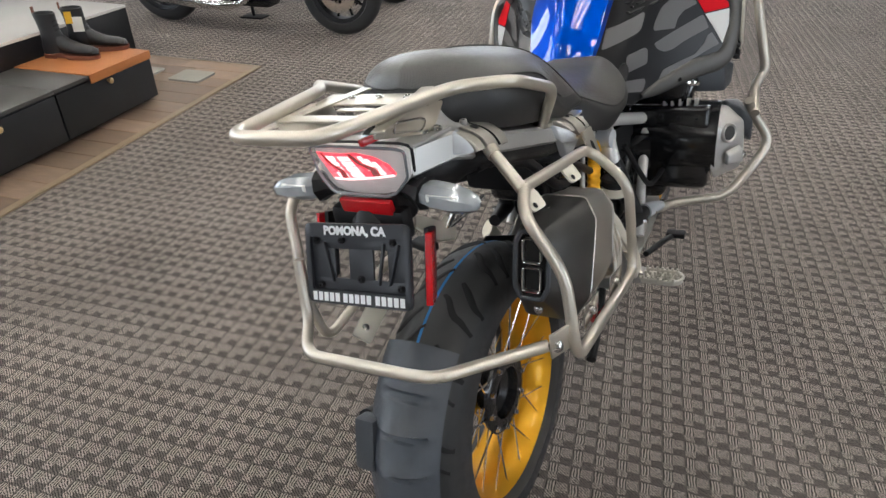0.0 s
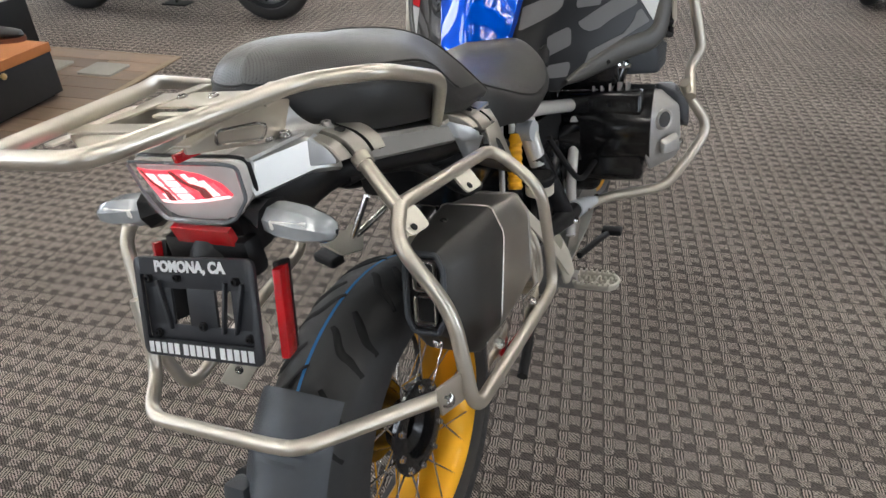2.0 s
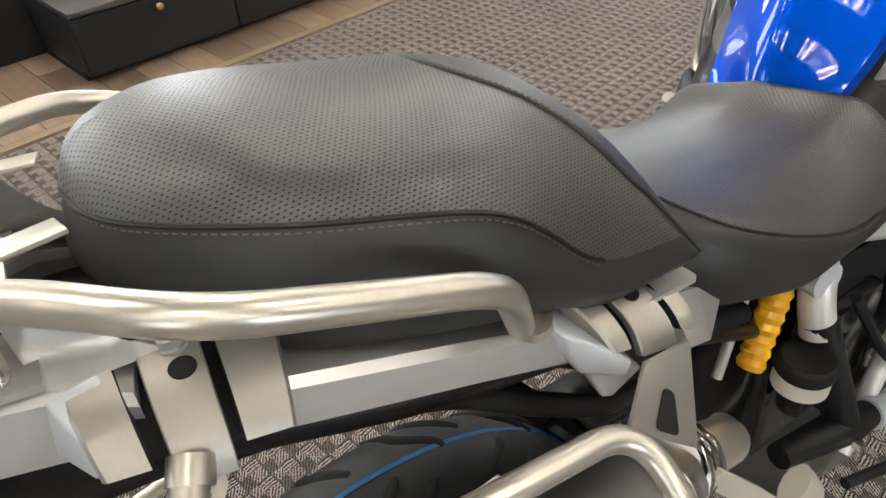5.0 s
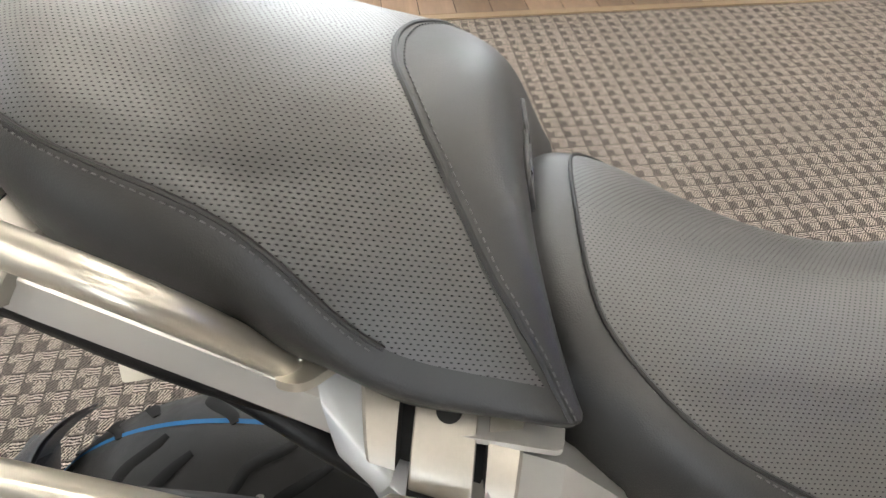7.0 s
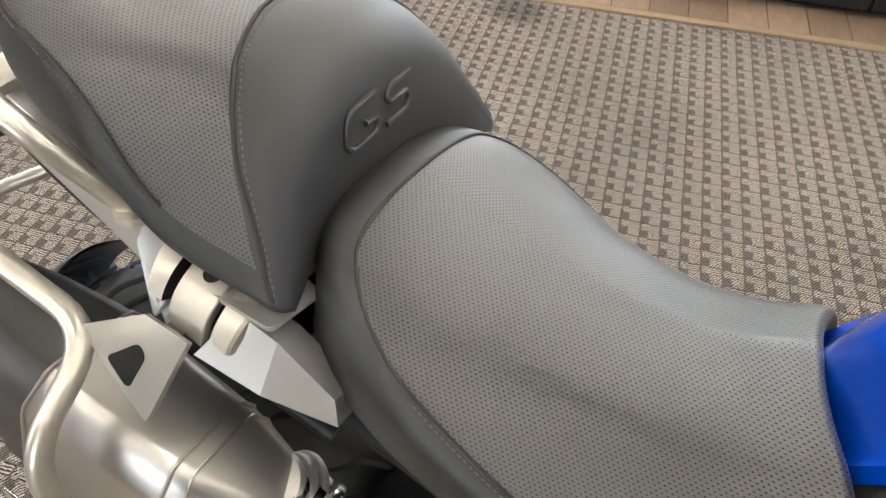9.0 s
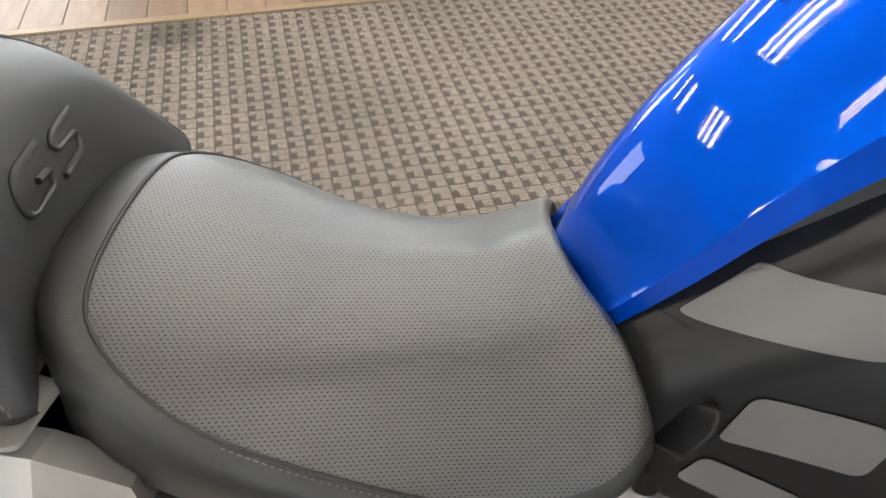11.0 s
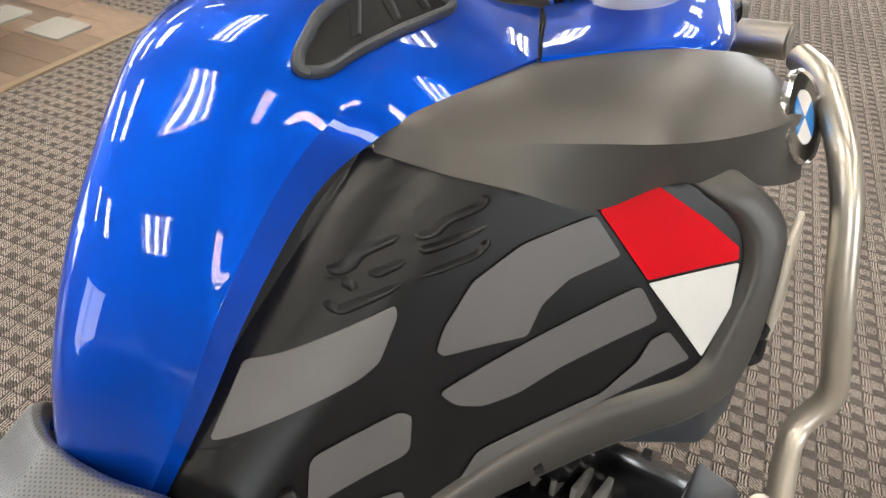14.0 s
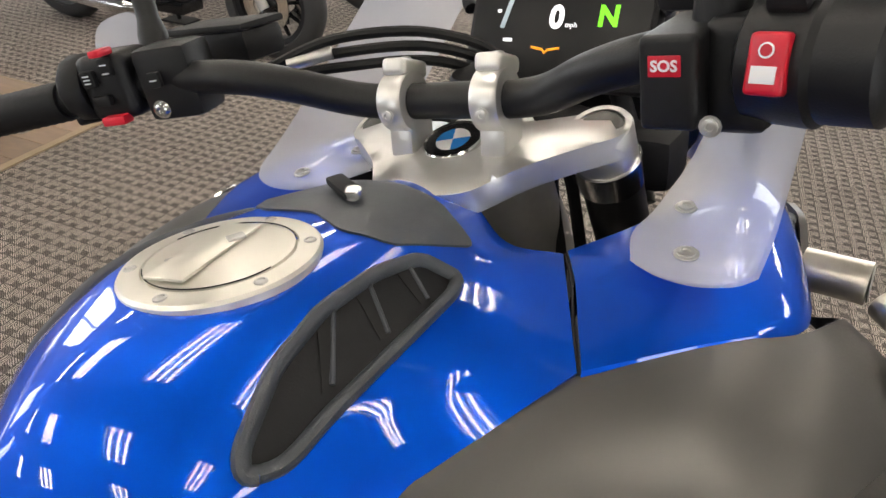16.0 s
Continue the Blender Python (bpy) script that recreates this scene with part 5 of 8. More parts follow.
for dx, dz in ((-0.010, 0.010), (-0.010, 0.013), (-0.010, 0.007), (0.010, 0.020), (0.010, 0.013), (0.050, 0.002)):
    bp("symbol", block((0.006, 0.0008, 0.0010), q @ Matrix.Translation((dx, -0.0304, dz)), 0), LETTER, parent=sl, smooth=False)
bolt("screw", q @ Vector((0.043, -0.020, -0.024)), q.to_3x3() @ Vector((0, -1, 0)), hb, 0.006, BRIGHT)
# clutch master cylinder, mirror stem, lever
bp("reservoir", block((0.112, 0.050, 0.030), Matrix.Translation((-0.258, 1.150, 1.192)) @ Matrix.Rotation(radians(-4), 4, "Z"), 0.008), BLACK, "black fluid reservoir", hb)
bp("reservoir_lid", block((0.118, 0.054, 0.007), Matrix.Translation((-0.258, 1.150, 1.209)) @ Matrix.Rotation(radians(-4), 4, "Z"), 0.003), MATT, parent=hb)
bp("mirror_stem", sweep(bmesh.new(), spline([(-0.278, 1.082, 1.180), (-0.282, 1.090, 1.215), (-0.290, 1.100, 1.28), (-0.306, 1.110, 1.36), (-0.32, 1.12, 1.42)], 4), [0.0135] * 5 + [0.010] * 12, 14), BLACK, "black mirror stem", hb)
bp("mirror", block((0.16, 0.03, 0.10), Matrix.Translation((-0.33, 1.10, 1.46)) @ Matrix.Rotation(radians(12), 4, "Z"), 0.02, seg=3), BLACK, "black rear-view mirror", hb)
bp("clutch_lever", sweep(bmesh.new(), spline([(-0.20, 1.125, 1.165), (-0.26, 1.118, 1.160), (-0.34, 1.090, 1.150), (-0.40, 1.060, 1.145)], 4), [0.008] * 9 + [0.006] * 4, 10), BLACK, "black clutch lever", hb)
bp("hand_guard", sheet(rounded([(-0.37, 1.17), (-0.30, 1.16), (-0.27, 1.19), (-0.29, 1.24), (-0.36, 1.23)], 0.03), lambda u, v, h: Vector((u, 1.09 - h - 1.2 * (u + 0.3) ** 2, v)), 0.004, 0.03, 0.002), FROSTED, "pale plastic hand guard", hb)
for k, z in enumerate((0.0, 0.012, -0.012)):
    bp("cable", sweep(bmesh.new(), spline([(-0.17, 1.105, 1.170 + z * 0.4), (-0.11, 1.135, 1.178 + z), (-0.04, 1.18, 1.168 + z), (0.01, 1.21, 1.13 + z), (0.02, 1.22, 1.05)], 6), 0.0045, 8), MATT, "black cable", hb)
bp("cable_end", sweep(bmesh.new(), [(-0.150, 1.112, 1.175), (-0.115, 1.132, 1.180)], 0.006, 12), SATIN, parent=hb)
# right switch blocks
q = Matrix.Translation((0.191, 1.034, 1.178)) @ Matrix.Rotation(radians(-8), 4, "Z")
sr = bp("switch_block", block((0.028, 0.060, 0.046), q, 0.004, seg=3), BLACK, "black switch block with red emergency call panel", hb)
bp("switch_body", block((0.032, 0.066, 0.056), q @ Matrix.Translation((0.026, 0.020, -0.002)), 0.008, seg=3), BLACK, parent=sr)
bp("sos_panel", block((0.0155, 0.0012, 0.0100), q @ Matrix.Translation((-0.001, -0.0303, 0.009)), 0.0004), REDKEY, "red panel with white letters", sr)
words("sos_letters", "SOS", 0.0074, q @ Matrix.Translation((-0.001, -0.0311, 0.009)) @ Matrix.Rotation(radians(90), 4, "X"), LETTER, sr, 0.0003, 0.0002)
bolt("screw", q @ Vector((0.020, -0.028, -0.020)), q.to_3x3() @ Vector((0, -1, 0)), hb, 0.0040, SATIN, 0.0025)
q2 = Matrix.Translation((0.243, 1.030, 1.183)) @ Matrix.Rotation(radians(-20), 4, "Z")
sr2 = bp("throttle_housing", sweep(bmesh.new(), [q2 @ Vector((-0.022, 0, -0.002)), q2 @ Vector((-0.019, 0, -0.002)), q2 @ Vector((0.010, 0, -0.002)), q2 @ Vector((0.013, 0, -0.002)), q2 @ Vector((0.036, 0, -0.002)), q2 @ Vector((0.039, 0, -0.002))], [0.026, 0.030, 0.031, 0.0285, 0.028, 0.024], 32), BLACK, "black throttle housing with red kill switch", hb)
km = q2 @ Matrix.Translation((-0.003, -0.0290, 0.003)) @ Matrix.Rotation(radians(-14), 4, "X")
bp("kill_switch", block((0.017, 0.011, 0.027), km, 0.003, seg=3), REDKEY, "red rocker switch", sr2)
bp("symbol", block((0.011, 0.0008, 0.0075), km @ Matrix.Translation((0, -0.0056, -0.0045)), 0.0003), LETTER, parent=sr2)
bp("symbol", turned([(0.0026, 0), (0.0034, 0), (0.0034, 0.0006), (0.0026, 0.0006)], km @ Matrix.Translation((0, -0.0054, 0.0058)) @ Matrix.Rotation(radians(90), 4, "X"), 20), LETTER, parent=sr2)
bp("button", block((0.018, 0.014, 0.008), q2 @ Matrix.Translation((-0.002, -0.014, 0.028)) @ Matrix.Rotation(radians(24), 4, "X"), 0.003), MATT, parent=sr2)
bp("symbol", block((0.010, 0.0022, 0.0006), q2 @ Matrix.Translation((-0.002, -0.0156, 0.0320)) @ Matrix.Rotation(radians(24), 4, "X"), 0), LETTER, parent=sr2, smooth=False)
bp("brake_reservoir", block((0.075, 0.046, 0.026), Matrix.Translation((0.20, 1.125, 1.205)) @ Matrix.Rotation(radians(-18), 4, "Z"), 0.006), BLACK, "black fluid reservoir", hb)
bp("mirror_stem", sweep(bmesh.new(), spline([(0.205, 1.04, 1.195), (0.208, 1.045, 1.235), (0.215, 1.06, 1.30), (0.235, 1.075, 1.37), (0.26, 1.085, 1.43)], 4), [0.0135] * 5 + [0.010] * 12, 14), BLACK, "black mirror stem", hb)
bp("mirror", block((0.16, 0.03, 0.10), Matrix.Translation((0.27, 1.095, 1.47)) @ Matrix.Rotation(radians(-12), 4, "Z"), 0.02, seg=3), BLACK, "black rear-view mirror", hb)

# the bars stand turned a little to the left
STEER = Matrix.Translation((0, 1.125, 1.14)) @ Matrix.Rotation(radians(6), 4, "Z") @ Matrix.Rotation(radians(-4.5), 4, "Y") @ Matrix.Translation((0, -1.13, -1.14))
for ob in [hb, yoke] + [o for o in bike.children if o.name.startswith("fork_tube")]:
    ob.matrix_basis = STEER.copy()

# dash: screen on a black carrier
dm = Matrix.Translation((0.003, 1.300, 1.160)) @ Matrix.Rotation(radians(64), 4, "X")
dash = bp("instrument_screen", block((0.196, 0.122, 0.022), dm @ Matrix.Translation((0, 0, -0.011)), 0.006), BLACK, "colour instrument screen in black housing")
bp("screen", block((0.184, 0.110, 0.002), dm, 0.0005), SCREEN, "dark glossy screen", dash)
tm = dm @ Matrix.Translation((0, 0, 0.0014))
words("speed_digit", "0", 0.030, tm @ Matrix.Translation((0.000, 0.004, 0)), SCREENWHITE, dash, 0.0002, 0.001)
words("unit_letters", "mph", 0.007, tm @ Matrix.Translation((0.016, -0.002, 0)), SCREENWHITE, dash, 0.0002)
words("gear_letter", "N", 0.026, tm @ Matrix.Translation((0.052, 0.006, 0)), SCREENGREEN, dash, 0.0002, 0.001)
words("clock_digits", "02:58", 0.009, tm @ Matrix.Translation((0.044, -0.030, 0)), SCREENWHITE, dash, 0.0002)
bp("screen_mark", block((0.070, 0.006, 0.0006), tm @ Matrix.Translation((0.022, 0.030, 0)), 0), SCREENRED, parent=dash, smooth=False)
bp("screen_mark", block((0.034, 0.005, 0.0006), tm @ Matrix.Translation((-0.036, 0.027, 0)) @ Matrix.Rotation(radians(12), 4, "Z"), 0), SCREENGREY, parent=dash, smooth=False)
bp("screen_mark", block((0.005, 0.030, 0.0006), tm @ Matrix.Translation((-0.055, 0.008, 0)) @ Matrix.Rotation(radians(-14), 4, "Z"), 0), SCREENGREY, parent=dash, smooth=False)
bp("screen_mark", sweep(bmesh.new(), [tm @ Vector(p) for p in ((-0.022, -0.024, 0), (-0.010, -0.026, 0), (-0.007, -0.029, 0), (-0.004, -0.026, 0), (0.008, -0.024, 0))], 0.0012, 6), SCREENAMBER, parent=dash)
for dx, dy, w in ((-0.064, 0.024, 0.004), (-0.064, 0.010, 0.004), (-0.050, -0.018, 0.010)):
    bp("screen_mark", block((w, 0.003, 0.0006), tm @ Matrix.Translation((dx, dy, 0)), 0), SCREENWHITE, parent=dash, smooth=False)
cf = bmesh.new()
for s in (1, -1):
    sweep(cf, [(0.06 * s, 1.30, 1.12), (0.085 * s, 1.30, 1.05), (0.11 * s, 1.27, 1.00)], 0.010, 10)
    sweep(cf, [(0.10 * s, 1.31, 1.17), (0.125 * s, 1.33, 1.19), (0.125 * s, 1.35, 1.30)], 0.007, 10)
block((0.10, 0.05, 0.06), Matrix.Translation((0, 1.26, 1.06)), 0.012, cf)
block((0.20, 0.05, 0.10), Matrix.Translation((0, 1.345, 1.12)), 0.015, cf)
block((0.05, 0.06, 0.05), Matrix.Translation((0.12, 1.25, 1.06)), 0.012, cf)
block((0.05, 0.06, 0.05), Matrix.Translation((-0.12, 1.25, 1.06)), 0.012, cf)
bp("cockpit_carrier", cf, MATT, "black cockpit carrier and wiring")
bp("ignition_knob", turned([(0, 0), (0.021, 0), (0.022, 0.008), (0.019, 0.020), (0.016, 0.023), (0, 0.024)], facing((-0.012, 1.186, 1.124), (0, -0.25, 1)), 28), BLACK, "black start knob", yoke)
bp("knob_mark", block((0.003, 0.011, 0.001), facing((0.002, 1.180, 1.1485), (0, -0.25, 1)), 0), LETTER, parent=yoke, smooth=False)
hd = bmesh.new()
sweep(hd, [(0, 1.165, 1.09), (0, 1.20, 1.00), (0, 1.235, 0.90)], [0.045, 0.052, 0.06], 20)
bp("steering_head", hd, CAST, "cast aluminium steering head")
for k in range(7):
    x = -0.055 + 0.018 * k
    bp("hose", sweep(bmesh.new(), spline([(x, 1.20 + 0.01 * (k % 3), 1.09), (x * 1.2, 1.21, 1.02), (x * 1.1 + 0.02, 1.19, 0.94), (x, 1.16, 0.86)], 4), 0.006, 8), MATT, "black hose")
# windscreen and nose
SCREENP = [[(0.0, 1.42, 1.12), (0.07, 1.41, 1.12), (0.13, 1.38, 1.12)], [(0.0, 1.40, 1.25), (0.09, 1.385, 1.25), (0.17, 1.34, 1.25)], [(0.0, 1.36, 1.40), (0.09, 1.345, 1.40), (0.17, 1.30, 1.40)], [(0.0, 1.33, 1.48), (0.07, 1.32, 1.48), (0.12, 1.29, 1.47)]]
rows = mirrored(ribs(SCREENP, 4, 4))
bm = grid(rows)
grid([[p + Vector((0, -0.004, 0)) for p in row] for row in rows], bm)
bp("windscreen", bm, CLEAR, "clear windscreen")
NOSE = [[(0.0, 1.50, 1.10), (0.08, 1.48, 1.10), (0.15, 1.42, 1.10)], [(0.0, 1.57, 1.00), (0.09, 1.54, 1.00), (0.18, 1.44, 1.00)], [(0.0, 1.62, 0.92), (0.07, 1.60, 0.92), (0.14, 1.48, 0.92)], [(0.0, 1.72, 0.86), (0.05, 1.71, 0.86), (0.08, 1.60, 0.87)], [(0.0, 1.84, 0.82), (0.03, 1.83, 0.82), (0.05, 1.75, 0.83)]]
bp("nose_fairing", grid(mirrored(ribs(NOSE, 4, 4))), BLUE, "blue nose fairing and beak")
bp("headlight", block((0.20, 0.10, 0.12), Matrix.Translation((0, 1.47, 1.03)), 0.03, seg=3), BLACK, "headlight housing")
both("radiator_guard", block((0.012, 0.10, 0.22), Matrix.Translation((0.27, 1.12, 0.86)) @ Matrix.Rotation(radians(20), 4, "Z"), 0.004), MATT)
both("inner_fairing", block((0.05, 0.16, 0.20), Matrix.Translation((0.22, 1.20, 0.92)), 0.02), MATT)
both("front_guard", sheet(rounded([(1.20, 0.98), (1.26, 1.02), (1.33, 1.0), (1.32, 0.90), (1.24, 0.88)], 0.02), lambda u, v, h: Vector((0.26 - 0.3 * (u - 1.2) + h, u, v)), 0.008, 0.03, 0.003), GRAPHITE, "dark grey side fairing flap")


# ---- wheels ----
def wheel(hub, r_rim, r_tyre, half, name, tread, side_sign=1):
    """A spoked wheel round the x axis through hub."""
    m = facing(hub, (1, 0, 0))
    prof = []
    for k in range(25):
        a = math.pi * (k / 24)
        w = math.cos(a)
        rr = r_rim + 0.006 + (r_tyre - r_rim - 0.006) * (max(0.0, math.sin(a)) ** 0.62)
        prof.append((rr, half * w * (1.0 if abs(w) < 0.9 else 0.97)))
    tyre = bp(f"{name}_tyre", turned(prof + [(r_rim - 0.004, -half * 0.72), (r_rim - 0.004, half * 0.72), prof[0]], m, 96), RUBBER, "black tyre with angled tread blocks and a blue centre line")
    rim = bmesh.new()
    turned([(r_rim - 0.022, -half * 0.60), (r_rim + 0.010, -half * 0.86), (r_rim + 0.012, -half * 0.80), (r_rim - 0.012, -half * 0.55), (r_rim - 0.020, -half * 0.30), (r_rim - 0.028, -0.01), (r_rim - 0.028, 0.01), (r_rim - 0.020, half * 0.30),
            (r_rim - 0.012, half * 0.55), (r_rim + 0.012, half * 0.80), (r_rim + 0.010, half * 0.86), (r_rim - 0.022, half * 0.60), (r_rim - 0.034, half * 0.25), (r_rim - 0.038, 0.0), (r_rim - 0.034, -half * 0.25), (r_rim - 0.022, -half * 0.60)], m, 96, rim)
    rm = bp(f"{name}_rim", rim, GOLD, "gold anodised spoked rim")
    hb_ = bmesh.new()
    turned([(0.030, -0.055), (0.070, -0.050), (0.082, -0.044), (0.082, -0.036), (0.060, -0.030), (0.045, 0.0), (0.060, 0.030), (0.088, 0.038), (0.090, 0.046), (0.080, 0.052), (0.056, 0.050), (0.050, 0.030), (0.030, 0.020), (0.026, -0.02), (0.0, -0.02)], m, 56, hb_)
    hub_ = bp(f"{name}_hub", hb_, GLOSSBLACK, "black wheel hub with bolt ring")
    for k in range(10):
        a = 2 * math.pi * k / 10
        bolt("bolt", m @ Vector((0.078 * math.cos(a), 0.078 * math.sin(a), 0.050)), (1, 0, 0), hub_, 0.0055, BRIGHT, 0.007)
    for k in range(40):
        a = 2 * math.pi * (k // 2) / 20 + 0.02
        s = 1 if k % 2 else -1
        h = 0.040 * s
        turn = 0.34 if (k // 2) % 2 else -0.34
        p = Vector((0.082 * math.cos(a + turn), 0.082 * math.sin(a + turn), h))
        e = Vector(((r_rim - 0.004) * math.cos(a), (r_rim - 0.004) * math.sin(a), half * 0.62 * s))
        bp("spoke", sweep(bmesh.new(), [m @ p, m @ e], 0.0021, 6), BRIGHT, parent=rm)
        bp("nipple", sweep(bmesh.new(), [m @ (e + (p - e) * 0.09), m @ e], 0.0038, 6), BRIGHT, parent=rm)
    return m, tyre


REAR = Vector((0.0, 0.048, 0.312))
RT, RH = 0.318, 0.088
mrear, tyre = wheel(REAR, 0.224, RT, RH, "rear", True)


def tread_point(a, w, lift=0.0):
    """On the tyre, at angle a round the axle and w across from -1 to 1."""
    rr = 0.224 + 0.006 + (RT - 0.230) * (max(0.0, math.sqrt(max(0.0, 1 - w * w))) ** 0.62) + lift
    return REAR + Vector((RH * w, rr * math.cos(a), rr * math.sin(a)))


# tread grooves: zigzag strips laid on each shoulder, the cuts' shade put into their colour
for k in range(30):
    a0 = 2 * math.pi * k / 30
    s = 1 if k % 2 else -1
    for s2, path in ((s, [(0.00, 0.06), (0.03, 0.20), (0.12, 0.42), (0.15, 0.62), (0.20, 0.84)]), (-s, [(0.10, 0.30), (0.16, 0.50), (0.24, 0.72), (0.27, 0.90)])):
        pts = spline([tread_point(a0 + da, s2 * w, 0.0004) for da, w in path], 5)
        bp("groove_shade", sweep(bmesh.new(), pts, [0.0042 + 0.0030 * math.sin(math.pi * i / (len(pts) - 1)) for i in range(len(pts))], 6, flat=0.25), GROOVE, parent=tyre)
line = [tread_point(radians(d), -0.10 + 0.012 * math.sin(d * 0.09), 0.0006) for d in range(20, 345, 3)]
rows = [[p + Vector((-0.0028, 0, 0)), p + Vector((0.0028, 0, 0))] for p in line]
bp("colour_line", grid(rows), STRIPE, "thin blue painted line", tyre)

FRONT_HUB = Vector((0.0, 1.555, 0.325))
wheel(FRONT_HUB, 0.245, 0.326, 0.062, "front", False)
for s in (1, -1):
    bp("brake_disc", turned([(0.075, -0.0025), (0.150, -0.0025), (0.150, 0.0025), (0.075, 0.0025)], facing(FRONT_HUB + Vector((0.068 * s, 0, 0)), (1, 0, 0)), 48), CAST, "steel brake disc")
    bp("fork_foot", sweep(bmesh.new(), [(0.105 * s, 1.455, 0.40), (0.10 * s, 1.54, 0.32)], 0.03, 14), BLACK)
fg = [[REAR * 0 + FRONT_HUB + Vector((x, 0.36 * math.cos(a), 0.36 * math.sin(a))) for x in (-0.065, -0.05, 0, 0.05, 0.065)] for a in (radians(d) for d in range(60, 181, 8))]
bm = grid(fg)
grid([[p + Vector((0, 0, 0.006)) for p in r] for r in fg], bm)
bp("front_mudguard", bm, BLACK, "black front mudguard")

# swing arm on the left, final drive
sa = bmesh.new()
sweep(sa, spline([(-0.13, 0.05, 0.312), (-0.14, 0.15, 0.33), (-0.13, 0.32, 0.36), (-0.10, 0.50, 0.39)], 5), [0.055] * 5 + [0.045] * 11, 16, flat=1.2)
bp("swing_arm", sa, BLACK, "black single-sided swing arm")
bp("final_drive", turned([(0, -0.05), (0.06, -0.05), (0.085, -0.03), (0.09, 0.02), (0.06, 0.04), (0, 0.045)], facing((-0.11, 0.048, 0.312), (-1, 0, 0)), 32), BLACK, "black final drive housing")

# spray guard behind the rear wheel
guard = []
for k in range(131):
    d = 128 + 0.75 * k
    a = radians(d)
    t = (d - 128) / 97
    w = 0.070 - 0.004 * t
    row = []
    for j in range(17):
        u = j / 8 - 1
        ph = ((d - 141) % 10.5) / 10.5
        leaf = max(0.0, 1 - ((u - 0.05) / 0.78) ** 2)
        bulge = 0.016 * leaf * ph ** 3 - 0.005 * leaf * (ph < 0.20) if 141 < d < 215 else 0.0
        r = 0.338 + 0.010 * math.sin(t * 3.1) + 0.026 * (1 - u * u) + bulge
        row.append(REAR + Vector((0.014 + 0.006 * t + w * u, r * math.cos(a), r * math.sin(a))))
    guard.append(row)
bm = grid(guard)
grid([[p + Vector((0, 0.004, -0.002)) for p in row] for row in guard], bm)
sg = bp("spray_guard", bm, GUARD, "dark grey plastic spray guard with moulded ridges", angle=30)
bp("guard_flap", block((0.040, 0.035, 0.095), Matrix.Translation((-0.052, -0.275, 0.445)) @ Matrix.Rotation(radians(-18), 4, "X"), 0.008), GREYPLASTIC, parent=sg)
bp("guard_arm", sweep(bmesh.new(), spline([(-0.09, -0.23, 0.45), (-0.12, -0.12, 0.38), (-0.12, 0.0, 0.33)], 5), 0.014, 12), BLACK, parent=sg)

# ---- tail: subframe beams, lamp, plate ----
BEAM = [((0.077, -0.186, 0.947), 0.038), ((0.106, -0.110, 0.945), 0.036), ((0.136, -0.005, 0.912), 0.035), ((0.152, 0.100, 0.880), 0.034), ((0.166, 0.190, 0.855), 0.034)]


def beam_rows(pts):
    rows = []
    for (x, y, z), h in pts:
        rows.append([Vector((x - 0.060, y + 0.012, z - 0.004)), Vector((x - 0.058, y + 0.012, z + 0.003)), Vector((x - 0.006, y, z + 0.003)), Vector((x, y, z - 0.002)), Vector((x + 0.003, y, z - h)), Vector((x - 0.004, y, z - h - 0.005)), Vector((x - 0.05, y + 0.01, z - h - 0.005))])
    return rows


def beam(name, pts, mat, label=""):
    rows = beam_rows(pts)
    bm = grid(rows, closed=True)
    bm.verts.ensure_lookup_table()
    n = len(rows[0])
    bm.faces.new([bm.verts[i] for i in range(n)])
    bm.faces.new([bm.verts[len(rows) * n - 1 - i] for i in range(n)])
    return both(name, bm, mat, label, angle=20)


beam("tail_beam", BEAM[:2] + [((0.118, -0.075, 0.930), 0.034)], SILVER, "silver painted tail beam")
beam("tail_beam", [((0.129, -0.030, 0.914), 0.026), ((0.132, -0.005, 0.906), 0.026), ((0.145, 0.100, 0.876), 0.025), ((0.154, 0.165, 0.857), 0.024)], SILVER, "silver painted tail beam")
PALE = material("pale_plastic", (0.58, 0.61, 0.65), 0.32, 0.1, vary=0.04, scale=40, coat=0.3)
CAP_A = [(0.107, -0.109, 0.9455), (0.136, -0.098, 0.923), (0.133, -0.103, 0.912), (0.106, -0.116, 0.914), (0.100, -0.085, 0.944), (0.134, -0.085, 0.922), (0.130, -0.085, 0.910), (0.095, -0.085, 0.910)]
CAP_B = [(0.140, 0.150, 0.872), (0.160, 0.158, 0.862), (0.176, 0.182, 0.848), (0.183, 0.199, 0.832), (0.184, 0.192, 0.822), (0.166, 0.166, 0.828), (0.160, 0.164, 0.854), (0.120, 0.150, 0.868), (0.140, 0.195, 0.828), (0.130, 0.195, 0.850)]
CAP_C = [(0.166, 0.172, 0.832), (0.186, 0.206, 0.824), (0.170, 0.196, 0.790), (0.167, 0.188, 0.792), (0.150, 0.172, 0.832), (0.160, 0.206, 0.830), (0.150, 0.192, 0.792)]
for corners in (CAP_A, CAP_B, CAP_C):
    bm = bmesh.new()
    vs = [bm.verts.new(c) for c in corners]
    bmesh.ops.convex_hull(bm, input=vs)
    bmesh.ops.dissolve_limit(bm, angle_limit=radians(14), verts=bm.verts[:], edges=bm.edges[:])
    bmesh.ops.bevel(bm, geom=bm.edges[:], offset=0.0018, segments=2, affect="EDGES", profile=0.5)
    both("beam_cap", bm, PALE, "pale grey plastic beam cap", angle=50)
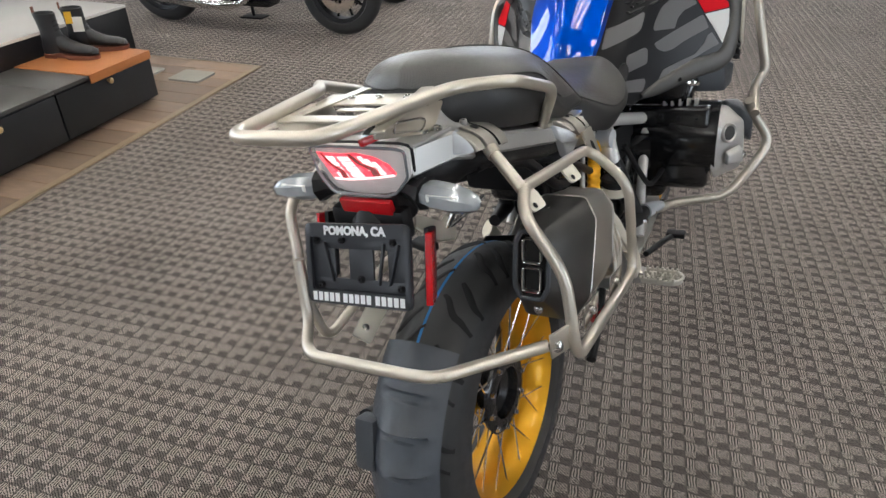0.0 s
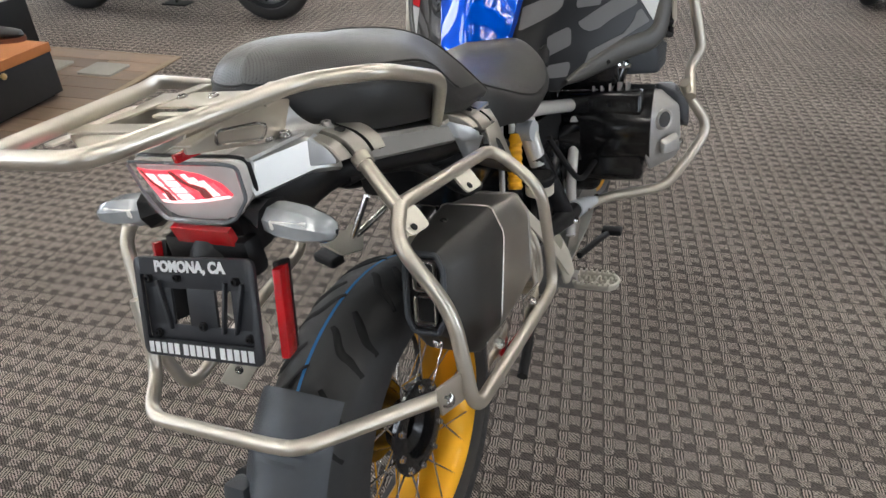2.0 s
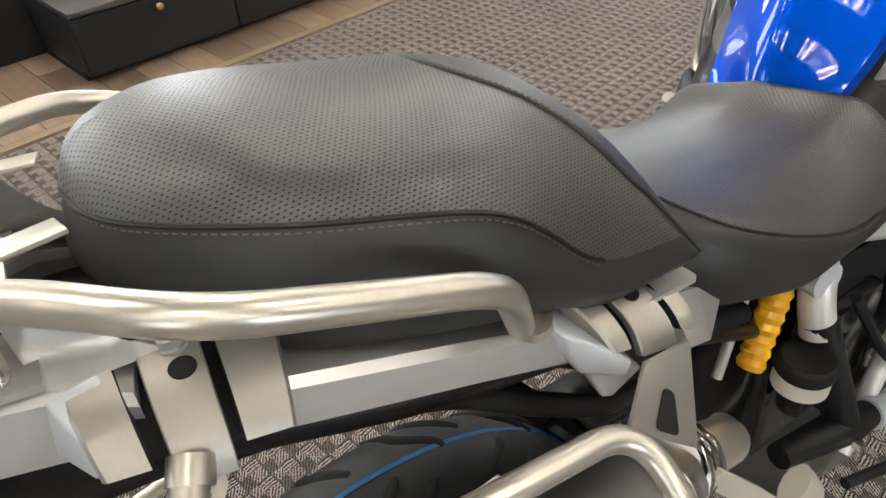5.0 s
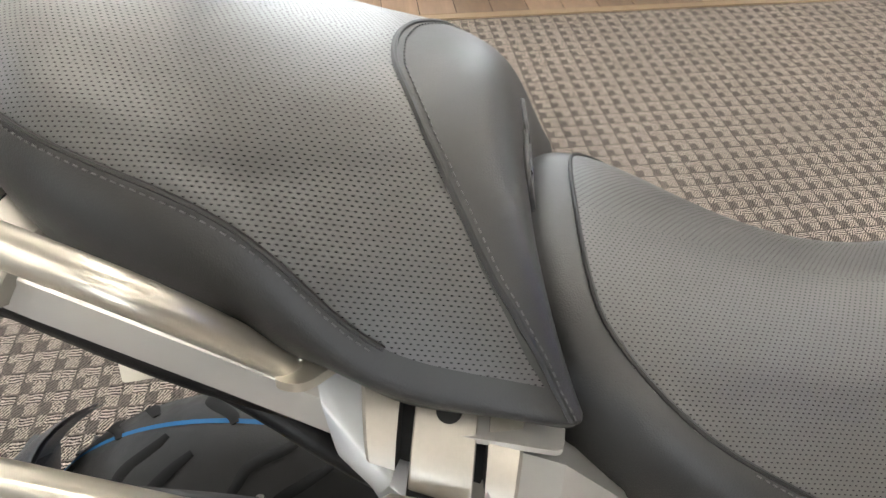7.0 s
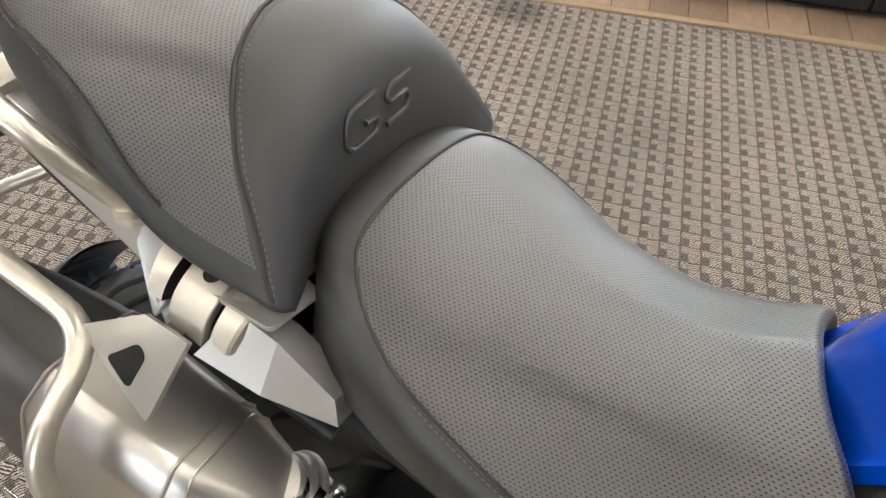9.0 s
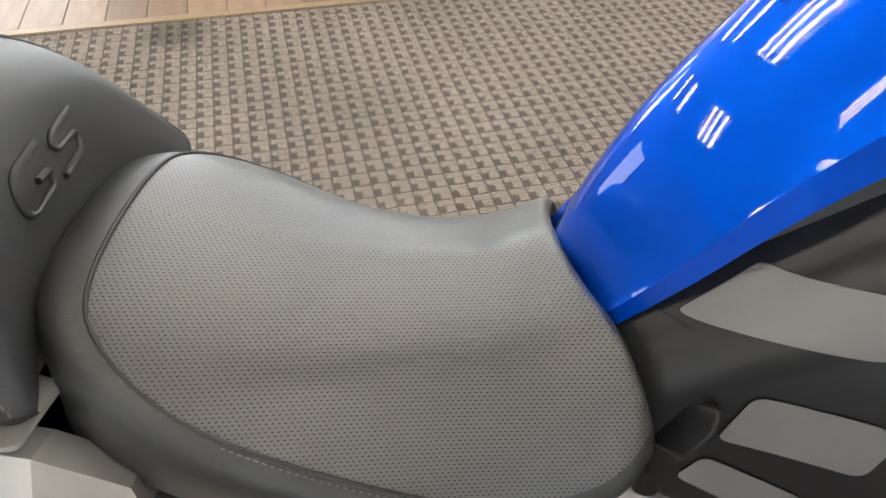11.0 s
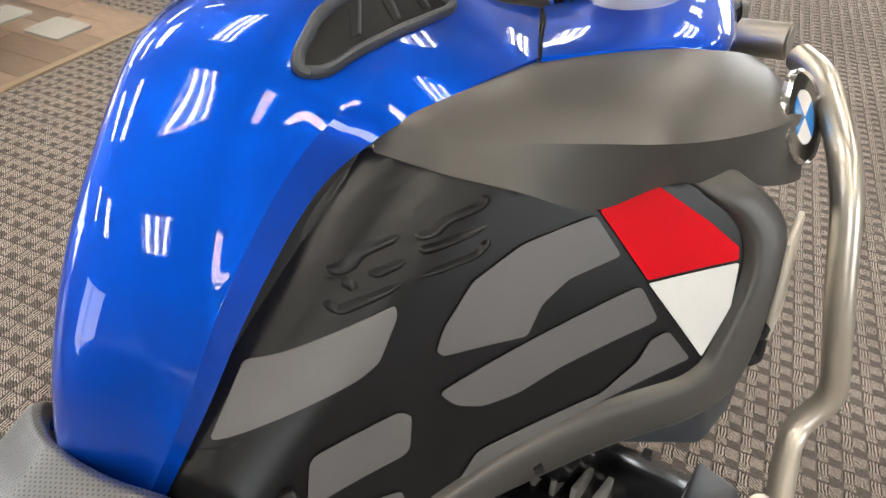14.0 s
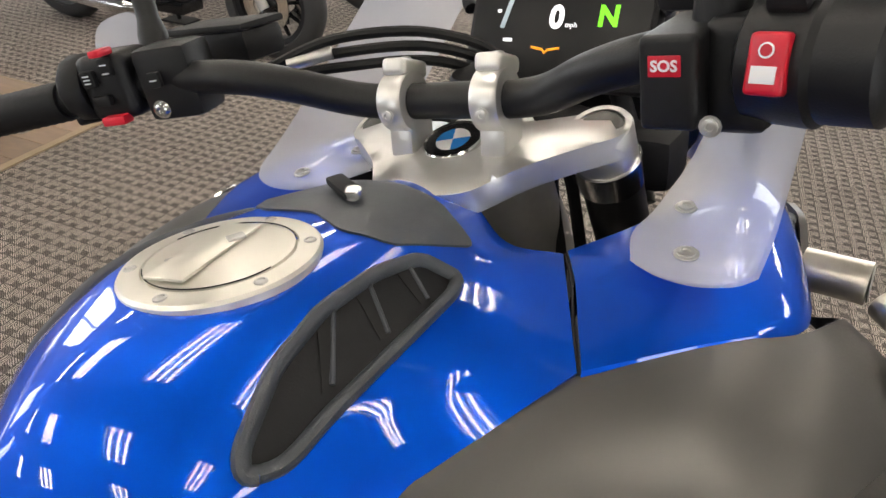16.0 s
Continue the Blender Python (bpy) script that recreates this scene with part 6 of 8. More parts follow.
def ribbon(path, half, thick=0.004, way=(0, 1, 0.0)):
    """A bent flat strap: half widths along way, one for each point."""
    w = Vector(way).normalized()
    a = [[p - w * h, p - w * h * 0.5, p, p + w * h * 0.5, p + w * h] for p, h in zip(path, half)]
    out = []
    for i, row in enumerate(a):
        t = (path[min(i + 1, len(path) - 1)] - path[max(i - 1, 0)]).normalized()
        n = t.cross(w).normalized()
        if n.z < 0 and abs(n.z) > abs(n.x):
            n = -n
        if abs(n.x) >= abs(n.z) and n.x < 0:
            n = -n
        out.append([p + n * thick for p in row])
    bm = grid(a)
    grid(out, bm)
    for rows in ((a, out),):
        for k in (0, -1):
            for i in range(len(a) - 1):
                bm.faces.new([bm.verts.new(p) for p in (a[i][k], a[i + 1][k], out[i + 1][k], out[i][k])])
        for i in (0, -1):
            bm.faces.new([bm.verts.new(p) for p in (a[i][0], a[i][-1], out[i][-1], out[i][0])])
    bmesh.ops.remove_doubles(bm, verts=bm.verts[:], dist=1e-5)
    return bm


def mount(path, y_mid, slope, rear, front, recess, strap_edges, short):
    """A silver saddle bent over the beam, with a black recess let into it and a steel strap lying in that; edges as (y at the top, y at the bottom)."""
    line = fillet([(x, 0, z) for x, z in path], 0.012, 4)
    n = len(line) - 1
    run = [0.0]
    for a, b in zip(line, line[1:]):
        run.append(run[-1] + (b - a).length)
    def at(i, y, h):
        t = (line[min(i + 1, n)] - line[max(i - 1, 0)]).normalized()
        return line[i] + Vector((-t.z, 0, t.x)) * -h * (1 if t.x > 0 or t.z < 0 else -1) * -1 + Vector((slope[0] * (y - y_mid), y, slope[1] * (y - y_mid)))
    def edge(pair, i):
        return pair[0] + (pair[1] - pair[0]) * run[i] / run[-1]
    rows, top = [], []
    for i in range(n + 1):
        a, b, c, d = edge(rear, i), edge(recess[:2], i), edge(recess[2:], i), edge(front, i)
        low = -0.009 if run[i] > 0.020 else 0.0016
        rows.append([at(i, a, -0.010), at(i, a, 0.001), at(i, a + 0.002, 0.003), at(i, b, 0.003), at(i, b + 0.001, low), at(i, c - 0.001, low), at(i, c, 0.003), at(i, d - 0.002, 0.003), at(i, d, 0.001), at(i, d, -0.010)])
        a, b = edge(strap_edges[:2], i), edge(strap_edges[2:], i)
        if run[i] > 0.024:
            top.append([at(i, a, -0.003), at(i, a, 0.0025), at(i, a + 0.0008, 0.0035), at(i, (a + b) / 2, 0.0035), at(i, b - 0.0008, 0.0035), at(i, b, 0.0025), at(i, b, -0.003)])
    rows = [row for i, row in enumerate(rows) if run[i] < run[-1] - short]
    both("beam_saddle", grid(rows, mats=lambda i, j: 1 if 3 <= j <= 5 and run[i] > 0.018 else 0), (STRAP, GROOVE), "satin silver saddle over the beam with a black recess", angle=25)
    both("rack_bracket", grid(top), STRAP, "brushed steel rack bracket", angle=30)


def flange(u, v, h):
    """The bracket's lower leaf: u ahead, v down, from the bend to the hoop."""
    a = Vector((0.1905, 0.199, 0.836)).lerp(Vector((0.1935, 0.240, 0.834)), u)
    b = Vector((0.214, 0.158, 0.822)).lerp(Vector((0.224, 0.219, 0.768)), u)
    return a.lerp(b, v) + Vector((0.86, -0.25, 0.44)) * h


both("bracket_leaf", sheet(rounded([(0, 0), (1, 0), (1, 1), (0, 1)], [0.02, 0.02, 0.06, 0.06]), lambda u, v, h: flange(u, v, h * 0.02), 0.19, 0.2), STRAP, "flared steel leaf of the rack bracket")
both("leaf_slot", sheet(rounded([(0.42, 0.40), (0.62, 0.46), (0.70, 0.92), (0.34, 0.90)], 0.09), lambda u, v, h: flange(u, v, 0.0041 + h * 0.02), 0.03, 0.3), GROOVE, "dark rounded slot")
mount([(0.060, 0.941), (0.085, 0.937), (0.118, 0.929), (0.134, 0.919), (0.143, 0.905), (0.146, 0.892)], -0.055, (0.10, -0.20), (-0.106, -0.100), (0.010, -0.018), (-0.079, -0.081, -0.026, -0.041), (-0.066, -0.073, -0.034, -0.047), 0.012)
mount([(0.080, 0.869), (0.105, 0.866), (0.146, 0.860), (0.165, 0.852), (0.177, 0.842), (0.183, 0.828)], 0.220, (0.10, -0.20), (0.164, 0.186), (0.272, 0.262), (0.197, 0.200, 0.248, 0.246), (0.208, 0.207, 0.241, 0.240), 0.004)
# pale plate sweeping up from the rear saddle to the rack
FIN = [[(0.073, -0.114, 0.990), (0.078, -0.106, 0.990), (0.082, -0.098, 0.989)], [(0.074, -0.114, 0.972), (0.079, -0.101, 0.970), (0.083, -0.087, 0.968)], [(0.082, -0.112, 0.956), (0.086, -0.094, 0.953), (0.088, -0.072, 0.950)], [(0.102, -0.108, 0.946), (0.100, -0.088, 0.942), (0.096, -0.052, 0.937)]]
fin_rows = ribs(FIN, 4, 3)
bm = grid(fin_rows)
grid([[p - Vector((0.003, 0, 0.002)) for p in row] for row in fin_rows], bm)
both("rack_fin", bm, SILVER, "silver plate rising from the saddle to the rack")
for s in (1, -1):
    bolt("bolt", (0.133 * s, 0.226, 0.862), (0.1 * s, 0, 1), bike, 0.0062, CAST, 0.008)
    bolt("bolt", (0.094 * s, -0.051, 0.936), (0.1 * s, 0, 1), bike, 0.0062, CAST, 0.009)
    bp("strap_hole", turned([(0, 0), (0.007, 0), (0.007, 0.0008), (0, 0.0008)], facing((0.155 * s, 0.225, 0.8594), (0.42 * s, 0, 1)), 20), GROOVE)
    bp("strap_hole", turned([(0, 0), (0.007, 0), (0.007, 0.0008), (0, 0.0008)], facing((0.112 * s, -0.051, 0.9338), (0.24 * s, 0, 1)), 20), GROOVE)
    for y, z, x in ((-0.14, 0.955, 0.080), (-0.125, 0.955, 0.092), (0.02, 0.912, 0.104), (0.06, 0.900, 0.110)):
        bolt("bolt", (x * s, y, z), (0, 0, 1), bike, 0.0065, BRIGHT, 0.006)
# angular silver foot below the seat
FOOT = [(0.166, 0.255, 0.848), (0.166, 0.288, 0.838), (0.160, 0.330, 0.800), (0.158, 0.331, 0.768), (0.184, 0.285, 0.800), (0.196, 0.242, 0.826)]
bm = bmesh.new()
top = [bm.verts.new(p) for p in FOOT]
low = [bm.verts.new(Vector(p) - Vector((0.03, 0.004, 0.012))) for p in FOOT]
bm.faces.new((top[0], top[1], top[4], top[5]))
bm.faces.new((top[1], top[2], top[3], top[4]))
bm.faces.new(low[::-1])
for i in range(6):
    j = (i + 1) % 6
    bm.faces.new((top[i], top[j], low[j], low[i]))
both("seat_bracket", bm, SILVER, "angular silver bracket under the seat", angle=15)
both("tail_plate", sheet(rounded([(0.165, 0.22), (0.168, 0.285), (0.12, 0.29), (0.10, 0.22)], 0.006), lambda u, v, h: Vector((u, v, 0.850 + h - 0.05 * (v - 0.22))), 0.004, 0.05), SILVER)

# black inner tail
tailu = [[(0.0, -0.19, 0.945), (0.06, -0.19, 0.943), (0.062, -0.19, 0.930), (0.056, -0.19, 0.890), (0.04, -0.19, 0.870)],
         [(0.0, -0.13, 0.935), (0.065, -0.13, 0.932), (0.088, -0.13, 0.915), (0.086, -0.13, 0.862), (0.045, -0.13, 0.830)],
         [(0.0, -0.06, 0.92), (0.07, -0.06, 0.918), (0.114, -0.06, 0.90), (0.112, -0.06, 0.868), (0.05, -0.06, 0.850)],
         [(0.0, 0.08, 0.88), (0.08, 0.08, 0.878), (0.134, 0.08, 0.858), (0.130, 0.08, 0.828), (0.06, 0.08, 0.815)],
         [(0.0, 0.25, 0.85), (0.08, 0.25, 0.848), (0.140, 0.25, 0.83), (0.130, 0.25, 0.780), (0.06, 0.25, 0.74)]]
bp("inner_tail", grid(mirrored(ribs(tailu, 5, 4))), BLACK, "black plastic inner tail")
both("tail_deck", sheet(rounded([(0.05, -0.185), (0.088, -0.185), (0.106, -0.105), (0.05, -0.105)], 0.004), lambda u, v, h: Vector((u, v, 0.950 - 0.16 * max(0, v + 0.1) + h)), 0.004, 0.03), SILVER, "silver tail deck")

both("tail_rail", sweep(bmesh.new(), spline([(0.108, -0.060, 0.872), (0.112, -0.020, 0.866), (0.117, 0.040, 0.846), (0.121, 0.095, 0.822), (0.125, 0.165, 0.768), (0.122, 0.235, 0.715), (0.118, 0.300, 0.690)], 5), 0.010, 12), BLACK, "black tubular tail rail")

# tail lamp
TL = [(-0.083, 0.951), (-0.070, 0.957), (0.0, 0.963), (0.070, 0.957), (0.083, 0.951), (0.079, 0.912), (0.060, 0.890), (0.048, 0.885), (-0.048, 0.885), (-0.060, 0.890), (-0.079, 0.912)]


def tail_face(u, v, h):
    return Vector((u, -0.212 + 0.9 * u * u * 3.0 - h - 0.12 * (v - 0.92), v))


lamp = bp("tail_lamp", sheet(rounded(TL, 0.006), lambda u, v, h: tail_face(u, v, h - 0.022), 0.018, 0.015, 0.003), LAMPBODY, "red tail lamp with clear cover, lit")
bp("lens", sheet(rounded(TL, 0.006), lambda u, v, h: tail_face(u, v, h + 0.006), 0.004, 0.015, 0.002), CLEAR, "clear lens", lamp)
bp("lamp_housing", block((0.132, 0.05, 0.060), Matrix.Translation((0, -0.160, 0.922)), 0.012), LAMPBODY, parent=lamp)
edge_ = [tail_face(u, v, 0.004) for u, v in rounded(TL, 0.006)]
bp("lens_rim", sweep(bmesh.new(), edge_ + edge_[:1], 0.0022, 8, False), SMOKE, "clear lens edge", lamp)
seal = [tail_face(u, v, -0.014) for u, v in rounded(TL, 0.006)]
bp("seal", sweep(bmesh.new(), seal + seal[:1], 0.003, 8, False), BLACK, "black seal", lamp)


def lit(pts, mt, lift):
    bp("light_element", sheet(pts, lambda u, v, h: tail_face(u, v, h - 0.004 + lift), 0.001, 0.02), mt, parent=lamp)


def slant(x, v):
    """A place on the lit panel, x along it from 0 to 1."""
    return (-0.078 + 0.128 * x + 0.030 * (0.944 - v) / 0.039 * (1 - 0.3 * x), v + 0.010 * x)


PANEL = [slant(x, 0.944) for x in (0, 0.25, 0.5, 0.68)] + [slant(0.85, 0.936), slant(0.94, 0.922), slant(0.93, 0.906)] + [slant(x, 0.905) for x in (0.6, 0.3, 0)]
lit(rounded(PANEL, 0.003), TAILGLOW, 0.0)
for k in range(15):
    x = 0.03 + 0.058 * k
    top_ = 0.941 if x < 0.66 else 0.941 - 0.09 * (x - 0.66)
    mt = TAILWHITE if k in (2, 3, 4, 6, 7, 8, 11, 12, 13) else TAILPINK
    for j in range(4):
        v0, v1 = 0.909 + (top_ - 0.909) * j / 4, 0.909 + (top_ - 0.909) * (j + 0.82) / 4
        if (k, j) not in ((1, 2), (1, 3), (2, 1), (9, 3), (9, 2), (10, 2), (10, 1), (9, 0), (10, 0)):
            lit([slant(x, v0), slant(x + 0.045, v0), slant(x + 0.045, v1), slant(x, v1)], mt, 0.0012)
lit([slant(0.02, 0.9045), slant(0.90, 0.9045), slant(0.90, 0.9075), slant(0.02, 0.9075)], TAILWHITE, 0.0014)
for x0 in (0.10, 0.56):
    lit([slant(x0, 0.944), slant(x0 + 0.06, 0.944), slant(x0 + 0.10, 0.930), slant(x0 + 0.22, 0.920), slant(x0 + 0.20, 0.908), slant(x0 + 0.10, 0.908), slant(x0 + 0.13, 0.918), slant(x0 + 0.03, 0.930)], LENSRED, 0.0024)
bp("side_lens", block((0.010, 0.10, 0.010), Matrix.Translation((0.055, -0.19, 0.975)) @ Matrix.Rotation(radians(-14), 4, "Z"), 0.003), LENSRED, "red upper lens strip", lamp)
bp("rear_reflector", block((0.090, 0.010, 0.034), Matrix.Translation((0.005, -0.206, 0.862)) @ Matrix.Rotation(radians(12), 4, "X"), 0.002), LENSRED, "red rear reflector")
# plate carrier
pc = bmesh.new()
block((0.110, 0.05, 0.09), Matrix.Translation((0.0, -0.172, 0.875)), 0.012, pc)
block((0.130, 0.030, 0.05), Matrix.Translation((0.0, -0.196, 0.838)), 0.010, pc)
sweep(pc, [(0.0, -0.14, 0.90), (0.0, -0.19, 0.82)], 0.04, 14)
carrier = bp("plate_carrier", pc, BLACK, "black plastic plate carrier")
pm = Matrix.Translation((-0.004, -0.2435, 0.788)) @ Matrix.Rotation(radians(90 - 21), 4, "X") @ Matrix.Rotation(radians(4), 4, "Z")
W2, H2 = 0.0955, 0.0615


def ring(outer, innr, z0, thick, mat, name, label=""):
    bm = bmesh.new()
    k = len(outer)
    lay = [[bm.verts.new(pm @ Vector((*p, z))) for p in o] for o, z in ((outer, z0), (outer, z0 + thick * 0.8), ([(x * 0.985, y * 0.985) for x, y in outer], z0 + thick), (innr, z0 + thick), (innr, z0))]
    for a, b in zip(lay, lay[1:] + lay[:1]):
        for i in range(k):
            j = (i + 1) % k
            bm.faces.new((a[i], a[j], b[j], b[i]))
    return bp(name, bm, mat, label, carrier)


def rect(x0, x1, y0, y1, r, n=5):
    return rounded([(x0, y0), (x1, y0), (x1, y1), (x0, y1)], r, n)


ring(rect(-W2, W2, -H2, H2, 0.012), rect(-W2 + 0.010, W2 - 0.010, -H2 + 0.021, H2 - 0.021, 0.004), 0.004, 0.005, PLATEBLACK, "plate_frame", "black licence plate frame with white lettering")
back = bmesh.new()
for x0, x1, y0, y1 in ((-0.088, 0.088, 0.022, 0.042), (-0.088, 0.088, -0.042, -0.022), (-0.088, -0.044, -0.024, 0.024), (-0.018, 0.026, -0.024, 0.024), (0.052, 0.088, -0.024, 0.024)):
    block((x1 - x0, y1 - y0, 0.004), pm @ Matrix.Translation(((x0 + x1) / 2, (y0 + y1) / 2, 0.0)), 0.0008, back)
bp("backing", back, PLATEBLACK, parent=carrier)
for x, y in ((-0.078, 0.034), (0.062, 0.034), (-0.072, -0.034), (0.074, -0.032), (0.004, -0.022), (-0.03, 0.036)):
    bolt("screw", pm @ Vector((x, y, 0.002)), pm.to_3x3() @ Vector((0, 0, 1)), carrier, 0.0045, MATT, 0.005)
for x, tilt in ((-0.055, 14), (0.042, -10), (0.064, -16)):
    bp("rib", block((0.004, 0.062, 0.006), pm @ Matrix.Translation((x, 0.002, 0.004)) @ Matrix.Rotation(radians(tilt), 4, "Z"), 0.0015), PLATEBLACK, parent=carrier)
words("frame_letters", "POMONA, CA", 0.0178, pm @ Matrix.Translation((-0.002, 0.0500, 0.0094)), LETTER, carrier, 0.0003, 0.0009, 1.0)
for x0, n in ((-0.0865, 5), (-0.0285, 5), (0.0305, 5)):
    for k in range(n):
        bp("letter_bar", block((0.0078, 0.0135, 0.0006), pm @ Matrix.Translation((x0 + 0.0108 * (k + 0.5), -0.0505, 0.0092)), 0), LETTER, parent=carrier, smooth=False)
for s in (1, -1):
    bp("side_reflector", block((0.010, 0.028, 0.105), Matrix.Translation((0.108 if s > 0 else -0.100, -0.226 if s > 0 else -0.200, 0.788)) @ Matrix.Rotation(radians(-16), 4, "X") @ Matrix.Rotation(radians(20 * s), 4, "Z"), 0.002), LENSRED, "red side reflector", carrier)
    bp("reflector_back", block((0.008, 0.022, 0.108), Matrix.Translation((0.102 if s > 0 else -0.092, -0.216 if s > 0 else -0.196, 0.788)) @ Matrix.Rotation(radians(-16), 4, "X"), 0.002), BLACK, parent=carrier)

# turn signals
def signal(s):
    st = Vector((0.062 * s, -0.178, 0.888))
    body = []
    for t, r, rz in ((0.0, 0.011, 0.011), (0.10, 0.019, 0.017), (0.30, 0.024, 0.0205), (0.62, 0.0235, 0.020), (0.84, 0.018, 0.015), (0.95, 0.012, 0.010), (1.0, 0.003, 0.003)):
        c = st + Vector((0.018 * s, -0.004, -0.004)) + Vector((0.104 * s, -0.012, -0.006)) * t
        body.append([c + Vector((0, r * math.cos(a), rz * math.sin(a))) for a in (2 * math.pi * (j + 0.5) / 8 for j in range(8))])
    bm = grid(body, closed=True)
    ob = bp("turn_signal", bm, SIGNAL, "clear grey turn signal with a bright reflector")
    bp("stalk", sweep(bmesh.new(), [st + Vector((-0.02 * s, 0.01, 0)), st + Vector((0.018 * s, -0.003, -0.003)), st + Vector((0.034 * s, -0.006, -0.005))], [0.014, 0.018, 0.0255], 8), BLACK, parent=ob)
    bp("reflector_insert", block((0.050, 0.006, 0.012), Matrix.Translation(st + Vector((0.070 * s, -0.0270, -0.002))), 0.003), WHITE, parent=ob)


signal(1)
signal(-1)

# ---- luggage rack ----
RACK = [(0.143, 0.138, 0.871), (0.186, 0.095, 0.949), (0.180, -0.041, 1.000), (0.118, -0.106, 1.010), (0.070, -0.346, 1.021)]
path = RACK + [(-x, y, z) for x, y, z in reversed(RACK)]
rack = bp("luggage_rack", bar(path, 0.0092, 0.030, 16), STEEL, "brushed stainless luggage rack")
for s in (1, -1):
    bp("rack_foot", sheet(rounded([(0.118, 0.150), (0.136, 0.136), (0.158, 0.132), (0.160, 0.150), (0.140, 0.166), (0.122, 0.166)], 0.008), lambda u, v, h: Vector((u * s, v, 0.868 + h)), 0.008, 0.1, 0.002), STEEL, parent=rack)
    bolt("bolt", (0.134 * s, 0.152, 0.876), (0, 0, 1), rack, 0.008, BRIGHT, 0.006)
    bp("gusset", sheet(rounded([(-0.250, 0.985), (-0.118, 0.948), (-0.112, 0.994), (-0.160, 1.004), (-0.250, 1.008)], 0.006), lambda u, v, h: Vector(((0.090 + 0.16 * (u + 0.12) + 0.45 * (v - 0.975) + h) * s, u, v)), 0.003, 0.05), STEEL, parent=rack)
    slot = [Vector(((0.0935 + 0.16 * (u + 0.12) + 0.45 * (v - 0.975)) * s, u, v)) for u, v in rounded([(-0.215, 0.982), (-0.150, 0.962), (-0.146, 0.976), (-0.160, 0.984), (-0.215, 0.996)], 0.006)]
    bp("gusset_slot", sweep(bmesh.new(), slot + slot[:1], 0.002, 6), BRIGHT, parent=rack)
    bp("side_strip", block((0.020, 0.20, 0.003), Matrix.Translation((0.076 * s, -0.17, 1.001)) @ Matrix.Rotation(radians(12 * s), 4, "Z"), 0.001), STEEL, parent=rack)
for y, w, d, z in ((-0.240, 0.165, 0.024, 1.008), (-0.125, 0.205, 0.052, 0.999), (-0.180, 0.060, 0.012, 1.001)):
    bp("cross_plate", block((w, d, 0.003), Matrix.Translation((0, y, z)), 0.001), STEEL, parent=rack)
for x, y in ((-0.05, -0.12), (0.05, -0.12), (0.0, -0.12)):
    bolt("bolt", (x, y, 1.0005), (0, 0, 1), rack, 0.005, BRIGHT, 0.004)

# ---- pannier racks ----
HOOP = [(0.206, -0.100, 0.862), (0.224, -0.152, 0.845), (0.278, -0.153, 0.758), (0.294, -0.173, 0.629), (0.283, 0.183, 0.566), (0.281, 0.188, 0.637), (0.283, 0.168, 0.756), (0.213, 0.167, 0.820), (0.204, -0.098, 0.861)]
HOOPL = [(-0.190, -0.110, 0.850), (-0.187, -0.175, 0.840), (-0.155, -0.225, 0.690), (-0.155, -0.205, 0.590), (-0.157, 0.0, 0.628), (-0.155, 0.114, 0.645), (-0.160, 0.135, 0.800), (-0.190, 0.0, 0.852)]
pr = bp("pannier_rack", bar(HOOP, 0.0090, 0.035, 16), STEEL, "brushed stainless tubular pannier rack")
pl_ = bp("pannier_rack", bar(HOOPL, 0.0090, 0.035, 16), STEEL, "brushed stainless tubular pannier rack")
bp("post", sweep(bmesh.new(), [(0.140, -0.064, 0.905), (0.205, -0.104, 0.860)], 0.0094, 16), STEEL, parent=pr)
bp("post_collar", sweep(bmesh.new(), [(0.140, -0.064, 0.905), (0.150, -0.070, 0.897)], 0.0115, 16), STEEL, parent=pr)
bp("post", sweep(bmesh.new(), [(-0.140, -0.064, 0.905), (-0.189, -0.104, 0.850)], 0.0100, 16), STEEL, parent=pl_)
CROSS = [(0.257, -0.187, 0.656), (0.139, -0.305, 0.660), (0.098, -0.304, 0.652), (-0.109, -0.302, 0.641), (-0.142, -0.245, 0.662), (-0.150, -0.222, 0.765)]
bp("cross_bar", bar(CROSS, 0.0092, 0.03, 16), STEEL, "stainless lower cross bar", pr)
bp("joint_plate", block((0.004, 0.050, 0.040), Matrix.Translation((0.279, -0.182, 0.668)) @ Matrix.Rotation(radians(-25), 4, "Z"), 0.001), STEEL, parent=pr)
bolt("bolt", (0.272, -0.193, 0.664), (0.3, -1, 0.3), pr, 0.008, BRIGHT, 0.008)
for y in (-0.097, 0.055):
    tm2 = Matrix.Translation((0.217 if y < 0 else 0.220, y - 0.004, 0.842 if y < 0 else 0.821)) @ Matrix.Rotation(radians(-42), 4, "Y") @ Matrix.Rotation(radians(-8), 4, "X")
    bm = sheet(rounded([(-0.020, -0.015), (0.018, -0.017), (0.021, 0.012), (0.009, 0.020), (-0.020, 0.015)], 0.008), lambda u, v, h: tm2 @ Vector((h, u, v)), 0.004, 0.05, 0.001)
    bp("mount_tab", bm, CREAM, "pale painted mounting tab", pr)
    bp("tab_hole", turned([(0, 0.0), (0.0045, 0.0), (0.0045, 0.0008), (0, 0.0008)], facing(tm2 @ Vector((0.0042, -0.008, -0.008)), tm2.to_3x3() @ Vector((1, 0, 0))), 16), GROOVE, parent=pr)
    bolt("stud", tm2 @ Vector((-0.002, 0.006, 0.020)), (0.4, 0, 1), pr, 0.005, STEEL, 0.010)
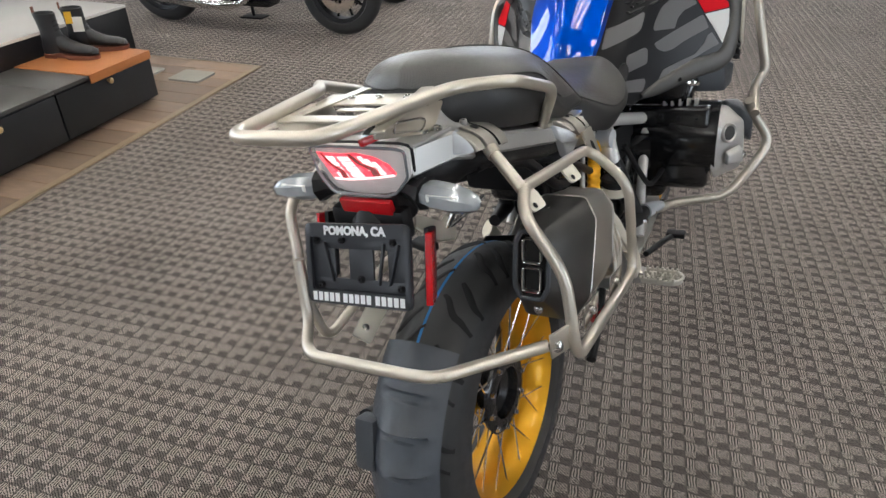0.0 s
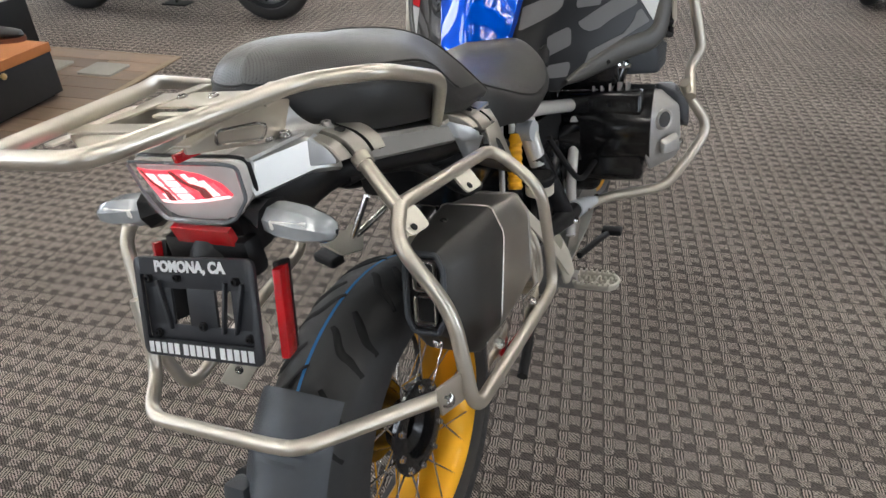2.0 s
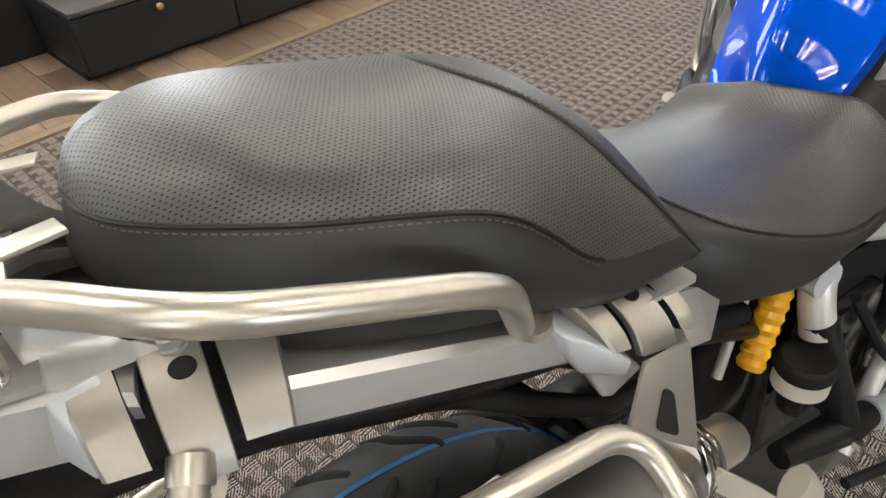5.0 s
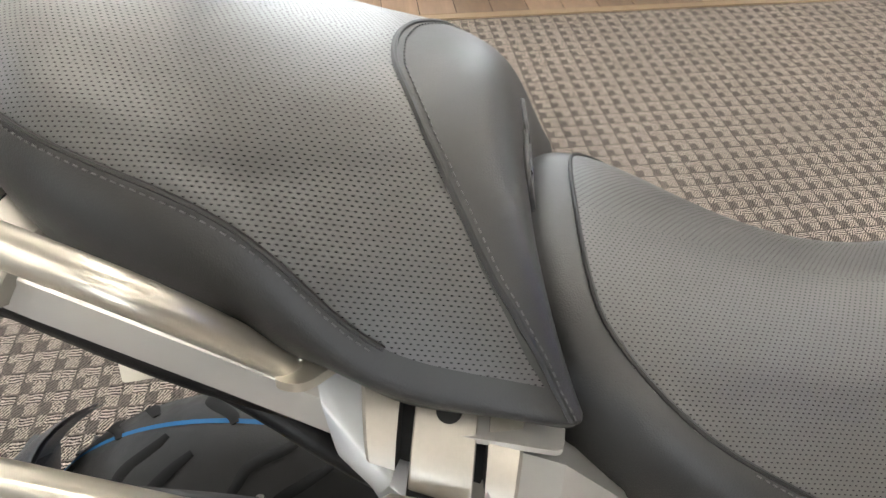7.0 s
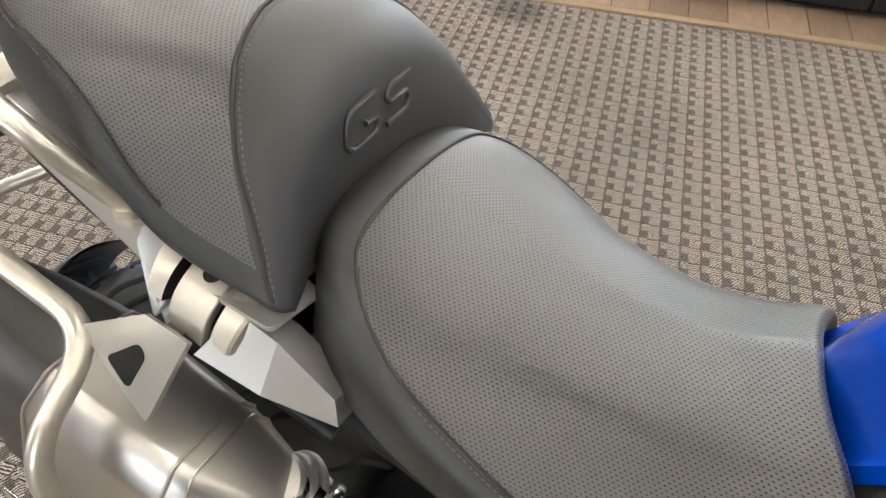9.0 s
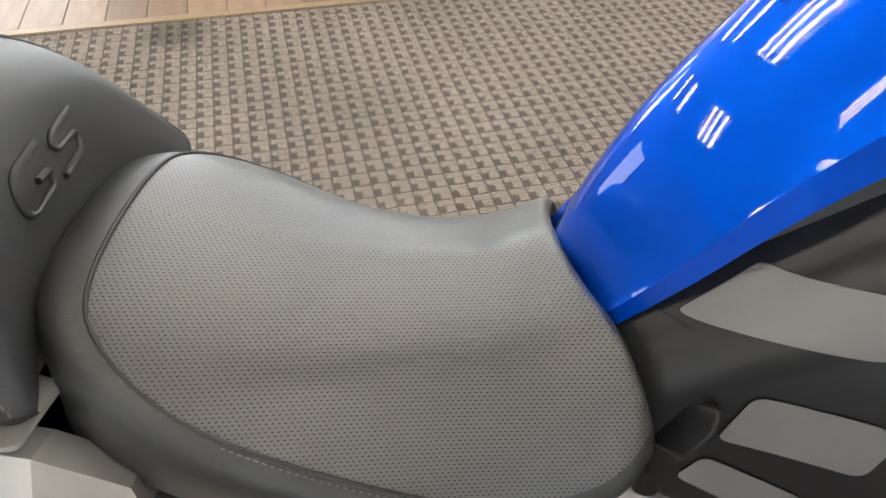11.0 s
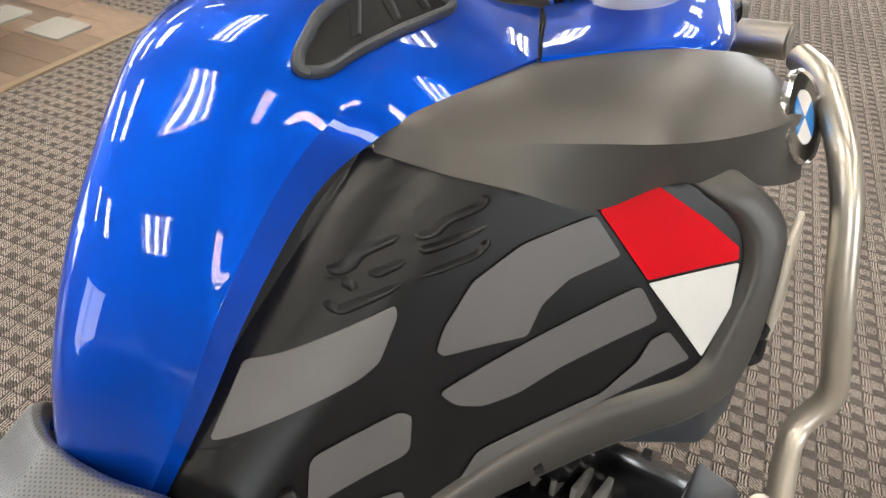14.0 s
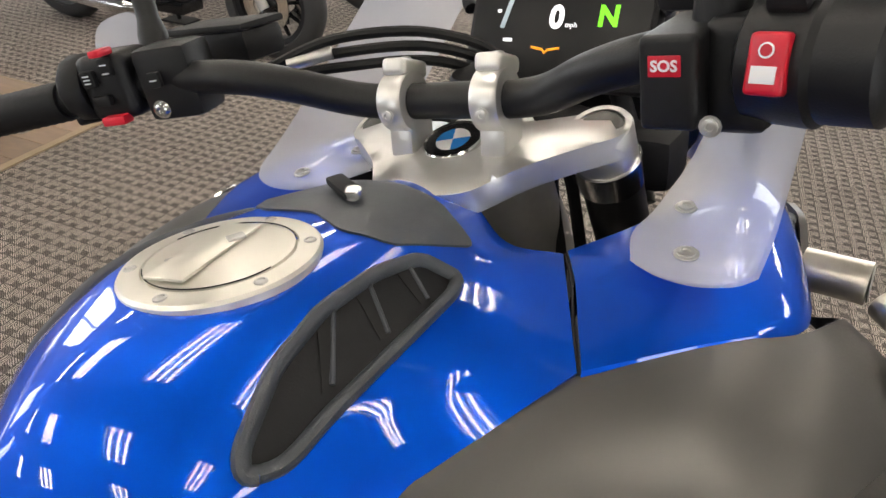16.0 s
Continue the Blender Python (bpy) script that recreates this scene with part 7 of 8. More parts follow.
for y0, y1 in ((-0.08, -0.01), (0.06, 0.13)):
    z0 = 0.640 - (y0 + 0.172) / 0.367 * 0.08
    bp("lock_plate", block((0.003, y1 - y0, 0.045), Matrix.Translation((0.275, (y0 + y1) / 2, z0 + 0.004)) @ Matrix.Rotation(radians(-12), 4, "X"), 0.001), BRIGHT, "bright pannier lock plate", pr)
    bolt("bolt", (0.278, (y0 + y1) / 2, z0 + 0.008), (1, 0, 0.3), pr, 0.006, BRIGHT, 0.006)
bp("rack_reflector", block((0.010, 0.08, 0.022), Matrix.Translation((0.282, 0.02, 0.585)) @ Matrix.Rotation(radians(-12), 4, "X"), 0.002), LENSRED, "red side reflector", pr)
# stepped lock plate on the left rack
STEP = [(-0.125, 0.586), (-0.055, 0.606), (-0.060, 0.640), (-0.048, 0.652), (0.002, 0.664), (0.006, 0.648), (-0.030, 0.640), (-0.034, 0.592), (-0.045, 0.578), (-0.115, 0.560)]
STEP = [(0.004 + (u - 0.004) * 1.4, v) for u, v in STEP]
bp("lock_plate", sheet(rounded(STEP, 0.004), lambda u, v, h: Vector((-0.146 + h - 0.9 * (v - 0.61), u, v + h)), 0.003, 0.2), CAPSILVER, "bright stepped pannier lock plate", pl_)
for y, z in ((-0.145, 0.580), (-0.075, 0.592), (-0.008, 0.655)):
    bolt("bolt", (-0.143 - 0.9 * (z - 0.61), y, z + 0.002), (1, 0, 1), pl_, 0.005, BRIGHT, 0.006)

# ---- silencer ----
def octo(cx, cz, hx, hz, y, cut=0.36, lean=0.0):
    k = cut
    q = [(1, -1 + k), (1, 1 - k), (1 - k, 1), (-1 + k, 1), (-1, 1 - k), (-1, -1 + k), (-1 + k, -1), (1 - k, -1)]
    pts = [Vector((cx + hx * u, y + lean * hz * v, cz + hz * v)) for u, v in q]
    out = []
    for i in range(8):
        a, b = pts[i], pts[(i + 1) % 8]
        out += [a.lerp(b, 0.08), a.lerp(b, 0.5), a.lerp(b, 0.92)]
    return out


CAN = [octo(0.182, 0.700, 0.026, 0.050, -0.046, lean=0.28), octo(0.182, 0.700, 0.031, 0.056, -0.049, lean=0.28), octo(0.183, 0.694, 0.040, 0.066, -0.034, lean=0.30), octo(0.186, 0.672, 0.053, 0.088, 0.004, lean=0.34), octo(0.186, 0.659, 0.059, 0.096, 0.040, lean=0.40), octo(0.186, 0.656, 0.060, 0.097, 0.066, lean=0.42)]
bm = grid(CAN, closed=True)
can = bp("silencer", bm, CANBLACK, "black and steel exhaust silencer with twin square outlets", angle=50)
ST = [octo(0.186, 0.656, 0.0592, 0.0958, 0.066, lean=0.42), octo(0.186, 0.638, 0.058, 0.092, 0.150, lean=0.30), octo(0.184, 0.628, 0.054, 0.086, 0.212, lean=0.15), octo(0.181, 0.624, 0.050, 0.079, 0.240), octo(0.174, 0.625, 0.036, 0.055, 0.275), octo(0.168, 0.628, 0.028, 0.034, 0.290)]
bp("steel_section", grid(ST, closed=True), CANSTEEL, "satin steel front section", can, angle=50)
for cx_, zz, hx, hz_, yy, ln in ((0.186, 0.656, 0.0604, 0.0972, 0.067, 0.42), (0.184, 0.628, 0.0546, 0.0866, 0.213, 0.15), (0.181, 0.624, 0.0510, 0.0805, 0.237, 0.0)):
    sl_ = octo(cx_, zz, hx, hz_, yy, lean=ln)
    bp("seam_edge", sweep(bmesh.new(), sl_ + sl_[:1], 0.0018, 6), CANSTEEL, parent=can)
rimr = octo(0.182, 0.700, 0.029, 0.054, -0.051, lean=0.28)
bp("outlet_frame", sweep(bmesh.new(), rimr + [rimr[0]], 0.0042, 8), GREYPLASTIC, "grey outlet surround", can)
bm = bmesh.new()
bm.faces.new([bm.verts.new(p) for p in octo(0.182, 0.700, 0.027, 0.052, -0.043, lean=0.28)])
bp("outlet_back", bm, GROOVE, parent=can)
for z, y in ((0.7235, -0.0455), (0.6765, -0.0585)):
    sq = [Vector((0.182 + u, y + 0.28 * v, z + v)) for u, v in rect(-0.0155, 0.0155, -0.0195, 0.0195, 0.006)]
    bp("outlet", sweep(bmesh.new(), sq + [sq[0]], 0.0016, 8), BRIGHT, "bright square outlet", can)
    tq = bmesh.new()
    grid([sq, [p + Vector((0, 0.06, -0.006)) for p in sq]], tq, closed=True)
    bp("outlet_duct", tq, CANSTEEL, parent=can)
    bp("outlet_pipe", turned([(0.010, -0.002), (0.013, -0.002), (0.013, 0.03), (0.010, 0.03)], facing((0.186, y + 0.025, z), (0, 1, 0)), 20), CANSTEEL, parent=can)
bolt("bolt", (0.176, 0.048, 0.752), (0, -0.1, 1), can, 0.006, BRIGHT, 0.008)
bolt("bolt", (0.184, -0.046, 0.612), (0, -1, 0.2), can, 0.006, BRIGHT, 0.006)
pp = bmesh.new()
sweep(pp, spline([(0.168, 0.30, 0.634), (0.160, 0.36, 0.60), (0.13, 0.44, 0.52), (0.08, 0.52, 0.42), (0.04, 0.62, 0.34)], 6), 0.026, 20)
bp("exhaust_pipe", pp, STEEL, "steel exhaust pipe")
for k, y in enumerate((0.288, 0.300, 0.312)):
    bp("pipe_clamp", turned([(0.028, -0.004), (0.037, -0.004), (0.038, 0), (0.037, 0.004), (0.028, 0.004)], facing((0.166 - 0.002 * k, y, 0.634 - 0.006 * k), (-0.1, 1, -0.4)), 28), BRIGHT, "bright pipe clamp")
for k in range(3):
    bp("exhaust_strap", sweep(bmesh.new(), spline([(0.150 + 0.004 * k, 0.252 + 0.012 * k, 0.628), (0.187 + 0.004 * k, 0.238 + 0.012 * k, 0.640), (0.226 + 0.003 * k, 0.226 + 0.012 * k, 0.622), (0.236 + 0.003 * k, 0.222 + 0.012 * k, 0.570), (0.236, 0.215 + 0.012 * k, 0.535), (0.205, 0.215 + 0.012 * k, 0.525)], 6), 0.0048, 10), STEEL, "brushed steel strap round the silencer", can)
for k in range(3):
    bp("flap_disc", turned([(0, -0.004), (0.033 - 0.004 * k, -0.004), (0.035 - 0.004 * k, 0.0), (0.033 - 0.004 * k, 0.004), (0, 0.004)], facing((0.157 + 0.005 * k, 0.286 - 0.004 * k, 0.642 + 0.008 * k), (0.5, -0.35, 0.75)), 28), SATIN, "exhaust flap disc")
bp("hanger", ribbon([Vector(p) for p in ((0.196, 0.300, 0.640), (0.204, 0.360, 0.570), (0.208, 0.450, 0.460), (0.205, 0.530, 0.370))], [0.010, 0.012, 0.010, 0.012], 0.005, (0.1, 0.75, 0.65)), CREAM, "pale exhaust hanger plate")

# ---- frame, shock, engine ----
fr = bmesh.new()
sweep(fr, fillet([(0.105, 0.60, 0.715), (0.118, 0.66, 0.705), (0.150, 0.90, 0.630)], 0.03), 0.016, 14)
both("frame_tube", fr, FRAMEWHITE, "white painted frame tube")
both("frame_tube", sweep(bmesh.new(), [(0.148, 0.885, 0.640), (0.170, 0.72, 0.50), (0.185, 0.63, 0.40)], [0.015, 0.012, 0.012], 14), FRAMEWHITE, "white painted frame tube")
both("frame_tube", sweep(bmesh.new(), spline([(0.118, 0.585, 0.71), (0.130, 0.575, 0.66), (0.142, 0.575, 0.61)], 5), 0.020, 14), FRAMEWHITE, "white painted frame tube")
both("frame_strut", sweep(bmesh.new(), spline([(0.138, 0.575, 0.63), (0.158, 0.590, 0.56), (0.183, 0.612, 0.463)], 5), 0.021, 16), BLACK, "thick black frame casting")
both("frame_joint", sweep(bmesh.new(), [(0.165, 0.50, 0.475), (0.175, 0.56, 0.468), (0.185, 0.615, 0.463), (0.19, 0.66, 0.455)], [0.016, 0.020, 0.024, 0.018], 16), BLACK, "black frame joint")
both("frame_foot", sweep(bmesh.new(), [(0.19, 0.66, 0.455), (0.20, 0.72, 0.440), (0.21, 0.77, 0.425)], [0.022, 0.018, 0.012], 14), PALE, "pale frame lug")
both("frame_lug", sweep(bmesh.new(), [(0.130, 0.912, 0.625), (0.172, 0.925, 0.622)], 0.024, 18), PALE, "pale frame lug")
both("frame_lug", sweep(bmesh.new(), [(0.108, 0.570, 0.690), (0.142, 0.565, 0.690)], 0.022, 18), PALE, "pale frame lug")
both("frame_tube", sweep(bmesh.new(), [(0.098, 0.455, 0.585), (0.085, 0.525, 0.735)], 0.006, 12), CAST, "thin steel strut")
both("frame_tube", sweep(bmesh.new(), [(0.120, 0.215, 0.79), (0.100, 0.56, 0.60)], 0.009, 12), BLACK, "black subframe tube")
for name, size, place in (("crankcase", (0.22, 0.34, 0.30), (0, 0.93, 0.45)), ("gearbox", (0.20, 0.30, 0.34), (0, 0.72, 0.50)), ("airbox", (0.20, 0.30, 0.20), (0, 0.76, 0.72)), ("battery_box", (0.16, 0.20, 0.16), (0, 0.42, 0.70)), ("intake_box", (0.50, 0.22, 0.17), (0, 0.985, 0.755))):
    bp(name, block(size, Matrix.Translation(place), 0.03, seg=3), GLOSSBLACK, "black " + name.replace("_", " "))
for s in (1, -1):
    cy = bp("cylinder", sweep(bmesh.new(), [(0.10 * s, 0.915, 0.575), (0.20 * s, 0.915, 0.575), (0.215 * s, 0.915, 0.575), (0.33 * s, 0.922, 0.570)], [0.085, 0.090, 0.098, 0.096], 28), GLOSSBLACK, "black cylinder casing")
    bp("cylinder_cover", block((0.20, 0.13, 0.060), Matrix.Translation((0.215 * s, 0.905, 0.635)) @ Matrix.Rotation(radians(-12), 4, "X"), 0.012, seg=3), GLOSSBLACK, parent=cy)
    for k in range(5):
        bp("fin", block((0.006, 0.040, 0.026), Matrix.Translation(((0.195 + 0.020 * k) * s, 0.895, 0.672)) @ Matrix.Rotation(radians(-18), 4, "X"), 0.002), SATIN, "bare fin edge", cy)
    bp("engine_casing", block((0.11, 0.16, 0.20), Matrix.Translation((0.150 * s, 0.93, 0.50)), 0.04, seg=4), GLOSSBLACK, "glossy black engine casing")
    bp("side_panel", sheet(rounded([(0.590, 0.685), (0.840, 0.650), (0.800, 0.480), (0.660, 0.420), (0.590, 0.520)], 0.02), lambda u, v, h: Vector(((0.118 + h) * s, u, v)), 0.006, 0.1, 0.002), MATT, "black side panel between the frame tubes")
    bp("cylinder_foot", block((0.22, 0.15, 0.11), Matrix.Translation((0.205 * s, 0.918, 0.495)), 0.025, seg=3), GLOSSBLACK, parent=cy)
    for k in range(4):
        bp("casing_rib", block((0.010, 0.150, 0.012), Matrix.Translation(((0.150 + 0.045 * k) * s, 0.915, 0.655 - 0.004 * k)), 0.003), BLACK, parent=cy)

    def hull(name, corners, mat, label="", parent=None, bevel=0.006):
        own = bmesh.new()
        bmesh.ops.convex_hull(own, input=[own.verts.new((x * s, y, z)) for x, y, z in corners])
        bmesh.ops.dissolve_limit(own, angle_limit=radians(12), verts=own.verts[:], edges=own.edges[:])
        bmesh.ops.bevel(own, geom=own.edges[:], offset=bevel, segments=3, affect="EDGES", profile=0.5)
        return bp(name, own, mat, label, parent, angle=50)

    hd = hull("head_cover", [(0.324, 0.836, 0.505), (0.324, 0.842, 0.612), (0.316, 0.880, 0.660), (0.350, 0.930, 0.657), (0.392, 0.940, 0.615), (0.396, 0.946, 0.512), (0.330, 0.862, 0.470), (0.384, 0.936, 0.474), (0.312, 0.990, 0.640), (0.312, 0.990, 0.480)], CAST, "silver cast cylinder head cover")
    hull("head_guard", [(0.336, 0.922, 0.672), (0.372, 0.988, 0.654), (0.412, 0.955, 0.602), (0.408, 0.985, 0.535), (0.398, 0.944, 0.566), (0.330, 1.002, 0.550), (0.330, 1.002, 0.650), (0.384, 0.926, 0.648)], GREYPLASTIC, "dark grey head guard", hd)
    hull("head_step", [(0.352, 0.872, 0.512), (0.352, 0.875, 0.545), (0.384, 0.918, 0.552), (0.388, 0.922, 0.500), (0.362, 0.866, 0.508), (0.366, 0.871, 0.534), (0.394, 0.912, 0.538), (0.396, 0.916, 0.502)], CAST, "", hd, 0.003)
    m = facing((0.3615 * s, 0.8885, 0.592), (0.83 * s, -0.55, 0.10))
    bp("plug_hole", turned([(0.0185, -0.010), (0.0195, 0.0), (0.0235, 0.0025), (0.0262, 0.0), (0.0262, -0.010)], m, 32), SATIN, parent=hd)
    bp("plug_recess", turned([(0, 0.0), (0.019, 0.0), (0.019, -0.004)], m, 28), CANBLACK, parent=hd)
    bolt("bolt", (0.391 * s, 0.942, 0.512), (s, -0.4, 0.1), hd, 0.009, BRIGHT, 0.008)
    bolt("bolt", (0.356 * s, 0.972, 0.646), (0.4 * s, 0, 1), hd, 0.008, BRIGHT, 0.006)
    hull("intake_cover", [(0.245, 0.930, 0.742), (0.325, 1.000, 0.765), (0.345, 1.055, 0.735), (0.250, 0.935, 0.690), (0.330, 1.000, 0.672), (0.340, 1.055, 0.680), (0.240, 1.055, 0.770), (0.240, 1.055, 0.680)], GREYPLASTIC, "dark grey plastic intake cover")
    thr = bmesh.new()
    sweep(thr, [(0.22 * s, 0.93, 0.675), (0.235 * s, 0.945, 0.715), (0.23 * s, 0.95, 0.735)], 0.036, 24)
    bp("throttle_body", thr, GLOSSBLACK, "black intake stub")
    bp("intake_clamp", turned([(0.036, -0.006), (0.040, -0.006), (0.041, 0), (0.040, 0.006), (0.036, 0.006)], facing((0.236 * s, 0.947, 0.718), (0.2 * s, 0.2, 1)), 28), BRIGHT, "bright intake clamp")
    for k in range(3):
        bp("engine_bolt", sweep(bmesh.new(), [(0.205 * s, 0.60 + 0.1 * k, 0.46 - 0.02 * k), (0.215 * s, 0.60 + 0.1 * k, 0.46 - 0.02 * k)], 0.007, 8), BRIGHT)
    for k in (0,):
        bp("engine_hose", sweep(bmesh.new(), spline([(0.16 * s, 0.60 + 0.03 * k, 0.66), (0.185 * s, 0.66 + 0.03 * k, 0.56 - 0.02 * k), (0.19 * s, 0.74 + 0.02 * k, 0.50 - 0.02 * k), (0.2 * s, 0.84, 0.50 + 0.02 * k)], 5), 0.007, 8), MATT, "black hose")
    bp("gearbox_cover", block((0.04, 0.16, 0.16), Matrix.Translation((0.125 * s, 0.66, 0.53)), 0.02), GLOSSBLACK, "black gearbox cover")
    bp("gearbox_cover", block((0.05, 0.14, 0.12), Matrix.Translation((0.13 * s, 0.78, 0.48)), 0.02), GLOSSBLACK, "black gearbox cover")
    bp("clutch_cover", sweep(bmesh.new(), [(0.12 * s, 0.82, 0.56), (0.17 * s, 0.83, 0.56)], 0.05, 20), GLOSSBLACK, "round black cover")
    tr = [(x * s, y, z) for x, y, z in ((0.156, 0.760, 0.386), (0.221, 0.822, 0.408), (0.358, 0.914, 0.398), (0.398, 0.953, 0.444), (0.455, 1.030, 0.520), (0.402, 1.008, 0.607), (0.395, 0.976, 0.654))]
    cb = bp("crash_bar", bar(tr, 0.0125, 0.05, 16), STEEL, "brushed steel lower crash bar")
    ub = [(x * s, y, z) for x, y, z in ((0.255, 1.208, 1.001), (0.312, 1.198, 0.990), (0.336, 1.171, 0.986), (0.380, 1.111, 0.932), (0.402, 1.092, 0.812), (0.422, 1.096, 0.701), (0.396, 1.075, 0.664), (0.410, 0.985, 0.615))]
    bp("crash_bar", bar(ub[1:], 0.0125, 0.05, 16), STEEL, "brushed steel upper crash bar")
    bp("bar_spigot", sweep(bmesh.new(), [ub[0], (0.300 * s, 1.204, 1.001)], 0.0165, 20), STEEL, "open steel tube end")
    bp("spigot_bore", turned([(0, 0), (0.0135, 0), (0.0135, 0.001), (0, 0.001)], facing((0.3002 * s, 1.204, 1.001), (s, 0, 0)), 20), CAST)
    bp("bar_plate", block((0.006, 0.05, 0.12), Matrix.Translation((0.355 * s, 1.085, 0.83)) @ Matrix.Rotation(radians(8), 4, "X"), 0.003), CREAM, "pale bar bracket")
    for k in range(2):
        bp("radiator_hose", sweep(bmesh.new(), spline([(0.33 * s, 1.04, 0.80 - 0.03 * k), (0.35 * s, 1.06, 0.78 - 0.03 * k), (0.34 * s, 1.09, 0.80 - 0.02 * k), (0.30 * s, 1.10, 0.78)], 4), 0.007, 8), MATT, "black hose")
    # footrest
    fp = bmesh.new()
    loop = [(x * s, 0.576 + y, 0.316) for x, y in rounded([(0.206, -0.026), (0.290, -0.026), (0.306, -0.010), (0.306, 0.010), (0.290, 0.026), (0.206, 0.026)], 0.010)]
    grid([[Vector((x, y, z + dz)) for x, y, z in loop] for dz in (-0.010, 0.004)], fp, closed=True)
    grid([[Vector((x * 0.97 + 0.008 * s, 0.576 + (y - 0.576) * 0.80, z + dz)) for x, y, z in loop] for dz in (-0.010, 0.004)], fp, closed=True)
    sweep(fp, [Vector(p) + Vector((0, 0, 0.003)) for p in loop + loop[:1]], 0.0042, 8)
    sweep(fp, [(0.206 * s, 0.576, 0.314), (0.304 * s, 0.576, 0.314)], 0.005, 8)
    for x in (0.225, 0.255, 0.283):
        sweep(fp, [((x - 0.006) * s, 0.551, 0.314), ((x + 0.006) * s, 0.601, 0.314)], 0.004, 8)
    for side_ in (-0.026, 0.0, 0.026):
        for k in range(7 if side_ else 8):
            sweep(fp, [((0.214 + 0.0125 * k) * s, 0.576 + side_, 0.317), ((0.214 + 0.0125 * k) * s, 0.576 + side_, 0.328)], [0.0042, 0.003], 8)
    bp("footrest", fp, CAPSILVER, "serrated bright metal footrest")
    bp("footrest_hinge", block((0.045, 0.035, 0.035), Matrix.Translation((0.190 * s, 0.578, 0.312)), 0.006), CAST, "cast footrest hinge")
    bp("footrest_plate", sweep(bmesh.new(), spline([(0.19 * s, 0.50, 0.45), (0.190 * s, 0.55, 0.38), (0.188 * s, 0.578, 0.325)], 5), [0.014] * 11, 12, flat=2.0), CREAM, "pale footrest bracket")
    bp("heel_guard", sheet(rounded([(0.60, 0.36), (0.70, 0.33), (0.78, 0.42), (0.74, 0.45)], 0.02), lambda u, v, h: Vector(((0.175 + h) * s, u, v)), 0.004, 0.05), CANSTEEL)
    bp("pedal", bar([(0.20 * s, 0.64, 0.34), (0.225 * s, 0.74, 0.33), (0.235 * s, 0.80, 0.315)], 0.008, 0.02), BLACK, "black foot pedal")
    bp("pedal_pad", block((0.05, 0.03, 0.014), Matrix.Translation((0.245 * s, 0.805, 0.32)), 0.003), BLACK)
# rear shock
bp("shock_body", sweep(bmesh.new(), [(0.015, 0.40, 0.52), (0.012, 0.50, 0.74)], 0.022, 18), BLACK, "black shock absorber body")
spr = [Vector((0.016, 0.41, 0.54)).lerp(Vector((0.012, 0.495, 0.72)), k / 90) + Vector((0.034 * math.cos(k * 0.49), 0.030 * math.sin(k * 0.49), -0.012 * math.sin(k * 0.49))) for k in range(91)]
bp("shock_spring", sweep(bmesh.new(), spr, 0.006, 8), SPRING, "yellow coil spring")
bp("shock_canister", sweep(bmesh.new(), [Vector((0.112, 0.495, 0.585)).lerp(Vector((0.104, 0.548, 0.690)), k / 16) for k in range(17)], [0.0168 if k % 2 else 0.0142 for k in range(15)] + [0.012, 0.009], 18), SPRING, "yellow shock reservoir")
bp("canister_tip", sweep(bmesh.new(), [(0.098, 0.55, 0.69), (0.096, 0.56, 0.715)], [0.008, 0.007], 14), WHITE)
bp("brake_fluid_pot", turned([(0, 0), (0.028, 0), (0.030, 0.01), (0.030, 0.028), (0.033, 0.030), (0.033, 0.044), (0.028, 0.048), (0, 0.048)], facing((0.150, 0.54, 0.555), (0.05, 0, 1)), 28), (MATT), "black-capped rear brake fluid pot")
bp("fluid_band", turned([(0.0305, 0.004), (0.031, 0.004), (0.031, 0.026), (0.0305, 0.026)], facing((0.150, 0.54, 0.555), (0.05, 0, 1)), 28), CREAM)
# centre and side stands
bp("side_stand", bar([(-0.16, 0.62, 0.30), (-0.22, 0.66, 0.16), (-0.262, 0.69, 0.055)], 0.013, 0.03), BLACK, "black side stand")
bp("stand_foot", block((0.06, 0.09, 0.012), Matrix.Translation((-0.268, 0.695, 0.0555)) @ Matrix.Rotation(radians(10.5), 4, "Y"), 0.004), BLACK, "black stand foot")
both("centre_stand", bar([(0.10, 0.56, 0.26), (0.12, 0.44, 0.20), (0.13, 0.36, 0.18)], 0.012, 0.03), BLACK, "folded black centre stand")
bp("belly_plate", sheet(rounded([(-0.14, 0.60), (0.14, 0.60), (0.14, 1.10), (0.08, 1.20), (-0.08, 1.20), (-0.14, 1.10)], 0.03), lambda u, v, h: Vector((u, v, 0.235 + h + 0.5 * max(0, v - 1.0))), 0.006, 0.06, 0.002), SATIN, "aluminium skid plate")
ug = bmesh.new()
block((0.12, 0.22, 0.10), Matrix.Translation((0, 0.30, 0.76)), 0.02, ug)
sweep(ug, spline([(-0.10, 0.10, 0.79), (0.0, 0.14, 0.80), (0.12, 0.22, 0.78), (0.13, 0.42, 0.72)], 5), 0.012, 10)
bp("under_seat_box", ug, MATT, "black under-seat box and wiring")
mg = [[REAR + Vector((x, r * math.cos(a), r * math.sin(a))) for x, r in ((-0.10, 0.30), (-0.095, 0.34), (0.0, 0.352), (0.095, 0.34), (0.10, 0.30))] for a in (radians(d) for d in range(16, 46, 6))]
bm = grid(mg)
grid([[p + (p - REAR).normalized() * 0.006 for p in row] for row in mg], bm)
bp("inner_mudguard", bm, BLACK, "black inner rear mudguard")
PEG = [(0.225, 0.592), (0.262, 0.600), (0.300, 0.565), (0.330, 0.570), (0.325, 0.545), (0.290, 0.530), (0.240, 0.545)]
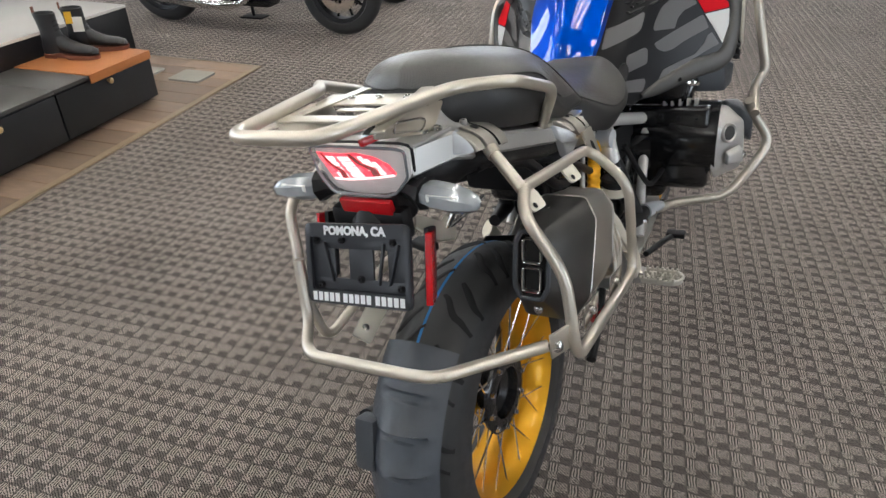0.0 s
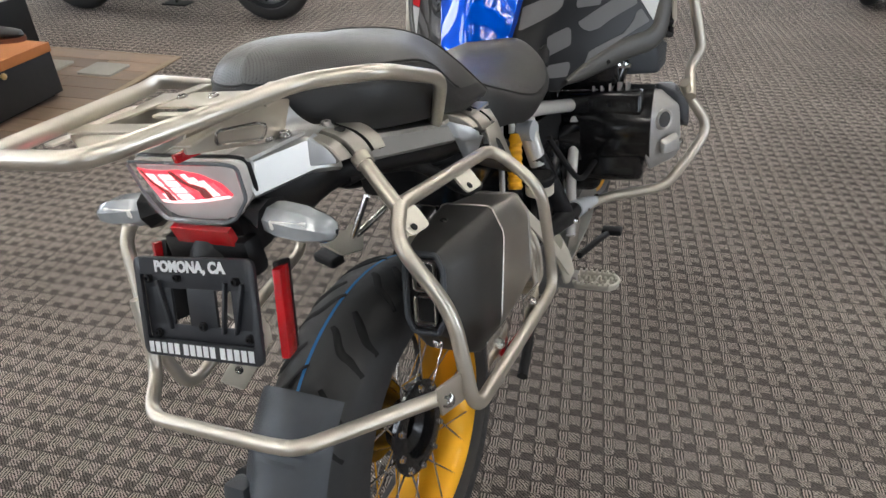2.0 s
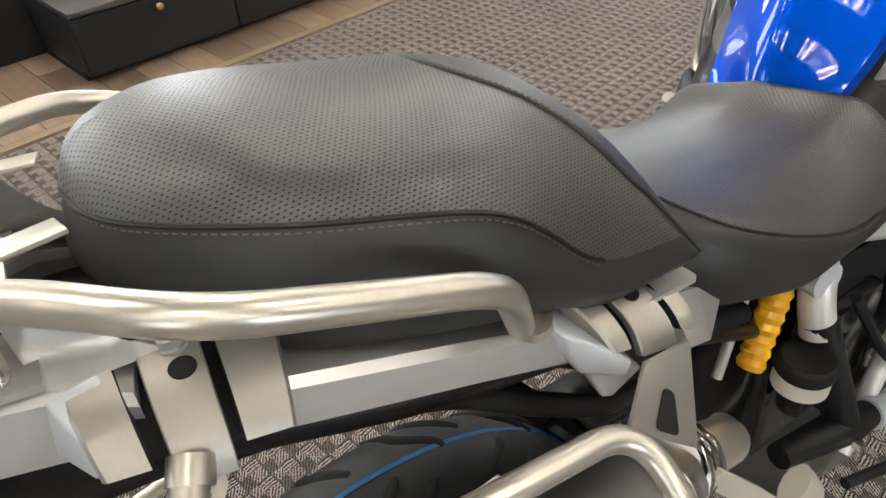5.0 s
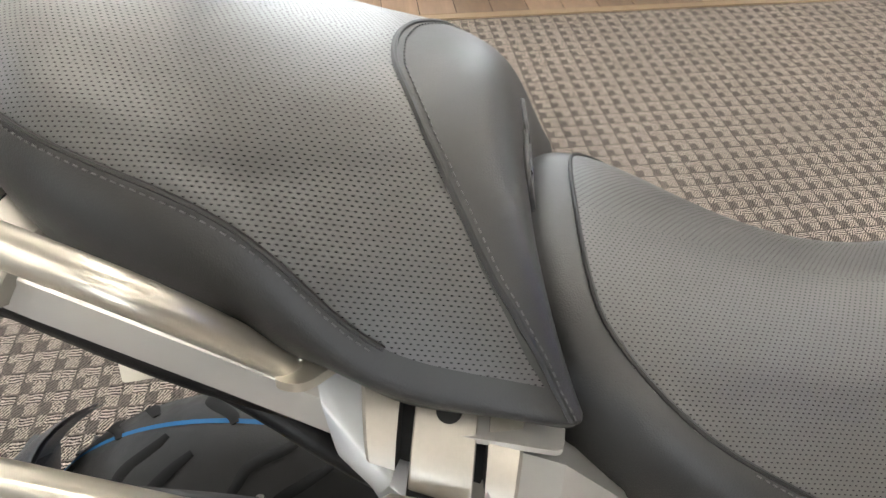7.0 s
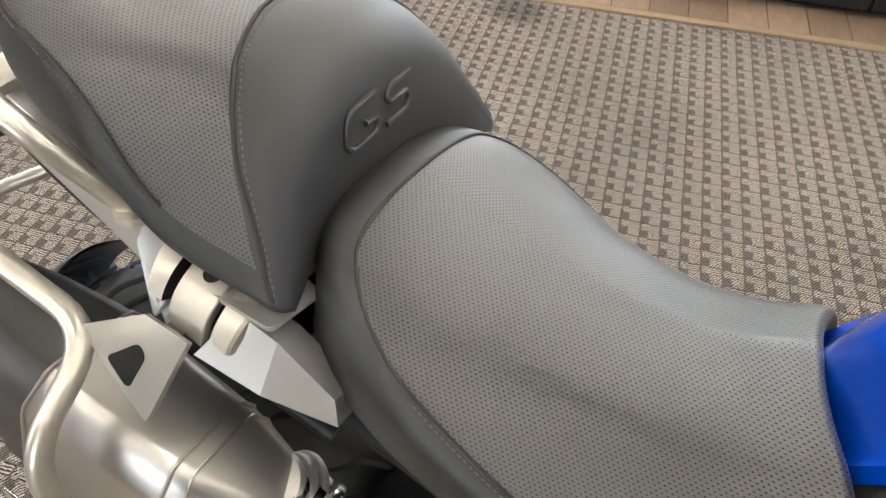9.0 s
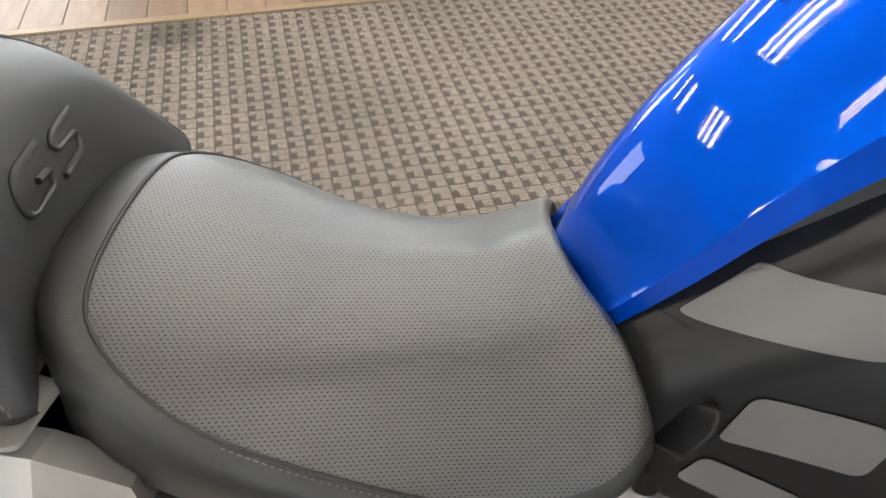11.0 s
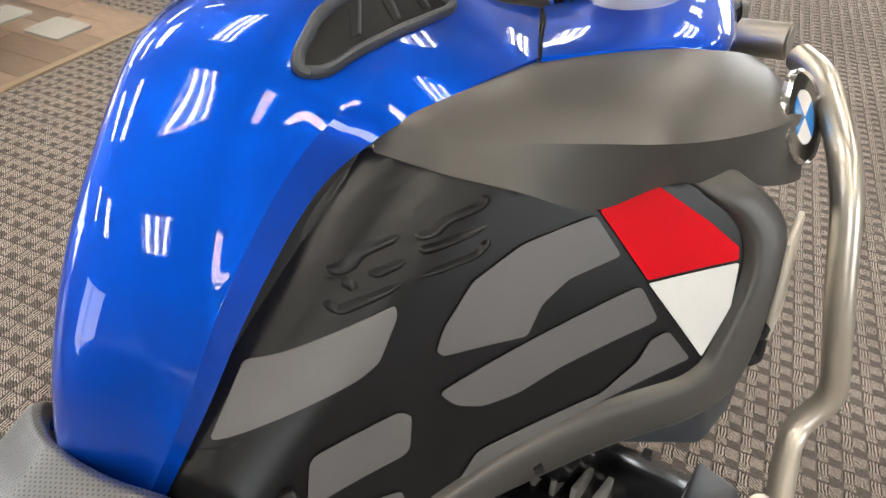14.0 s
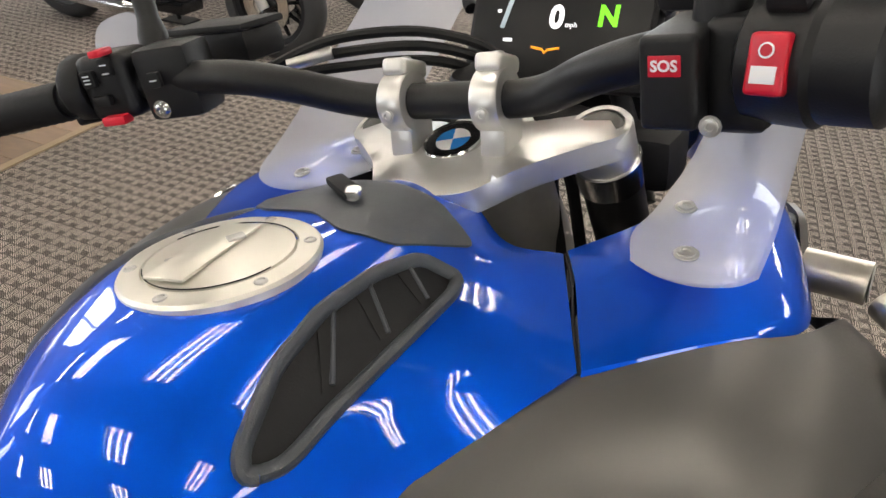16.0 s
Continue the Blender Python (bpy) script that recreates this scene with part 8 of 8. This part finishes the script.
bp("passenger_peg_plate", sheet(rounded(PEG, 0.008), lambda u, v, h: Vector((-0.190 + h - 1.2 * (v - 0.55), u, v + h)), 0.004, 0.2), CAPSILVER, "bright stamped peg bracket")
bp("passenger_peg", block((0.070, 0.036, 0.022), Matrix.Translation((-0.245, 0.272, 0.515)) @ Matrix.Rotation(radians(-20), 4, "Z"), 0.007, seg=3), MATT, "black rubber passenger peg")
for a_, b_ in (((-0.190, 0.300, 0.555), (-0.150, 0.330, 0.640)), ((-0.188, 0.310, 0.552), (-0.128, 0.393, 0.600))):
    bp("peg_strut", sweep(bmesh.new(), [a_, b_], 0.007, 10), BRIGHT, "bright strut")


# pressed marks on the pillion seat's front
for shape in ([(-0.008, 0.958), (-0.042, 0.953), (-0.050, 0.944), (-0.053, 0.930), (-0.045, 0.925), (-0.014, 0.929), (-0.010, 0.940), (-0.026, 0.939)], [(0.044, 0.958), (0.010, 0.955), (0.004, 0.949), (0.008, 0.944), (0.034, 0.945), (0.036, 0.938), (0.030, 0.931), (0.0, 0.928)]):
    shape = [(-u, v) for u, v in shape]
    pts = [onto(SEATTREE, (p.x, 0.30, p.y), (0, -1, -0.15), 0.0006) for p in fillet([(u, v, 0) for u, v in shape], 0.006)]
    bp("pressed_mark", sweep(bmesh.new(), pts, 0.0026, 8), VINYL, parent=pillion)


# ---- other motorcycles on the carpet ----
def far_motorcycle(m, body, label):
    root = new("motorcycle")
    root.matrix_basis = m
    tagged(root, label, "motorcycle", "motorcycles in the showroom")
    for y, name in ((0.0, "rear"), (1.56, "front")):
        mm = facing((0, y, 0.32), (1, 0, 0))
        prof = [(0.235 + 0.087 * math.sin(math.pi * k / 16) ** 0.6, 0.07 * math.cos(math.pi * k / 16)) for k in range(17)]
        part(f"{name}_tyre", turned(prof + [(0.225, -0.05), (0.225, 0.05), prof[0]], mm, 56), RUBBER, root)
        rm = part(f"{name}_rim", turned([(0.20, -0.05), (0.24, -0.06), (0.24, -0.05), (0.215, 0.0), (0.24, 0.05), (0.24, 0.06), (0.20, 0.05), (0.195, 0.0), (0.20, -0.05)], mm, 56), BLACK, root)
        hubm = turned([(0, -0.07), (0.05, -0.07), (0.055, 0.0), (0.05, 0.07), (0, 0.07)], mm, 24)
        for k in range(10):
            a = 2 * math.pi * k / 10
            sweep(hubm, [mm @ Vector((0.04 * math.cos(a), 0.04 * math.sin(a), 0)), mm @ Vector((0.21 * math.cos(a + 0.1), 0.21 * math.sin(a + 0.1), 0))], [0.014, 0.010], 8)
        part("hub", hubm, GLOSSBLACK, rm)
        for s in (1, -1):
            part("brake_disc", turned([(0.08, -0.003), (0.145, -0.003), (0.145, 0.003), (0.08, 0.003)], facing((0.085 * s, y, 0.32), (1, 0, 0)), 40), BRIGHT, rm)
    for s in (1, -1):
        part("fork_leg", sweep(bmesh.new(), [(0.10 * s, 1.56, 0.30), (0.10 * s, 1.40, 0.62), (0.10 * s, 1.22, 1.00)], [0.03, 0.026, 0.024], 14), CAST, root)
        part("swing_arm", sweep(bmesh.new(), [(0.11 * s, 0.0, 0.32), (0.11 * s, 0.55, 0.38)], 0.026, 12), BLACK, root)
        cy = bmesh.new()
        for k in range(6):
            block((0.01, 0.16, 0.14), Matrix.Translation(((0.16 + 0.022 * k) * s, 0.92, 0.46)), 0.004, cy)
        block((0.08, 0.17, 0.15), Matrix.Translation((0.33 * s, 0.92, 0.46)), 0.03, cy, 3)
        part("cylinder", cy, BRIGHT, root)
        part("exhaust", sweep(bmesh.new(), spline([(0.20 * s, 0.95, 0.40), (0.20 * s, 0.80, 0.22), (0.18 * s, 0.4, 0.20), (0.20 * s, -0.15, 0.26)], 6), [0.024] * 8 + [0.045] * 11, 16), BRIGHT, root)
    eng = block((0.26, 0.46, 0.34), Matrix.Translation((0, 0.80, 0.42)), 0.05, None, 3)
    block((0.20, 0.40, 0.08), Matrix.Translation((0, 0.78, 0.21)), 0.02, eng)
    part("engine", eng, GLOSSBLACK, root)
    part("fuel_tank", grid(mirrored(ribs([[(0, 0.62, 0.84), (0.06, 0.62, 0.83), (0.10, 0.62, 0.76)], [(0, 0.72, 0.93), (0.10, 0.72, 0.90), (0.15, 0.72, 0.78)], [(0, 0.95, 0.98), (0.12, 0.95, 0.94), (0.17, 0.95, 0.80)], [(0, 1.12, 0.96), (0.08, 1.12, 0.93), (0.12, 1.12, 0.82)], [(0, 1.18, 0.86), (0.04, 1.18, 0.86), (0.06, 1.18, 0.83)]], 5, 5))), body, root)
    part("seat", block((0.26, 0.62, 0.09), Matrix.Translation((0, 0.33, 0.80)) @ Matrix.Rotation(radians(4), 4, "X"), 0.04, None, 3), VINYL, root)
    part("frame", sweep(bmesh.new(), [(0, -0.05, 0.72), (0, 0.5, 0.74), (0, 1.15, 0.86)], 0.035, 12), BLACK, root)
    part("rear_mudguard", grid([[Vector((x, 0.36 * math.cos(a), 0.32 + 0.36 * math.sin(a))) for x in (-0.08, -0.06, 0, 0.06, 0.08)] for a in (radians(d) for d in range(60, 190, 8))]), BLACK, root)
    part("handlebar", sweep(bmesh.new(), fillet([(-0.38, 1.0, 1.08), (-0.22, 1.10, 1.12), (-0.08, 1.18, 1.04), (0.08, 1.18, 1.04), (0.22, 1.10, 1.12), (0.38, 1.0, 1.08)], 0.05), 0.013, 12), BLACK, root)
    part("headlight", turned([(0, 0), (0.09, 0.01), (0.10, 0.03), (0.07, 0.12), (0, 0.15)], facing((0, 1.48, 0.92), (0, -1, 0)), 28), BRIGHT, root)
    st = bmesh.new()
    sweep(st, [(-0.14, 0.66, 0.30), (-0.26, 0.62, 0.02)], 0.014, 10)
    part("side_stand", st, BLACK, root)
    part("stand_pad", block((0.14, 0.20, 0.012), Matrix.Translation((-0.27, 0.62, 0.006)), 0.004), MATT, root)
    return root


def parked(x, y, turn, body, label):
    return far_motorcycle(Matrix.Translation((x, y, 0.0)) @ Matrix.Rotation(radians(turn), 4, "Z"), body, label)


parked(-4.29, 2.92, -77.4, GLOSSBLACK, "black roadster motorcycle parked on the carpet behind the planks")
parked(-4.55, 4.05, -77.4, GLOSSBLACK, "black roadster motorcycle parked in the row behind")
parked(1.31, 5.72, -15, GLOSSBLACK, "dark motorcycle parked across the showroom")
